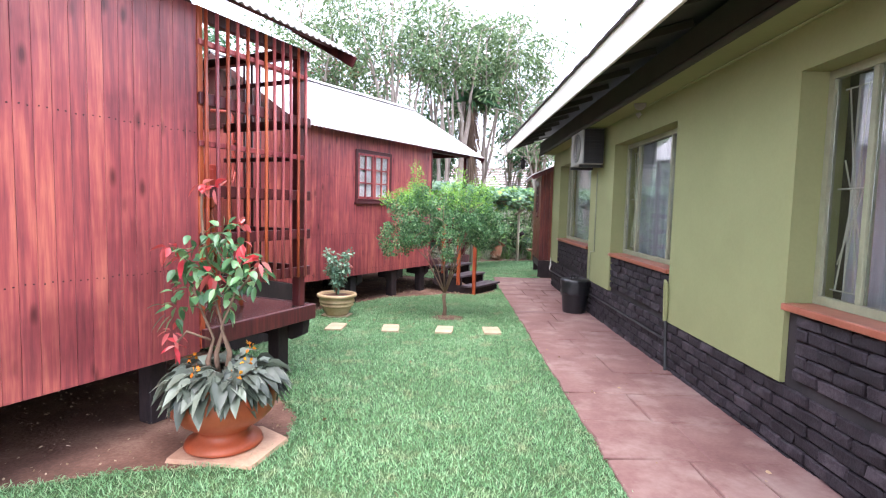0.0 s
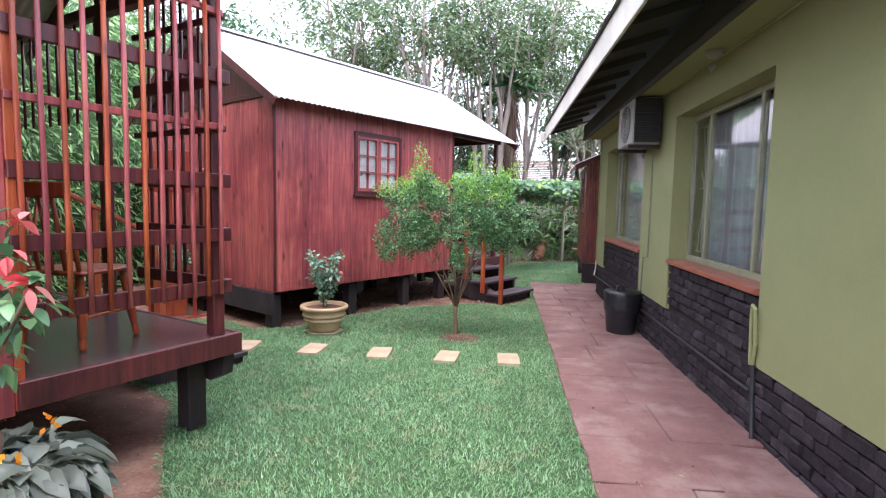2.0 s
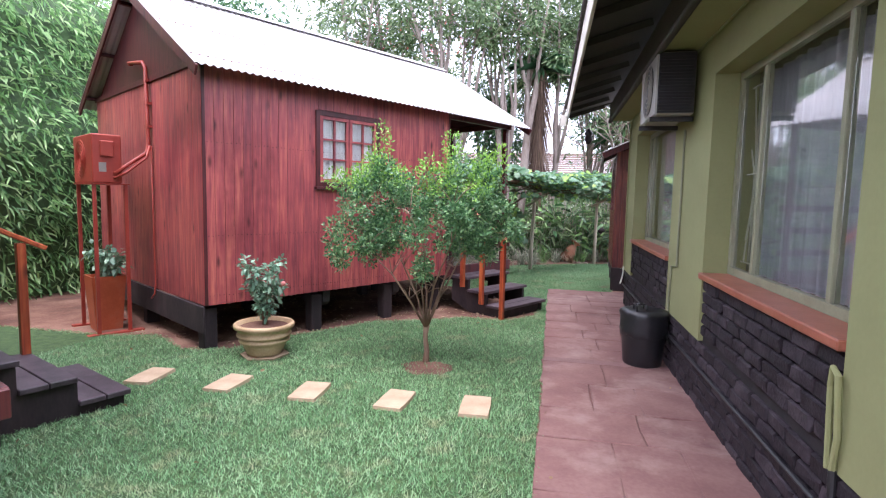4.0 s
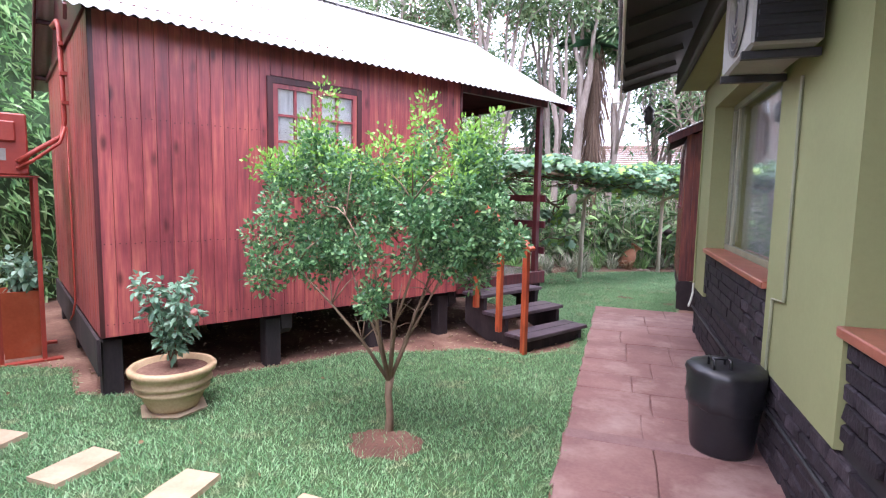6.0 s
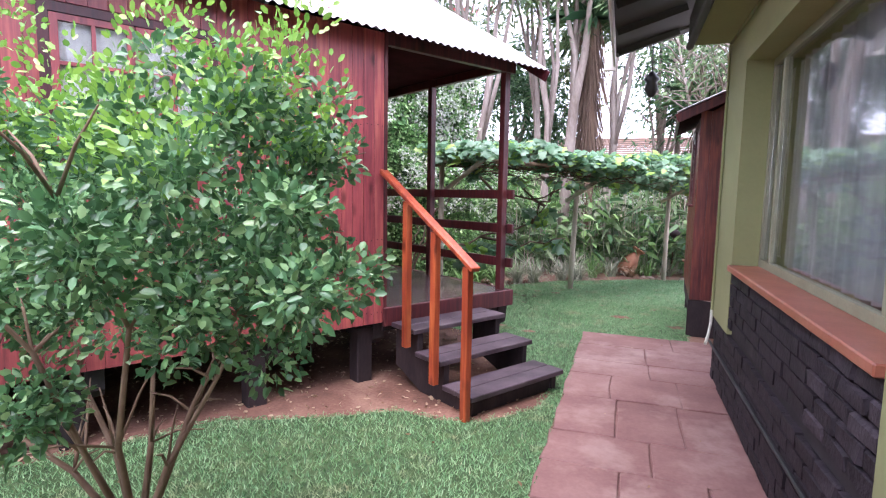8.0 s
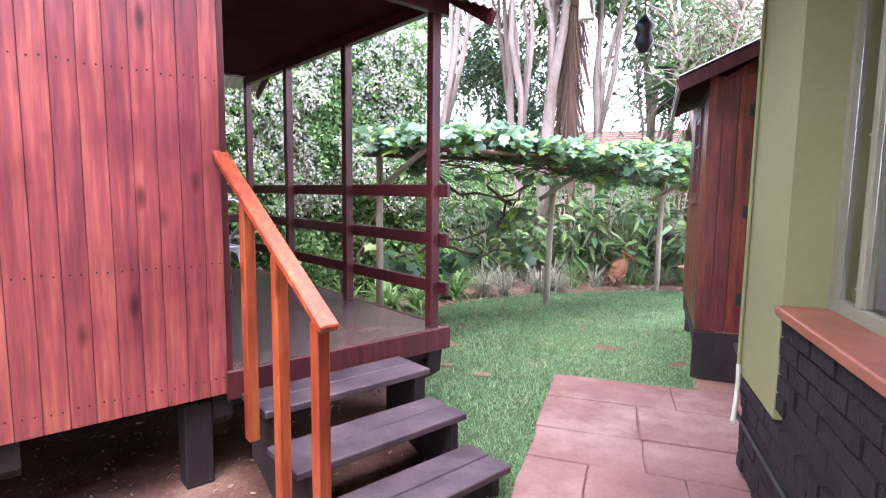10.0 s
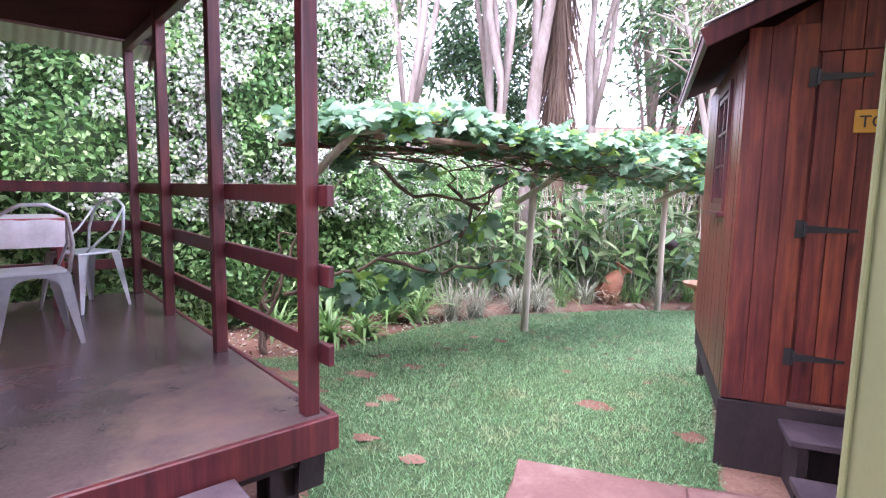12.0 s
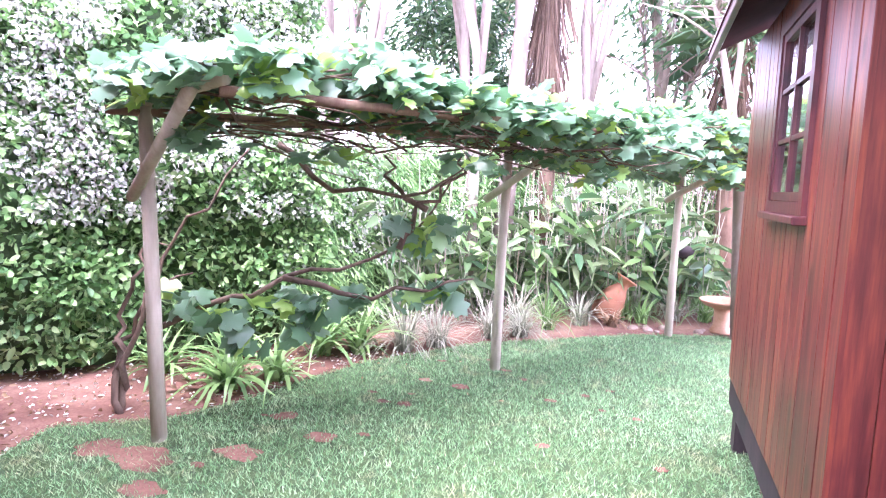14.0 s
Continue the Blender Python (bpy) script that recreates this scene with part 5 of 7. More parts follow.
# ---- buff pot with a small rose bush ----
def small_bush(name, at, height, spread, mat, label, n, leaf=0.05, seed=0):
    rg = np.random.default_rng(seed)
    t = thing(name, at, label, "plant")
    bm = bmesh.new()
    cs = []
    rr = random.Random(seed)
    for k in range(9):
        a = rr.uniform(0, 6.28)
        s = rr.uniform(0.3, 1) * spread
        h = height * rr.uniform(0.55, 1)
        mid = (math.cos(a) * s * 0.4, math.sin(a) * s * 0.4, h * 0.5)
        tip = (math.cos(a) * s, math.sin(a) * s, h)
        tube(bm, [(rr.uniform(-0.02, 0.02), rr.uniform(-0.02, 0.02), 0), mid, tip], [0.006, 0.004, 0.002], 5)
        for q in (0.35, 0.5, 0.65, 0.8, 0.93, 1.0):
            b = Vector(mid).lerp(Vector(tip), (q - 0.5) * 2) if q > 0.5 else Vector((0, 0, 0)).lerp(Vector(mid), q * 2)
            cs.append(tuple(b + Vector((rr.uniform(-1, 1), rr.uniform(-1, 1), rr.uniform(-0.3, 0.6))) * spread * 0.2))
    part("stem", bm, TWIG, t, smooth=True)
    p, d = clumps(rg, cs, n // len(cs), spread * 0.28)
    v, f = oval_leaves(p, d, rg.uniform(0.7, 1.3, len(p)) * leaf, rg.uniform(0.5, 0.75, len(p)) * leaf, rg, 0.25)
    pydata("leaf", v, f, mat, t, kind="stuff")
    return t


QX, QY = -1.62, 7.42
bm = bmesh.new()
lathe(bm, [(0.22, -0.01), (0.235, 0.018), (0, 0.02)], 6)
pad = finish("paving_slab", bm, STONE)
pad.matrix_world = pose(QX, QY, ground_z(QY) + 0.006, 0, 0, 20)
tagged(pad, "pale stone slab under the buff pot", "slab")
pot = thing("plant_pot", pose(QX, QY, ground_z(QY) + 0.028) @ Matrix.Diagonal((0.92, 0.92, 0.97, 1)), "ribbed buff concrete plant pot with a broad rim", "plant pot")
bm = bmesh.new()
lathe(bm, [(0, 0), (0.17, 0), (0.185, 0.03), (0.222, 0.1), (0.235, 0.125), (0.258, 0.135), (0.262, 0.155), (0.246, 0.163), (0.252, 0.178), (0.276, 0.188), (0.28, 0.208), (0.262, 0.217), (0.268, 0.24), (0.28, 0.262), (0.306, 0.27), (0.31, 0.3), (0.295, 0.315), (0.262, 0.31), (0.25, 0.27), (0, 0.27)], 36)
part("bowl", bm, SANDPOT, pot, smooth=True)
bm = bmesh.new()
lathe(bm, [(0, 0.285), (0.25, 0.276)], 20)
part("potting_soil", bm, SOIL, pot)
rose = small_bush("rose_bush", pose(QX, QY, ground_z(QY) + 0.30), 0.68, 0.21, LEAF_BLUE, "small bluish-green rose bush with one red bloom", 900, 0.052, 5)
bm = bmesh.new()
bmesh.ops.create_icosphere(bm, subdivisions=2, radius=0.025)
bmesh.ops.translate(bm, verts=bm.verts, vec=(0.2, 0.0, 0.42))
part("rose", bm, PETAL_PINK, rose, "small red rose bloom")

# ---- dustbin ----
bin_ = thing("dustbin", pose(1.97, 8.1, ground_z(8.1) + 0.034, 0, 0, 8), "tapered black plastic dustbin with a liner and lid handle", "dustbin")
bm = bmesh.new()
lathe(bm, [(0, 0), (0.17, 0), (0.178, 0.02), (0.2, 0.3), (0.212, 0.46), (0.2, 0.47), (0, 0.47)], 28)
part("body", bm, BLACKP, bin_, smooth=True)
bm = bmesh.new()
lathe(bm, [(0.203, 0.28), (0.214, 0.3), (0.217, 0.34), (0.216, 0.38), (0.219, 0.42), (0.218, 0.46), (0.222, 0.49), (0.214, 0.52), (0.15, 0.535), (0, 0.54)], 40)
rr = random.Random(2)
for v in bm.verts:
    v.co.x += 0.02 * noise.noise(v.co * 20)
    v.co.y += 0.02 * noise.noise(v.co * 18 + Vector((5, 0, 0)))
    if v.co.z < 0.29:
        v.co.z += 0.03 * noise.noise(v.co * 12)
part("lid", bm, BLACKP, bin_, "creased black liner over a round lid", True)
bm = bmesh.new()
for x in (-0.11, -0.02):
    tube(bm, [(x, -0.03, 0.53), (x, -0.03, 0.585), (x, -0.13, 0.585), (x, -0.13, 0.53)], 0.008, 6)
tube(bm, [(-0.11, -0.08, 0.587), (-0.02, -0.08, 0.587)], 0.01, 6)
part("handle", bm, BLACKP, bin_, smooth=True)

# ---- small tree on the lawn ----
tree = thing("small_tree", pose(-0.06, 7.64, ground_z(7.6)), "small multi-stemmed garden tree with a dense round glossy crown", "tree")
TR = random.Random(77)
bm = bmesh.new()
tube(bm, [(0, 0, -0.05), (0.01, 0, 0.12), (-0.01, 0.01, 0.25), (0.0, 0.02, 0.36)], [0.035, 0.026, 0.024, 0.03], 8)
ends = []
for k in range(7):
    a = k * 2 * math.pi / 7 + TR.uniform(-0.3, 0.3)
    s = TR.uniform(0.3, 0.66)
    h = TR.uniform(1.0, 1.6)
    m1 = (math.cos(a) * s * 0.3, math.sin(a) * s * 0.3, 0.36 + (h - 0.36) * 0.35)
    m2 = (math.cos(a + 0.25) * s * 0.65, math.sin(a + 0.25) * s * 0.65, 0.36 + (h - 0.36) * 0.7)
    tp = (math.cos(a) * s, math.sin(a) * s, h)
    tube(bm, [(0, 0.01, 0.33), m1, m2, tp], [0.014, 0.010, 0.007, 0.003], 6)
    for base in (m1, m2, tp):
        for q in range(3):
            e = tuple(Vector(base) + Vector((TR.uniform(-0.2, 0.2), TR.uniform(-0.2, 0.2), TR.uniform(0.03, 0.25))))
            tube(bm, [base, tuple(Vector(base).lerp(Vector(e), 0.5) + Vector((0, 0, 0.02))), e], [0.005, 0.004, 0.002], 5)
            ends.append(e)
part("trunk", bm, TWIG, tree, "slender pale brown stems", True)
rng = np.random.default_rng(9)
cs = []
for c, rad, n in (((-0.42, 0.0, 1.5), (0.52, 0.55, 0.4), 46), ((0.32, 0.05, 1.55), (0.42, 0.5, 0.36), 38), ((-0.05, 0.1, 1.38), (0.72, 0.65, 0.34), 42), ((-0.7, -0.05, 1.1), (0.32, 0.4, 0.2), 18), ((-0.08, -0.3, 0.98), (0.16, 0.14, 0.12), 4), ((0.55, 0.0, 1.3), (0.32, 0.4, 0.32), 24)):
    cs.append(ellipsoid_points(rng, n, c, rad, 0.45, 0.2, c[0]))
cs = np.concatenate(cs)
cs = cs[(cs[:, 2] > 0.84) & (cs[:, 0] > -1.02)]
p, d = clumps(rng, cs + (0.04, 0, 0), 118, 0.10)
d[:, 2] += 0.25
v, f = leaf_arrays(p, d, rng.uniform(0.021, 0.042, len(p)), rng.uniform(0.016, 0.025, len(p)), rng, 0.15, 0.5, 0.1)
pydata("crown", v, f, LEAF_BUSH, tree, "dense crown of small glossy green leaves")
top = cs[cs[:, 2] > 1.52]
extra = np.array([(-0.43, 0, 2.05), (-0.46, 0, 2.18), (0.17, 0.1, 2.0), (0.2, 0.1, 2.1), (0.6, 0, 1.9), (0.66, 0, 1.97), (-0.9, -0.1, 1.72), (0.05, -0.2, 1.85)])
p, d = clumps(rng, np.concatenate([top + (0, 0, 0.08), extra]), 64, 0.11)
d[:, 2] += 0.7
v, f = leaf_arrays(p, d, rng.uniform(0.02, 0.036, len(p)), rng.uniform(0.013, 0.02, len(p)), rng, 0.1, 0.55, 0.05)
pydata("new_growth", v, f, LEAF_LIME, tree, "yellow-green new shoots on top")

# ---- red air conditioner on its stand, and the planter under it ----
A2 = C2 @ pose(-0.6, 1.35, 0)
ac2 = thing("air_conditioner", A2 @ pose(0, 0, 1.57), "outdoor air conditioner unit painted dark red like the cabin", "air conditioner")
part("body", boxed(0, 0.28, 0, 0.75, 0, 0.52, 0.012), ACRED, ac2)
bm = bmesh.new()
for rr_ in (0.05, 0.09, 0.13, 0.17, 0.205):
    tube(bm, [(-0.010, 0.42 + rr_ * math.cos(t), 0.26 + rr_ * math.sin(t)) for t in [2 * math.pi * i / 26 for i in range(27)]], 0.004, 5)
part("fan_grille", bm, ACRED, ac2)
part("valve_cover", boxed(0.07, 0.2, -0.03, -0.001, 0.28, 0.45, 0.01), ACRED, ac2)
part("rating_label", boxed(0.06, 0.13, -0.004, -0.001, 0.12, 0.22), WHITEP, ac2, "white rating label")
bm = bmesh.new()
for z in (0.06, 0.12):
    tube(bm, [(0.2, -0.002, z), (0.22, -0.05, z)], 0.014, 8)
part("valve", bm, ACRED, ac2)
stand = thing("stand", A2, "red painted angle-iron stand on two base rails", "stand")
for x in (0.0, 0.3):
    for yv in (0.02, 0.66):
        bm = bmesh.new()
        box(bm, x, x + 0.035, yv, yv + 0.005, -0.07, 1.555)
        box(bm, x, x + 0.005, yv + 0.005, yv + 0.035, -0.07, 1.555)
        part("leg", bm, ACRED, stand)
part("top_frame", boxed(-0.02, 0.35, 0.0, 0.72, 1.556, 1.568), ACRED, stand)
part("base_rail", boxed(-0.1, 0.45, -0.02, 0.06, -0.1, -0.07), ACRED, stand)
part("base_rail", boxed(-0.1, 0.45, 0.64, 0.72, -0.1, -0.07), ACRED, stand)
planter2 = thing("planter", A2 @ pose(0.17, 0.37, -0.09), "tall square tapered red planter", "planter")
bm = bmesh.new()
w0, w1, h = 0.13, 0.17, 0.62
vs = [[bm.verts.new((sx * w, sy * w, z)) for sx, sy in ((-1, -1), (1, -1), (1, 1), (-1, 1))] for w, z in ((w0, 0), (w1, h), (w1 - 0.02, h), (w1 - 0.03, h - 0.06))]
bm.faces.new(vs[0][::-1])
for a, b in zip(vs, vs[1:]):
    for i in range(4):
        bm.faces.new((a[i], a[(i + 1) % 4], b[(i + 1) % 4], b[i]))
bm.faces.new(vs[3])
part("body", bm, TERRA, planter2)
small_bush("shrub", A2 @ pose(0.17, 0.37, 0.47), 0.36, 0.26, LEAF_BLUE, "low bluish-green shrub in the square planter", 420, 0.07, 8)
pipe = thing("pipework", C2, "red painted refrigerant pipes down the cabin gable", "pipe")
bm = bmesh.new()
tube(bm, [(-0.03, 1.9, 2.98), (-0.07, 1.86, 2.98), (-0.07, 1.4, 2.92), (-0.06, 1.34, 2.85), (-0.055, 1.33, 2.05), (-0.08, 1.32, 1.92), (-0.3, 1.3, 1.76), (-0.39, 1.3, 1.68)], 0.022, 8)
tube(bm, [(-0.055, 1.28, 2.0), (-0.1, 1.27, 1.86), (-0.3, 1.27, 1.69), (-0.39, 1.31, 1.63)], 0.014, 8)
part("pipe", bm, ACRED, pipe, smooth=True)
bm = bmesh.new()
tube(bm, [(-0.045, 1.28, 2.0), (-0.045, 1.27, 1.0), (-0.05, 1.24, 0.45), (-0.07, 1.22, 0.34), (-0.09, 1.27, 0.28)], 0.009, 6)
part("drain_hose", bm, ACRED, pipe, smooth=True)
for z in (2.7, 2.45, 2.2):
    part("clip", boxed(-0.075, -0.02, 1.29, 1.37, z, z + 0.03), ACRED, pipe)


# ---- porch furniture ----
def metal_chair(at):
    c = thing("metal_chair", at, "pale grey pressed-metal chair with splayed legs", "chair", "metal porch chairs")
    part("seat", boxed(-0.18, 0.18, -0.18, 0.18, 0.435, 0.455, 0.012), STEEL, c)
    for s in (-1, 1):
        for q in (-1, 1):
            bm = bmesh.new()
            a = [(s * 0.175, q * 0.175, 0.44), (s * 0.1, q * 0.178, 0.44), (s * 0.2, q * 0.215, 0.0), (s * 0.225, q * 0.215, 0.0)]
            b = [(s * 0.175, q * 0.1, 0.44), (s * 0.225, q * 0.19, 0.0)]
            v = [bm.verts.new(x) for x in a]
            u = [bm.verts.new(x) for x in b]
            bm.faces.new(v)
            bm.faces.new((v[0], v[3], u[1], u[0]))
            bmesh.ops.solidify(bm, geom=bm.faces[:], thickness=0.006)
            part("leg", bm, STEEL, c)
    for s in (-1, 1):
        bm = bmesh.new()
        n = 10
        top = [(s * 0.0 + 0.11 * math.cos(math.pi * i / n), 0.0, 0.375 + 0.06 * math.sin(math.pi * i / n)) for i in range(n + 1)]
        rows = []
        for x, _, z in top:
            rows.append((bm.verts.new((x, s * 0.181, z - 0.01)), bm.verts.new((x, s * 0.181, 0.44))))
        for p_, q_ in zip(rows, rows[1:]):
            bm.faces.new((p_[0], q_[0], q_[1], p_[1]))
        bmesh.ops.solidify(bm, geom=bm.faces[:], thickness=0.003)
        part("apron", bm, STEEL, c)
    bm = bmesh.new()
    tube(bm, [(-0.17, -0.17, 0.45), (-0.19, -0.2, 0.62), (-0.16, -0.24, 0.8), (-0.06, -0.265, 0.86), (0.06, -0.265, 0.86), (0.16, -0.24, 0.8), (0.19, -0.2, 0.62), (0.17, -0.17, 0.45)], 0.012, 8)
    tube(bm, [(-0.165, 0.1, 0.46), (-0.18, -0.1, 0.62), (-0.16, -0.235, 0.8)], 0.009, 8)
    tube(bm, [(0.165, 0.1, 0.46), (0.18, -0.1, 0.62), (0.16, -0.235, 0.8)], 0.009, 8)
    part("backrest", bm, STEEL, c, smooth=True)
    return c


metal_chair(C2 @ pose(4.03, 2.05, DK, 0, 0, 5))
metal_chair(C2 @ pose(4.42, 3.0, DK, 0, 0, 120))
table = thing("table", C2 @ pose(4.0, 2.92, DK) @ Matrix.Diagonal((0.8, 0.8, 1, 1)), "small square porch table", "table")
part("tabletop", boxed(-0.35, 0.35, -0.35, 0.35, 0.71, 0.735, 0.006), RED, table)
for s in (-1, 1):
    for q in (-1, 1):
        part("leg", boxed(s * 0.3 - 0.025, s * 0.3 + 0.025, q * 0.3 - 0.025, q * 0.3 + 0.025, 0, 0.71, 0.004), RED, table)
bm = bmesh.new()
g = 16
grid = {}
for i in range(g + 1):
    for j in range(g + 1):
        x, yv = -0.5 + i / g, -0.5 + j / g
        ox, oy = max(abs(x) - 0.36, 0), max(abs(yv) - 0.36, 0)
        drop = max(ox, oy) * 1.5 + 0.3 * min(ox, oy)
        fx, fy = math.copysign(min(abs(x), 0.362 + 0.1 * ox), x), math.copysign(min(abs(yv), 0.362 + 0.1 * oy), yv)
        wv = 0.012 * math.sin((x + yv) * 24) * (drop > 0)
        grid[i, j] = bm.verts.new((fx + wv, fy - wv, 0.742 - drop))
for i in range(g):
    for j in range(g):
        bm.faces.new((grid[i, j], grid[i + 1, j], grid[i + 1, j + 1], grid[i, j + 1]))
cloth = finish("tablecloth", bm, CLOTH, smooth=True)
cloth.matrix_world = C2 @ pose(4.0, 2.92, DK) @ Matrix.Diagonal((0.8, 0.8, 1, 1))
tagged(cloth, "white patterned tablecloth hanging over the table", "tablecloth")


def wooden_chair(at):
    c = thing("wooden_chair", at, "orange-brown wooden chair with turned legs and spindle back", "chair", "wooden porch chairs")
    part("seat", boxed(-0.21, 0.21, -0.2, 0.2, 0.42, 0.45, 0.012), ORANGE, c)
    for s in (-1, 1):
        for q in (-1, 1):
            bm = bmesh.new()
            a, b = Vector((s * 0.16, q * 0.15, 0.42)), Vector((s * 0.21, q * 0.2, 0.0))
            ts = [0, 0.1, 0.3, 0.34, 0.4, 0.6, 0.8, 0.84, 0.88, 0.95, 1]
            rs = [0.016, 0.019, 0.024, 0.014, 0.024, 0.026, 0.02, 0.012, 0.02, 0.022, 0.014]
            tube(bm, [a.lerp(b, t) for t in ts], rs, 10)
            part("leg", bm, ORANGE, c, smooth=True)
    for x in (-0.18, -0.09, 0.0, 0.09, 0.18):
        bm = bmesh.new()
        tube(bm, [(x, -0.18, 0.45), (x, -0.21, 0.65), (x, -0.25, 0.88)], [0.012, 0.014, 0.010], 8)
        part("spindle", bm, ORANGE, c, smooth=True)
    part("top_rail", boxed(-0.21, 0.21, -0.275, -0.235, 0.86, 0.95, 0.01), ORANGE, c)
    bm = bmesh.new()
    tube(bm, [(-0.18, 0.17, 0.2), (0.18, 0.17, 0.2)], 0.01, 8)
    tube(bm, [(-0.19, -0.17, 0.18), (-0.19, 0.17, 0.18)], 0.01, 8)
    tube(bm, [(0.19, -0.17, 0.18), (0.19, 0.17, 0.18)], 0.01, 8)
    part("stretcher", bm, ORANGE, c, smooth=True)
    return c


wooden_chair(C1 @ pose(-0.55, 0.55, D1, 0, 0, -70))
wooden_chair(C1 @ pose(-0.5, 2.0, D1, 0, 0, 110))


# ---- arbour with its vine ----
PP = [(-1.12, 13.72), (0.57, 15.85), (2.22, 17.8)]
arb = thing("arbour", pose(0, 0, 0), "rustic pole arbour covered by a broad-leaved vine", "arbour")
along = Vector((PP[2][0] - PP[0][0], PP[2][1] - PP[0][1], 0)).normalized()
back = Vector((-0.9, 0.43, 0))
for k, (x, y) in enumerate(PP):
    bm = bmesh.new()
    lean = (0.0, 0.07, 0.02)[k]
    tube(bm, [(x, y, -0.4), (x + lean * 0.4, y, 0.8), (x + lean, y, 1.93)], [0.048, 0.043, 0.038], 10)
    part("post", bm, POLE, arb, "rough weathered pole", True)
    bm = bmesh.new()
    tube(bm, [(x + back.x * 0.22, y + back.y * 0.22, 1.93), (x - back.x * 1.05, y - back.y * 1.05, 1.93)], 0.036, 8)
    part("crossbar", bm, POLE, arb, smooth=True)
    bm = bmesh.new()
    tube(bm, [(x + back.x * 0.1 - along.x * 0.06, y + back.y * 0.1 - along.y * 0.06, 1.36), (x - back.x * 0.85 - along.x * 0.06, y - back.y * 0.85 - along.y * 0.06, 1.91)], 0.034, 8)
    part("brace", bm, POLE, arb, smooth=True)
bm = bmesh.new()
tube(bm, [(PP[0][0] - along.x * 0.2, PP[0][1] - along.y * 0.2, 1.86), (PP[2][0] + along.x * 0.2, PP[2][1] + along.y * 0.2, 1.92)], 0.026, 8)
part("long_pole", bm, TWIG, arb, "thin brown pole under the vine", smooth=True)
bm = bmesh.new()
o = back * -1.0
tube(bm, [(PP[0][0] + o.x, PP[0][1] + o.y, 1.88), (PP[2][0] + o.x, PP[2][1] + o.y, 1.88)], 0.026, 8)
part("long_pole", bm, TWIG, arb, "thin brown pole under the vine", smooth=True)
vine = thing("vine", pose(0, 0, 0), "broad-leaved vine sprawling over the pole arbour", "vine")
rng = np.random.default_rng(5)
VR = random.Random(6)
L = (Vector(PP[2]) - Vector(PP[0])).length
bm = bmesh.new()
for k in range(130):
    s0, b0 = VR.uniform(-0.1, L), VR.uniform(-1.05, 0.2)
    pts = []
    s, b, z = s0, b0, VR.uniform(1.72, 2.02)
    for i in range(6):
        pts.append((PP[0][0] + along.x * s + back.x * b, PP[0][1] + along.y * s + back.y * b, z))
        s += VR.uniform(-0.1, 0.45)
        b += VR.uniform(-0.2, 0.2)
        z += VR.uniform(-0.1, 0.09)
        z = min(max(z, 1.5), 2.1)
    tube(bm, pts, [0.009, 0.008, 0.006, 0.005, 0.004, 0.003], 5)
for pts in ([(-1.75, 14.0, -0.2), (-1.78, 14.0, 0.1), (-1.55, 14.1, 0.5), (-1.6, 14.2, 0.9), (-1.3, 14.4, 1.3), (-0.9, 14.7, 1.9)],
            [(-1.86, 14.03, -0.2), (-1.68, 13.98, 0.15), (-1.8, 14.05, 0.42), (-1.66, 14.1, 0.78), (-1.72, 14.2, 0.98), (-1.4, 14.3, 1.02)],
            [(-1.72, 13.96, -0.2), (-1.84, 14.02, 0.2), (-1.7, 14.05, 0.5), (-1.45, 14.1, 0.8), (-1.2, 14.3, 0.85)],
            [(0.0, 14.9, 0.95), (0.15, 15.0, 1.3), (0.4, 15.2, 1.55), (0.3, 15.4, 1.85)],
            [(0.15, 15.0, 1.3), (-0.1, 15.0, 1.5), (-0.25, 15.1, 1.8)], [(-0.9, 14.6, 1.75), (-0.4, 14.7, 1.45), (0.15, 15.0, 1.4), (0.6, 15.4, 1.7)],
            [(-1.6, 14.05, 0.45), (-1.2, 14.2, 0.55), (-0.7, 14.5, 0.75), (-0.2, 14.9, 0.9), (0.2, 15.2, 1.3), (0.4, 15.5, 1.8)],
            [(-0.7, 14.5, 0.75), (-0.3, 14.6, 0.65), (0.2, 14.9, 0.72), (0.7, 15.3, 0.8)]):
    wig = [Vector(a).lerp(Vector(b), t) + Vector((VR.uniform(-0.05, 0.05), VR.uniform(-0.05, 0.05), VR.uniform(-0.05, 0.05))) for a, b in zip(pts, pts[1:]) for t in (0.0, 0.33, 0.66)]
    tube(bm, wig, [0.026 - 0.021 * i / len(wig) for i in range(len(wig))], 7)
part("stem", bm, VINEWOOD, vine, "tangled dark brown vine stems", True)
n = 430
ss = rng.uniform(-0.15, L + 0.5, n)
bb = rng.uniform(-1.15, 0.25, n)
zz = 2.05 + 0.06 * np.sin(ss * 1.9) + rng.uniform(-0.10, 0.07, n) - 0.1 * (bb < -1.0)
low = rng.uniform(0, 1, n) < np.where(ss > 2.9, 0.42, 0.1)
zz -= low * rng.uniform(0.05, 0.4, n)
cs = np.stack([PP[0][0] + along.x * ss + back.x * bb, PP[0][1] + along.y * ss + back.y * bb, zz], 1)
p, d = clumps(rng, cs, 17, 0.2, 0.4)


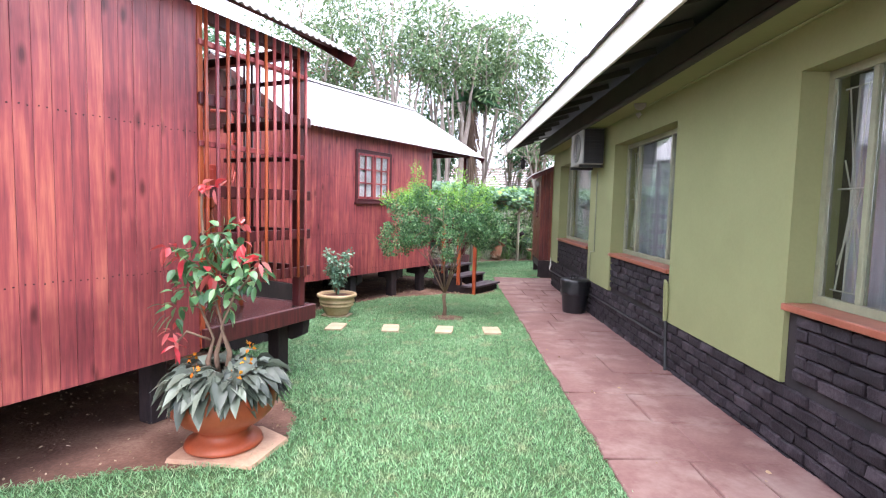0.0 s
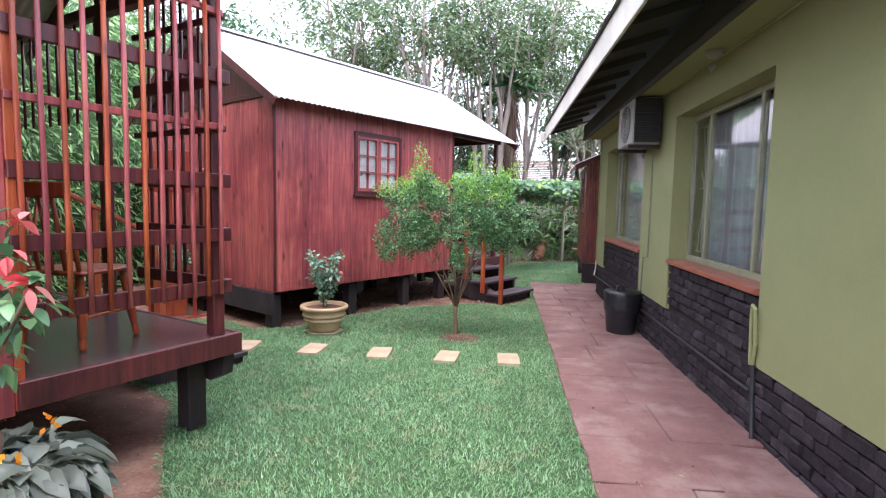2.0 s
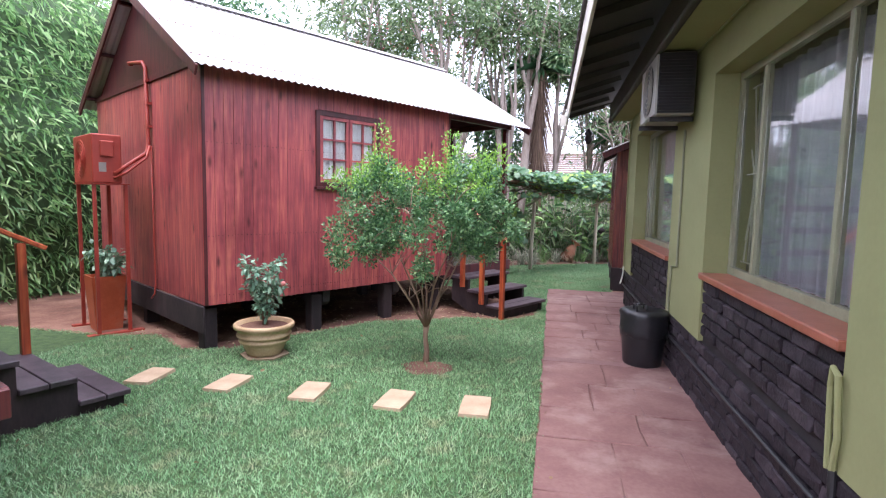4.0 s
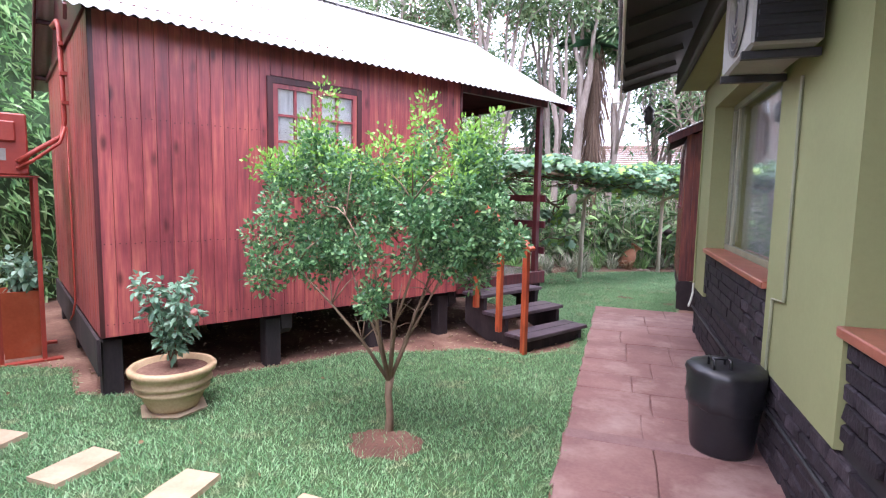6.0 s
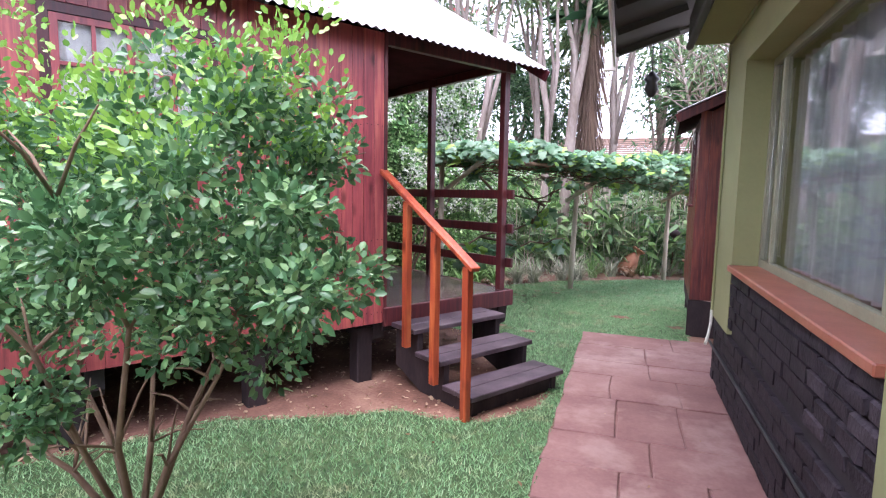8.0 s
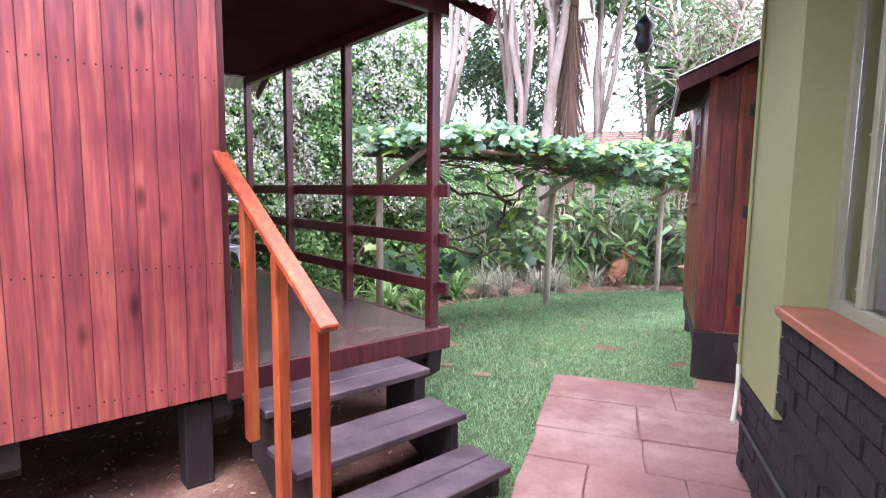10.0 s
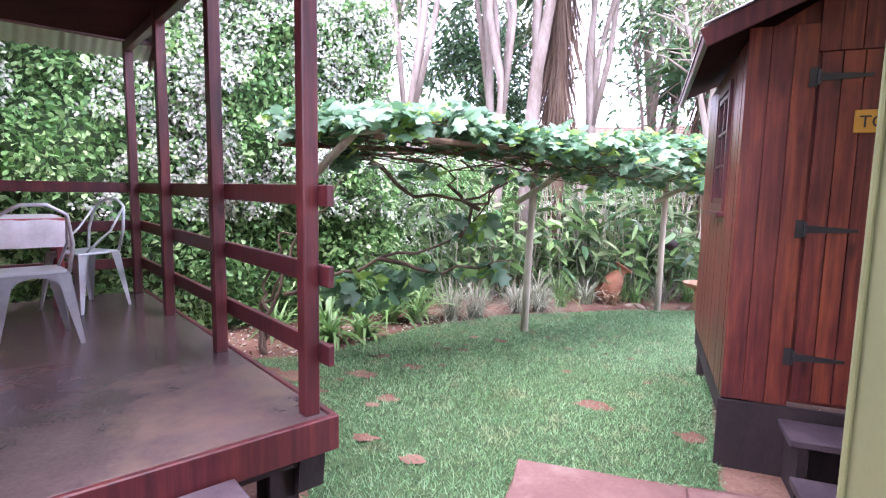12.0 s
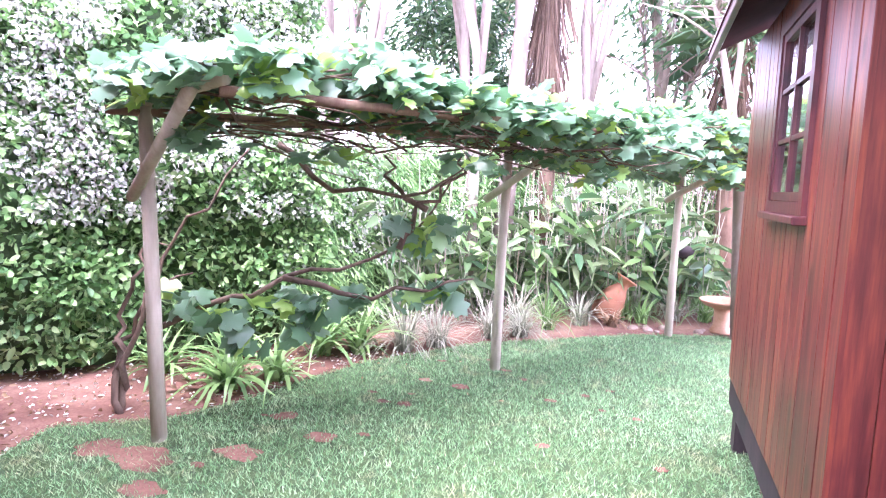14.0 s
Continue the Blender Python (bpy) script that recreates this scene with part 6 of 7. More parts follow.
def broad_leaves(p, tilt, size, rg, cup=0.15):
    """Five-lobed leaves lying near the horizontal."""
    n = len(p)
    ang = rg.uniform(0, 2 * np.pi, n)
    nrm = np.stack([rg.normal(0, tilt, n), rg.normal(0, tilt, n) - 0.25, np.ones(n)], 1)
    nrm /= np.linalg.norm(nrm, axis=1, keepdims=True)
    t = np.stack([np.cos(ang), np.sin(ang), np.zeros(n)], 1)
    t -= nrm * (t * nrm).sum(1, keepdims=True)
    t /= np.linalg.norm(t, axis=1, keepdims=True)
    b = np.cross(nrm, t)
    S = np.broadcast_to(size, n)[:, None]
    shape = [(0.0, 0.0), (-0.12, 0.34), (0.28, 0.5), (0.42, 0.3), (0.72, 0.42), (0.78, 0.16), (1.0, 0.0), (0.78, -0.16), (0.72, -0.42), (0.42, -0.3), (0.28, -0.5), (-0.12, -0.34)]
    v = np.empty((n, 13, 3))
    for k, (x, y) in enumerate(shape):
        v[:, k] = p + (t * x + b * y) * S - nrm * S * cup * (x * x + y * y)
    v[:, 12] = p + t * S * 0.4 + nrm * S * 0.03
    base = np.arange(n)[:, None] * 13
    f = np.concatenate([base + np.array([k, (k + 1) % 12, 12]) for k in range(12)])
    return v.reshape(-1, 3), f


v, f = broad_leaves(p, 0.6, rng.uniform(0.08, 0.15, len(p)), rng)
pydata("leaf", v, f, LEAF_VINE, vine, "broad lobed leaves with sheen and through-light in their colours", kind="stuff")
hang = [(-1.0, 14.2, 0.55), (-0.75, 14.4, 0.6), (-0.5, 14.5, 0.55), (-0.9, 14.3, 0.35), (-0.3, 14.7, 0.6), (0.1, 14.9, 0.62), (0.35, 15.0, 0.65), (-1.25, 14.1, 0.62), (0.0, 15.0, 1.2), (0.25, 15.1, 1.15), (0.05, 15.05, 1.0), (-0.6, 14.5, 0.4)]
p, d = clumps(rng, hang, 12, 0.15, 0.7)
v, f = broad_leaves(p, 0.9, rng.uniform(0.12, 0.2, len(p)), rng)
pydata("low_leaf", v, f, LEAF_VINE, vine, "darker leaves on the low trailing stems", kind="stuff")


# ---- planting bed ----
def strap_clump(name, x, y, height, n, mat, label, category, seed, width=0.022, arch=0.9, spread=0.09):
    """Arching strap leaves from one root."""
    rg = np.random.default_rng(seed)
    segs = 6
    a = rg.uniform(0, 2 * np.pi, n)
    L = height * rg.uniform(0.7, 1.3, n)
    lean = rg.uniform(0.15, 1.0, n) * arch
    root = np.stack([rg.normal(0, spread * 0.4, n), rg.normal(0, spread * 0.4, n), np.zeros(n)], 1)
    side = np.stack([-np.sin(a), np.cos(a), np.zeros(n)], 1)
    out = np.stack([np.cos(a), np.sin(a), np.zeros(n)], 1)
    verts = np.empty((n, segs + 1, 2, 3))
    for k in range(segs + 1):
        t = k / segs
        ang = lean * (0.35 + 1.5 * t)
        c = root + out * (L * np.sin(ang) * t)[:, None] + np.array([0, 0, 1]) * (L * np.cos(ang * 0.95) * t)[:, None]
        w = width * (1 - t ** 2 * 0.95) * 0.5
        verts[:, k, 0], verts[:, k, 1] = c + side * w, c - side * w
    base = (np.arange(n) * (segs + 1) * 2)[:, None]
    faces = np.concatenate([base + np.array([2 * k, 2 * k + 1, 2 * k + 3, 2 * k + 2]) for k in range(segs)])
    v = verts.reshape(-1, 3)
    v[:, 2] = np.maximum(v[:, 2], 0.004)
    t = thing(name, pose(x, y, ground_z(y)), label, category)
    pydata("leaf", v, faces, mat, t, kind="stuff")
    return t


for k, (x, y, h) in enumerate(((-1.35, 14.6, 0.52), (-1.08, 14.9, 0.46), (-1.1, 15.65, 0.66), (-0.8, 15.85, 0.58), (-2.1, 14.7, 0.42), (-1.7, 15.1, 0.5))):
    strap_clump("agapanthus", x, y, h, 46, LEAF_STRAP, "clump of arching green strap leaves in the red bed", "plant", 100 + k, 0.046, 1.25)
for k, (x, y, h) in enumerate(((-0.42, 16.1, 0.6), (-0.15, 16.35, 0.52), (0.3, 16.9, 0.52), (0.6, 17.1, 0.46))):
    strap_clump("lilyturf", x, y, h, 150, LEAF_PALE, "dense clump of thin silvery-green arching leaves", "plant", 120 + k, 0.012, 1.15)
for k, (x, y, h) in enumerate(((0.85, 17.55, 0.55), (1.2, 17.95, 0.5), (1.95, 18.4, 0.42), (2.35, 18.7, 0.42), (2.75, 18.8, 0.6), (3.1, 18.7, 0.6), (1.75, 18.5, 0.4), (0.5, 17.6, 0.6))):
    strap_clump("spider_plant", x, y, h, 60, LEAF_PALE if k % 2 else LEAF_STRAP, "loose clump of narrow arching leaves at the bed's edge", "plant", 140 + k, 0.02, 1.0)

# leaning jar
bm = bmesh.new()
lathe(bm, [(0, 0), (0.10, 0.0), (0.15, 0.06), (0.185, 0.18), (0.18, 0.3), (0.13, 0.42), (0.085, 0.5), (0.08, 0.55), (0.12, 0.6), (0.15, 0.62), (0.14, 0.635), (0.10, 0.615), (0.06, 0.56), (0.05, 0.5), (0, 0.48)], 28)
jar = finish("clay_jar", bm, surface("old_clay", [(0.3, (0.26, 0.10, 0.05)), (0.7, (0.40, 0.19, 0.11))], 4), smooth=True)
jar.matrix_world = pose(1.42, 18.35, ground_z(18) + 0.02, 0, 33, 15)
tagged(jar, "old clay jar with a flared neck leaning in the bed", "jar")
strap_clump("croton", 1.6, 18.05, 0.24, 40, LEAF_DRY, "low yellowish dying plant beside the jar", "plant", 170, 0.05, 1.0)
bm = bmesh.new()
lathe(bm, [(0, 0), (0.12, 0.0), (0.13, 0.02), (0.09, 0.08), (0.085, 0.25), (0.1, 0.3), (0.2, 0.33), (0.26, 0.38), (0.265, 0.4), (0.24, 0.4), (0.2, 0.36), (0, 0.35)], 28)
bath = finish("bird_bath", bm, surface("bath_clay", [(0.3, (0.38, 0.20, 0.11)), (0.7, (0.55, 0.36, 0.24))], 4), smooth=True)
bath.matrix_world = pose(2.85, 18.25, ground_z(18))
tagged(bath, "shallow clay bird bath on a short pedestal", "bird bath")
bm = bmesh.new()
lathe(bm, [(0, -0.1), (0.08, -0.09), (0.14, -0.03), (0.15, 0.02), (0.1, 0.06), (0.05, 0.08), (0, 0.08)], 20)
hp = finish("hanging_pot", bm, CHAR, smooth=True)
hp.matrix_world = pose(2.45, 18.9, 0.68)
tagged(hp, "dark round pot on a stake among the plants", "pot")
bm = bmesh.new()
tube(bm, [(2.45, 18.9, -0.4), (2.45, 18.9, 0.59)], 0.015, 6)
tagged(finish("stake", bm, TWIG), "thin stake carrying the dark round pot", "stake")
rr = random.Random(14)
for k in range(9):
    bm = bmesh.new()
    bmesh.ops.create_icosphere(bm, subdivisions=2, radius=1)
    s = rr.uniform(0.03, 0.07)
    for v in bm.verts:
        v.co = v.co * (1 + 0.25 * noise.noise(v.co * 1.5 + Vector((k * 3, 0, 0))))
        v.co = Vector((v.co.x * s, v.co.y * s * 0.8, v.co.z * s * 0.6))
    st = finish("stone", bm, surface("bed_stone", [(0.3, (0.18, 0.13, 0.10)), (0.7, (0.38, 0.30, 0.24))], 6) if k == 0 else bpy.data.materials["bed_stone"], smooth=True)
    x = rr.uniform(1.6, 3.1)
    st.location = (x, 17.75 + 0.25 * (x - 1.5) + rr.uniform(0.0, 0.3), ground_z(18) + 0.012)
    tagged(st, "small rounded stone in the red bed", "stone", "bed stones")


# ---- hedges ----
def hedge(name, line, height, thick, per_metre, leaf, mat, label, seed, flowers=0.0, long_leaves=False):
    """A thick leafy wall along a line, with a dark uneven core that stands for inner shade."""
    rg = np.random.default_rng(seed)
    h = thing(name, pose(0, 0, 0), label, "hedge")
    pts, nor = [], []
    core = bmesh.new()
    for (x0, y0), (x1, y1) in zip(line, line[1:]):
        a, b = np.array([x0, y0]), np.array([x1, y1])
        u_ = (b - a) / np.hypot(*(b - a))
        a, b = a - u_ * 0.3, b + u_ * 0.3
        d_ = b - a
        ln = np.hypot(*d_)
        u = d_ / ln
        nn = np.array([u[1], -u[0]])
        k = int(ln * per_metre)
        t, z = rg.uniform(0, 1, k), rg.uniform(0.02, 1, k) ** 0.9 * height
        bulge = np.array([0.35 * noise.noise(Vector((x0 + u[0] * ln * tt, zz_ * 0.9, seed))) + 0.14 * noise.noise(Vector((y0 + u[1] * ln * tt * 3, zz_ * 3, seed))) for tt, zz_ in zip(t, z)])
        off = thick / 2 + bulge - rg.exponential(0.06, k) - 0.25 * np.clip(z - height * 0.85, 0, 1)
        base = a + d_ * t[:, None] + nn * off[:, None]
        pts.append(np.stack([base[:, 0], base[:, 1], z - 0.2], 1))
        nor.append(np.stack([np.full(k, nn[0]), np.full(k, nn[1]), np.full(k, 0.15)], 1))
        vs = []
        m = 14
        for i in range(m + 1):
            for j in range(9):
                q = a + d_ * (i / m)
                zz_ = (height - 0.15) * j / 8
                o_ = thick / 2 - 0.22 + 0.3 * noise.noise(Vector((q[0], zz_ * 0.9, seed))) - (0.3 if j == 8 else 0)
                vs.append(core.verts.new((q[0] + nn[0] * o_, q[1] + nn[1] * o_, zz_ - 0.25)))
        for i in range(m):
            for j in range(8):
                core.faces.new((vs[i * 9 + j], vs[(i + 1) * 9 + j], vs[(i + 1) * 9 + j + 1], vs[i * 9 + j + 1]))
    # The core's dark green stands for shade deep between the leaves.
    part("core", core, surface(name + "_core", [(0.3, (0.03, 0.06, 0.025)), (0.7, (0.10, 0.18, 0.07))], 8), h, "dark sheet giving the shade inside the hedge")
    p, nv = np.concatenate(pts), np.concatenate(nor)
    d = nv + rg.normal(0, 0.7, p.shape)
    if long_leaves:
        d[:, 2] -= 0.6
        v, f = leaf_arrays(p, d, rg.uniform(0.7, 1.3, len(p)) * leaf, rg.uniform(0.16, 0.26, len(p)) * leaf, rg, 0.1, 0.45, 0.3)
    else:
        v, f = leaf_arrays(p, d, rg.uniform(0.7, 1.3, len(p)) * leaf, rg.uniform(0.45, 0.7, len(p)) * leaf, rg, 0.1, 0.5, 0.15)
    pydata("leaf", v, f, mat, h, kind="stuff")
    if flowers:
        k = rg.choice(len(p), int(len(p) * flowers), replace=False)
        k = k[(p[k, 2] > height * 0.25)]
        sel = np.array([noise.noise(Vector((q[0] * 1.5, q[1] * 1.5, q[2] * 1.5))) + 0.10 * (q[2] - 1.6) + 0.3 * min(max((q[0] + 3.9) / 1.2, 0), 1) > 0.16 for q in p[k]])
        q = p[k][sel] + nv[k][sel] * 0.05
        pp, dd = clumps(rg, q, 7, 0.05)
        pydata("blossom", *leaf_quads(pp, dd, 0.05, 0.035, rg), PETAL_WHITE, h, "pale blossom clusters", kind="stuff")
    return h


hedge("flowering_hedge", [(-6.4, 11.6), (-4.6, 13.3), (-3.1, 14.9), (-1.9, 16.2)], 4.5, 1.2, 4300, 0.09, LEAF_HEDGE, "tall flowering hedge behind the porch with pale blossoms", 3, 0.3)
hedge("laurel_hedge", [(-8.2, -3.0), (-7.6, 3.5), (-7.2, 7.5), (-6.4, 11.6)], 5.0, 1.2, 1500, 0.17, LEAF_HEDGE, "tall hedge of long drooping leaves behind the cabins", 4, 0.0, True)
hedge("back_hedge", [(-1.9, 16.2), (-0.9, 18.1), (1.0, 19.9), (3.2, 20.8), (6.5, 21.0)], 2.2, 0.9, 2200, 0.12, LEAF_HEDGE, "shaggy mixed shrubs behind the arbour", 6, 0.12, True)

# tall leafy stems in front of the back hedge
rng = np.random.default_rng(61)
SR = random.Random(62)
for k in range(44):
    t = k / 43
    x = -1.0 + 4.0 * t + SR.uniform(-0.15, 0.15)
    y = 16.9 + 2.2 * t ** 0.8 + SR.uniform(0, 0.7)
    h = SR.uniform(0.8, 1.8)
    st = thing("ginger_plant", pose(x, y, ground_z(y)), "tall cane plant with broad arching leaves behind the arbour", "plant", "cane plants")
    bm = bmesh.new()
    cs, ds = [], []
    for j in range(5):
        bx, by = SR.uniform(-0.12, 0.12), SR.uniform(-0.12, 0.12)
        tx, ty = bx + SR.uniform(-0.3, 0.3), by + SR.uniform(-0.3, 0.2)
        hh = h * SR.uniform(0.7, 1.1)
        tube(bm, [(bx, by, 0), ((bx + tx) / 2, (by + ty) / 2, hh * 0.55), (tx, ty, hh)], [0.009, 0.008, 0.004], 5)
        for q in range(6):
            f_ = 0.35 + 0.65 * q / 5
            cs.append((bx + (tx - bx) * f_, by + (ty - by) * f_, hh * f_))
            a = SR.uniform(0, 6.28)
            ds.append((math.cos(a), math.sin(a), SR.uniform(-0.7, 1.4)))
    part("stem", bm, LEAF_PALE, st)
    v, f = leaf_arrays(np.array(cs), np.array(ds), rng.uniform(0.22, 0.42, len(cs)), rng.uniform(0.06, 0.13, len(cs)), rng, 0.1, 0.4, 0.45)
    pydata("leaf", v, f, (LEAF_TREE, LEAF_STRAP, LEAF_BUSH, LEAF_TREE)[k % 4], st, kind="stuff")


# dead canes standing among the shrubs
bm = bmesh.new()
for k in range(90):
    t = SR.uniform(0, 1)
    x, y = -1.1 + 4.2 * t + SR.uniform(-0.2, 0.2), 17.0 + 2.4 * t ** 0.8 + SR.uniform(0, 0.7)
    h = SR.uniform(0.7, 2.3)
    dx, dy = SR.uniform(-0.4, 0.4), SR.uniform(-0.3, 0.3)
    tube(bm, [(x, y, -0.25), (x + dx * 0.4, y + dy * 0.4, h * 0.5), (x + dx, y + dy, h)], [0.014, 0.010, 0.004], 5)
tagged(finish("dead_canes", bm, POLE), "dry pale canes and stems among the shrubs", kind="stuff")


# ---- tall trees ----
def tall_tree(name, x, y, trunks, height, crown, seed, mat, label, leaf=0.2, n_clumps=60, per=60, droop=0.5, twigs=4):
    rg = np.random.default_rng(seed)
    tr = random.Random(seed)
    t = thing(name, pose(x, y, ground_z(y)), label, "tree", "garden trees")
    bm = bmesh.new()
    ends = []
    for (bx, by, lx, ly, rad) in trunks:
        fork = height * tr.uniform(0.3, 0.42)
        p0, p1 = (bx, by, -0.3), (bx + lx * 0.35, by + ly * 0.35, fork * 0.55)
        p2 = (bx + lx * 0.6, by + ly * 0.6, fork)
        for q in range(4):
            a = tr.uniform(0, 6.28)
            s = tr.uniform(0.4, 1.3)
            e1 = (p2[0] + math.cos(a) * s * 0.4 + lx * 0.3, p2[1] + math.sin(a) * s * 0.3, fork + (height - fork) * 0.35)
            e2 = (p2[0] + math.cos(a) * s + lx * 0.6, p2[1] + math.sin(a) * s * 0.8, fork + (height - fork) * tr.uniform(0.65, 0.9))
            kink = Vector(p2).lerp(Vector(e1), 0.5) + Vector((tr.uniform(-0.12, 0.12), tr.uniform(-0.1, 0.1), 0))
            if q == 0:
                tube(bm, [p0, p1, p2, kink, e1, e2], [rad * 1.1, rad * 0.95, rad * 0.8, rad * 0.6, rad * 0.4, rad * 0.15], 10)
            else:
                tube(bm, [Vector(p1).lerp(Vector(p2), tr.uniform(0.3, 0.95)), kink, e1, e2], [rad * 0.5, rad * 0.48, rad * 0.36, rad * 0.14], 8)
            for w in range(twigs):
                st_ = Vector(e1).lerp(Vector(e2), tr.uniform(0, 1))
                e3 = st_ + Vector((tr.uniform(-1.1, 1.1), tr.uniform(-0.9, 0.7), tr.uniform(0.1, 0.9)))
                tube(bm, [st_, st_.lerp(e3, 0.5) + Vector((0, 0, 0.08)), e3], [rad * 0.2, rad * 0.14, rad * 0.06], 6)
                ends.append(e3)
    part("trunk", bm, BARK, t, "pale smooth trunk and limbs", True)
    cx, cy, cz, rx, ry, rz = crown
    cs = ellipsoid_points(rg, n_clumps, (cx, cy, cz), (rx, ry, rz), 0.2, 0.3, seed)
    cs = np.concatenate([cs, np.array([tuple(e) for e in ends])])
    p, d = clumps(rg, cs, per, 0.42)
    d[:, 2] = d[:, 2] * 0.4 - droop
    v, f = leaf_quads(p, d, rg.uniform(0.65, 1.25, len(p)) * leaf, rg.uniform(0.2, 0.3, len(p)) * leaf, rg, 0.1)
    pydata("crown", v, f, mat, t, "loose crown of drooping narrow leaves")
    return t


tall_tree("tall_tree", -1.9, 17.3, [(0, 0, -0.2, 0.2, 0.13), (0.22, 0.1, 0.15, 0.3, 0.1)], 9.6, (-0.3, 0.6, 6.9, 2.1, 1.8, 2.5), 11, LEAF_TREE, "tall twin-stemmed tree with pale trunks behind the arbour")
tall_tree("tall_tree", -0.3, 18.0, [(0, 0, 0.1, 0.2, 0.09), (0.35, 0.2, 0.35, 0.3, 0.13), (-0.1, 0.5, -0.3, 0.2, 0.08)], 9.4, (0.1, 0.9, 6.9, 1.7, 1.6, 2.4), 12, LEAF_TREE, "tall many-stemmed tree with pale forking trunks", n_clumps=62)
tall_tree("tall_tree", 0.8, 19.2, [(0, 0, 0.5, 0.2, 0.11), (-0.3, 0.2, -0.1, 0.4, 0.08)], 8.8, (0.2, 0.6, 6.5, 1.3, 1.5, 2.2), 13, LEAF_TREE, "tall leaning tree with thin pale limbs", n_clumps=42)
tall_tree("tall_tree", -4.6, 18.2, [(0, 0, -0.3, 0.2, 0.14), (0.4, 0.2, 0.3, 0.3, 0.1)], 9.6, (0, 0.2, 6.9, 2.3, 1.6, 2.3), 14, LEAF_TREE, "tall leafy tree behind the flowering hedge", n_clumps=90)
tall_tree("dark_tree", -1.4, 20.6, [(0, 0, 0.1, 0.2, 0.14)], 6.0, (0, 0, 3.9, 1.7, 1.1, 1.9), 15, LEAF_DARK, "dense dark evergreen behind the pale trunks", 0.2, 90, 80)
tall_tree("dark_tree", -7.6, 15.4, [(0, 0, 0.1, 0.2, 0.14)], 6.8, (0, 0, 4.4, 2.4, 1.6, 2.3), 16, LEAF_DARK, "dense dark evergreen at the garden's corner", 0.22, 90, 80)
tall_tree("bare_tree", 3.0, 17.9, [(0, 0, -0.2, 0.3, 0.09), (0.3, 0.4, 0.4, 0.2, 0.07)], 5.6, (0.2, 0.2, 3.9, 1.6, 1.4, 1.3), 17, LEAF_TREE, "sparse tree with many thin bare branches behind the shed", 0.15, 20, 14, 0.5, 20)
tall_tree("bare_tree", 2.2, 20.3, [(0, 0, -0.1, 0.3, 0.08), (0.5, 0.4, 0.3, 0.2, 0.07)], 5.8, (0.2, 0.2, 3.6, 1.5, 1.2, 1.3), 18, LEAF_DARK, "sparse dark tree at the back of the garden", 0.2, 24, 22, 0.5, 16)
tall_tree("laurel_tree", -8.6, 8.5, [(0, 0, -0.1, 0.3, 0.1)], 7.2, (0, 0, 5.2, 1.6, 2.6, 1.4), 19, LEAF_TREE, "leafy tree above the long hedge", 0.2, 50, 60)
tall_tree("laurel_tree", -7.8, 12.0, [(0, 0, -0.1, 0.3, 0.1)], 7.0, (0, 0, 5.2, 1.6, 1.8, 1.3), 20, LEAF_TREE, "leafy tree above the hedge corner", 0.2, 40, 60)
tall_tree("tall_tree", 2.1, 20.4, [(0, 0, 0.1, 0.2, 0.1), (0.3, 0.2, 0.3, 0.3, 0.08)], 9.8, (0.1, 0.2, 7.2, 1.9, 1.5, 2.1), 21, LEAF_TREE, "tall tree with a broad leafy crown behind the shed", n_clumps=80)


def dry_palm(x, y, z0, z1, n, seed):
    """A palm trunk under a skirt of hanging dead fronds."""
    rg = np.random.default_rng(seed)
    t = thing("palm", pose(x, y, ground_z(y)), "palm with a shaggy brown skirt of hanging dead fronds", "tree")
    bm = bmesh.new()
    tube(bm, [(0, 0, -0.3), (0.03, 0, z0), (0.0, 0.02, z1)], [0.16, 0.14, 0.13], 10)
    part("trunk", bm, TWIG, t, smooth=True)
    a, zt = rg.uniform(0, 2 * np.pi, n), rg.uniform(z0 + 0.5, z1, n)
    out = np.stack([np.cos(a), np.sin(a), np.zeros(n)], 1)
    p = out * 0.12 + np.array([0, 0, 1]) * zt[:, None]
    d = out * rg.uniform(0.08, 0.4, n)[:, None] + np.array([0, 0, -1.0]) + rg.normal(0, 0.05, (n, 3))
    v, f = leaf_arrays(p, d, rg.uniform(0.7, 1.5, n), rg.uniform(0.012, 0.03, n), rg, 0.2, 0.4, 0.05)
    pydata("dead_frond", v, f, DRYFROND, t, "dry brown hanging fronds", kind="stuff")
    a = rg.uniform(0, 2 * np.pi, 60)
    d = np.stack([np.cos(a), np.sin(a), rg.uniform(-0.1, 1.2, 60)], 1)
    v, f = leaf_arrays(np.tile([0.0, 0.0, z1], (60, 1)), d, rg.uniform(0.9, 1.5, 60), 0.12, rg, 0.1, 0.4, 0.5)
    pydata("frond", v, f, LEAF_DARK, t, "green fronds at the top")


dry_palm(0.55, 18.9, 2.3, 5.6, 520, 71)
dry_palm(3.1, 20.0, 2.0, 4.0, 300, 72)
flame = thing("flowering_tree", pose(-3.9, 20.5, -0.2), "tree with clusters of red flowers over pale leaves", "tree")
bm = bmesh.new()
FR = random.Random(5)
fe = []
for k in range(9):
    a = FR.uniform(0, 6.28)
    e = (math.cos(a) * FR.uniform(0.4, 2.0), math.sin(a) * 0.8, FR.uniform(5.8, 7.4))
    tube(bm, [(0, 0, -0.1), (e[0] * 0.2, e[1] * 0.2, 3.0), (e[0] * 0.6, e[1] * 0.6, 5.0), e], [0.13, 0.1, 0.05, 0.02], 7)
    fe.append(e)
part("trunk", bm, BARK, flame, smooth=True)
rng = np.random.default_rng(8)
cs = np.concatenate([np.array(fe), ellipsoid_points(rng, 40, (0, 0, 6.3), (2.3, 1.0, 1.1), 0.3)])
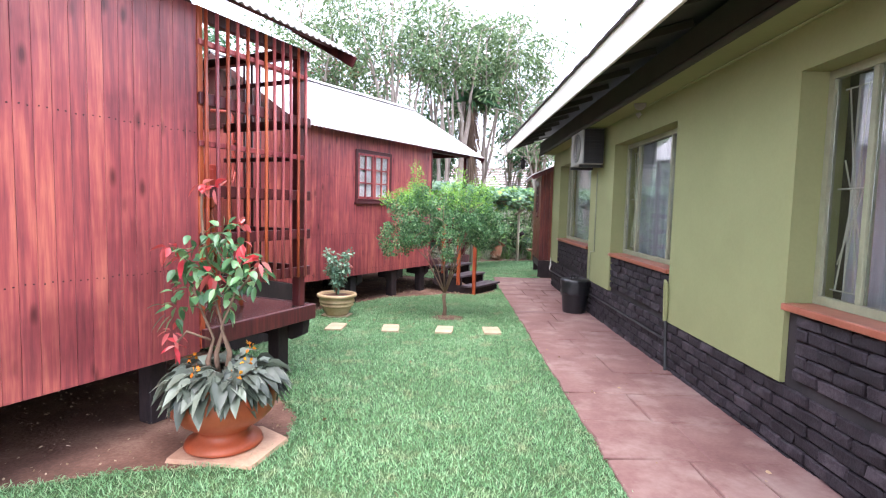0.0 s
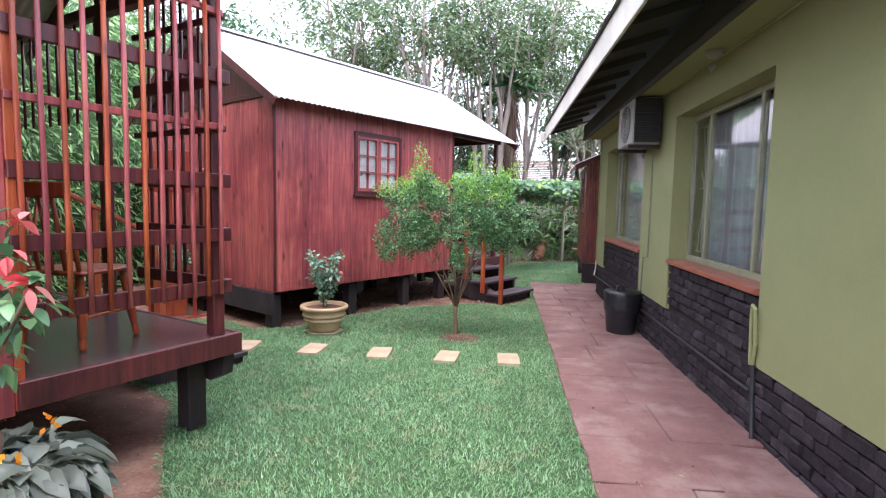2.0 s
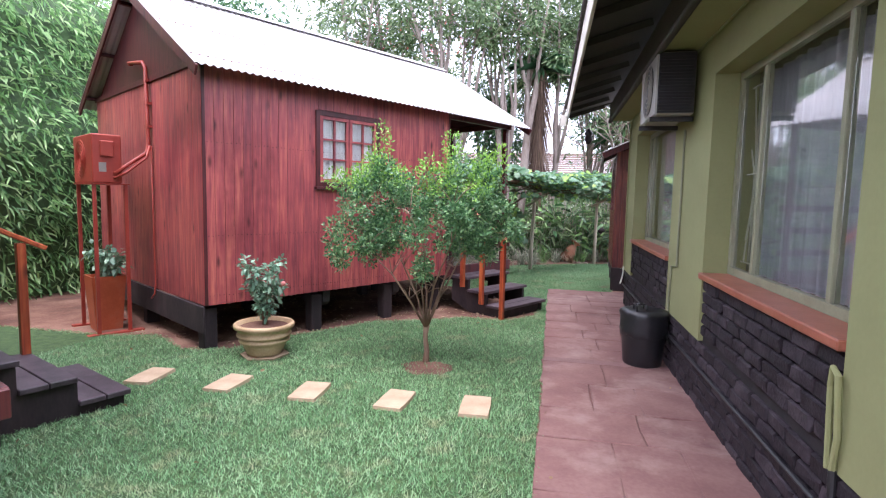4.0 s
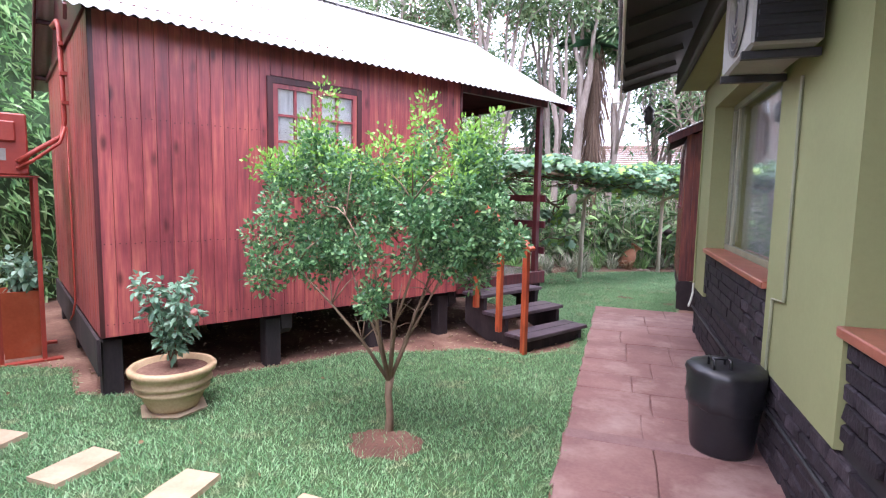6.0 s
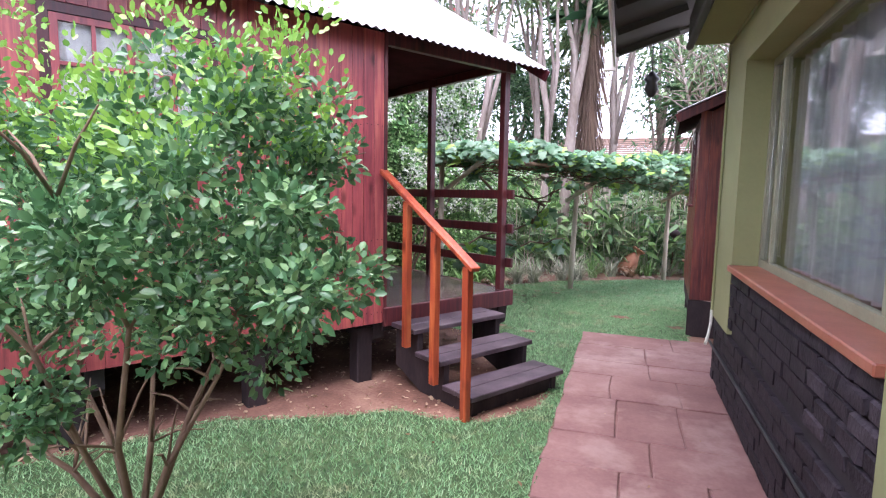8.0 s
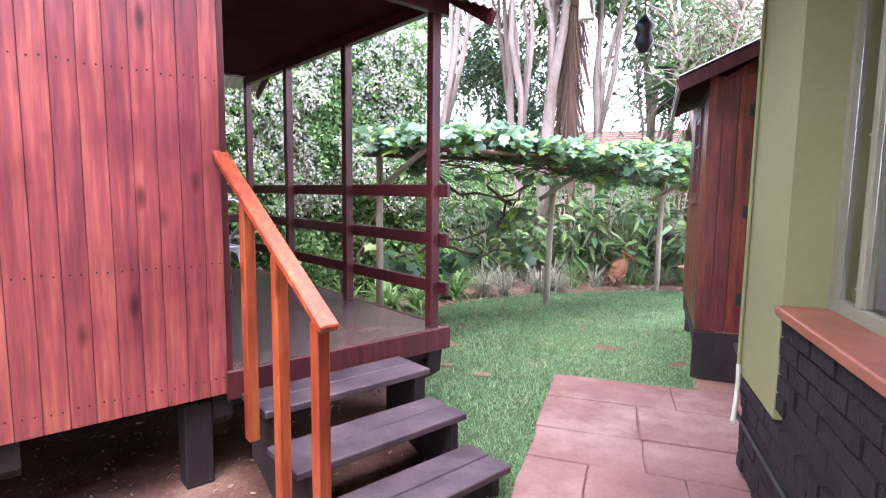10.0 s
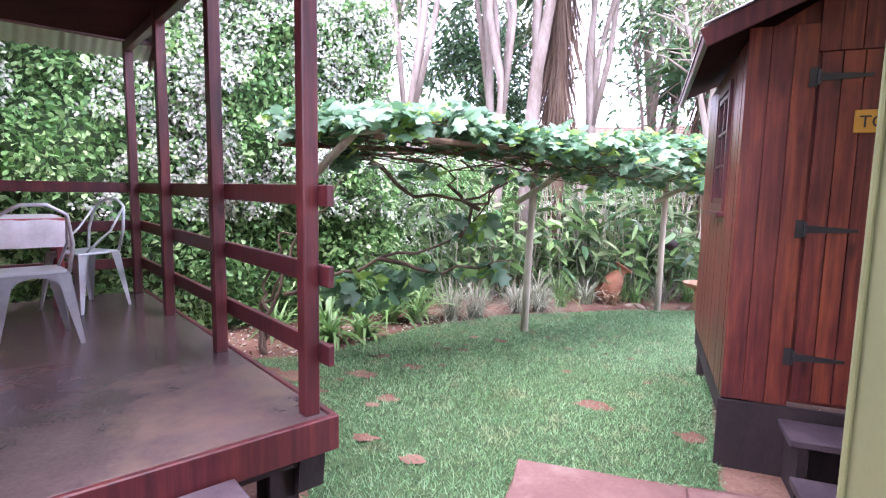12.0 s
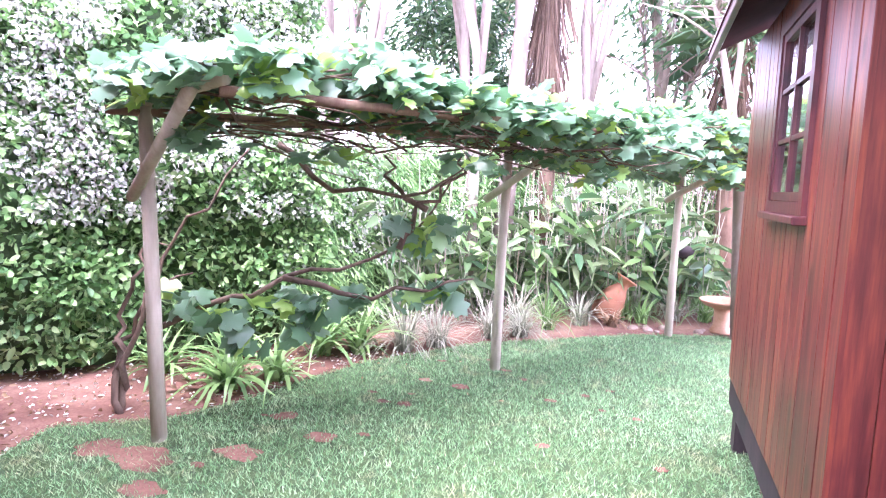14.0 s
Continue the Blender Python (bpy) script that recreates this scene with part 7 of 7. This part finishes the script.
p, d = clumps(rng, cs, 40, 0.35)
pydata("crown", *leaf_quads(p, d, rng.uniform(0.1, 0.2, len(p)), 0.06, rng), LEAF_TREE, flame)
p, d = clumps(rng, cs[cs[:, 2] > 6.1] + (0, -0.3, 0.25), 14, 0.2)
pydata("blossom", *leaf_quads(p, d, 0.13, 0.07, rng), PETAL_PINK, flame, "clusters of red flowers")

# ---- neighbour's house behind the trees ----
nh = thing("neighbour_house", pose(0, 0, 0), "pale neighbouring house with a low brown tiled roof behind the trees", "house")
part("wall", boxed(-6, 8.5, 27.0, 33, -0.4, 2.5), WHITEP, nh)
NR = surface("brown_roof_tile", [(0.3, (0.20, 0.13, 0.10)), (0.7, (0.36, 0.26, 0.21))], 3)
for k in range(14):
    z = 2.45 + k * 0.11
    yy = 26.6 + k * 0.3
    bm = bmesh.new()
    box(bm, -6.4, 8.9, yy, yy + 0.34, z, z + 0.05)
    part("tile_course", bm, NR, nh)

# ---- small ground litter ----
rng = np.random.default_rng(44)


def scatter(name, n, region, size, mat, label, lift=0.012, exclude=None, only=None):
    x0, x1, y0, y1 = region
    x, y = rng.uniform(x0, x1, n), rng.uniform(y0, y1, n)
    keep = np.ones(n, dtype=bool)
    if exclude:
        keep &= ~inside(exclude, x, y)
    if only:
        keep &= inside(only, x, y)
    x, y = x[keep], y[keep]
    p = np.stack([x, y, gz_array(y) + lift], 1)
    d = np.stack([rng.normal(size=len(x)), rng.normal(size=len(x)), rng.uniform(-0.05, 0.25, len(x))], 1)
    v, f = leaf_arrays(p, d, rng.uniform(0.5, 1.4, len(x)) * size, rng.uniform(0.3, 0.7, len(x)) * size, rng, 0.2, 0.5, 0.0)
    return pydata(name, v, f, mat, None, label, kind="stuff")


scatter("leaf_litter", 1500, (-4.5, 1.0, 1.0, 6.0), 0.02, LEAF_DRY, "dry leaf bits on the soil by the latticed cabin", exclude=LAWN)
scatter("leaf_litter", 1400, (-3.5, 1.0, 7.3, 12.5), 0.02, LEAF_DRY, "dry leaf bits on the soil beside the cabin", exclude=LAWN)
scatter("leaf_litter", 1500, (-3.5, 3.6, 13.0, 18.8), 0.025, LEAF_DRY, "dry leaf bits on the planting bed", exclude=LAWN)
scatter("pale_petals", 1600, (-4.0, -0.2, 12.9, 16.2), 0.035, PETAL_WHITE, "pale fallen petals and dry leaves under the flowering hedge", exclude=LAWN)
scatter("leaf_litter", 900, (-3.5, 1.0, 13.0, 16.0), 0.045, LEAF_DRY, "curled brown leaves on the planting bed", 0.016, exclude=LAWN)
scatter("fallen_leaves", 60, (-3.0, 1.0, 2.0, 17.0), 0.04, LEAF_DRY, "few fallen dry leaves on the lawn", 0.035, only=LAWN)
scatter("fallen_leaves", 26, (1.05, 2.2, 1.5, 12.5), 0.03, LEAF_DRY, "few dry leaves on the red path", 0.034)
scatter("pebbles", 1500, (-3.5, 1.0, 7.3, 12.0), 0.034, STONE, "small pale stones on the bare soil", 0.01, exclude=LAWN)
scatter("pebbles", 900, (-4.5, 1.0, 1.0, 6.0), 0.02, STONE, "small pale stones on the soil by the bowl planter", 0.01, exclude=LAWN)

# ---- grass ----
N = 760000
x, y = rng.uniform(-3.6, 2.9, N), rng.uniform(1.5, 18.0, N)
far = rng.uniform(0, 1, N) < np.where(y < 7, 1.0, 0.75)
keep = inside(LAWN, x, y) & far
for outline in BARE:
    ox, oy = sum(q[0] for q in outline) / len(outline), sum(q[1] for q in outline) / len(outline)
    r2 = np.hypot(x - ox, y - oy) / max(abs(q[0] - ox) for q in outline)
    keep &= ~(inside(outline, x, y) & (rng.uniform(0, 1, N) < 0.95 - 0.6 * r2))
x, y = x[keep], y[keep]
for ox, oy, rx, ry in ((PX, PY, 0.26, 0.26), (QX, QY, 0.2, 0.2), (0.575, 6.6, 0.1, 0.18), (-0.035, 6.57, 0.1, 0.18), (-0.73, 6.57, 0.1, 0.18), (-1.44, 6.57, 0.1, 0.18), (-2.16, 6.55, 0.1, 0.18)):
    k = (np.abs(x - ox) > rx) | (np.abs(y - oy) > ry)
    x, y = x[k], y[k]
n = len(x)
a = rng.uniform(0, 2 * np.pi, n)
h = rng.uniform(0.010, 0.034, n)
lean = rng.uniform(0.3, 1.7, n) * h
w = rng.uniform(0.002, 0.0043, n)
b = np.stack([x, y, gz_array(y) + 0.005], 1)
side = np.stack([-np.sin(a), np.cos(a), np.zeros(n)], 1) * w[:, None]
tip = b + np.stack([np.cos(a) * lean, np.sin(a) * lean, h], 1)
verts = np.stack([b - side, b + side, tip], 1).reshape(-1, 3)
pydata("grass", verts, np.arange(n * 3).reshape(-1, 3), GRASS, None, "short green lawn grass", kind="stuff")
edge = []
for (xa, ya), (xb, yb) in zip(LAWN, LAWN[1:] + LAWN[:1]):
    if max(ya, yb) > 1.5:
        ln = math.hypot(xb - xa, yb - ya)
        for k in range(int(ln * 260)):
            t = rng.uniform(0, 1)
            edge.append((xa + (xb - xa) * t, ya + (yb - ya) * t))
edge = np.array(edge)
p = np.stack([edge[:, 0] + rng.normal(0, 0.02, len(edge)), edge[:, 1] + rng.normal(0, 0.02, len(edge)), gz_array(edge[:, 1]) + 0.006], 1)
d = np.stack([rng.normal(size=len(p)), rng.normal(size=len(p)), rng.uniform(0.2, 1.0, len(p))], 1)
v, f = leaf_quads(p, d, rng.uniform(0.03, 0.06, len(p)), 0.006, rng, 0.3)
pydata("grass_fringe", v, f, GRASS, None, "longer grass fringe along the lawn's edge", kind="stuff")
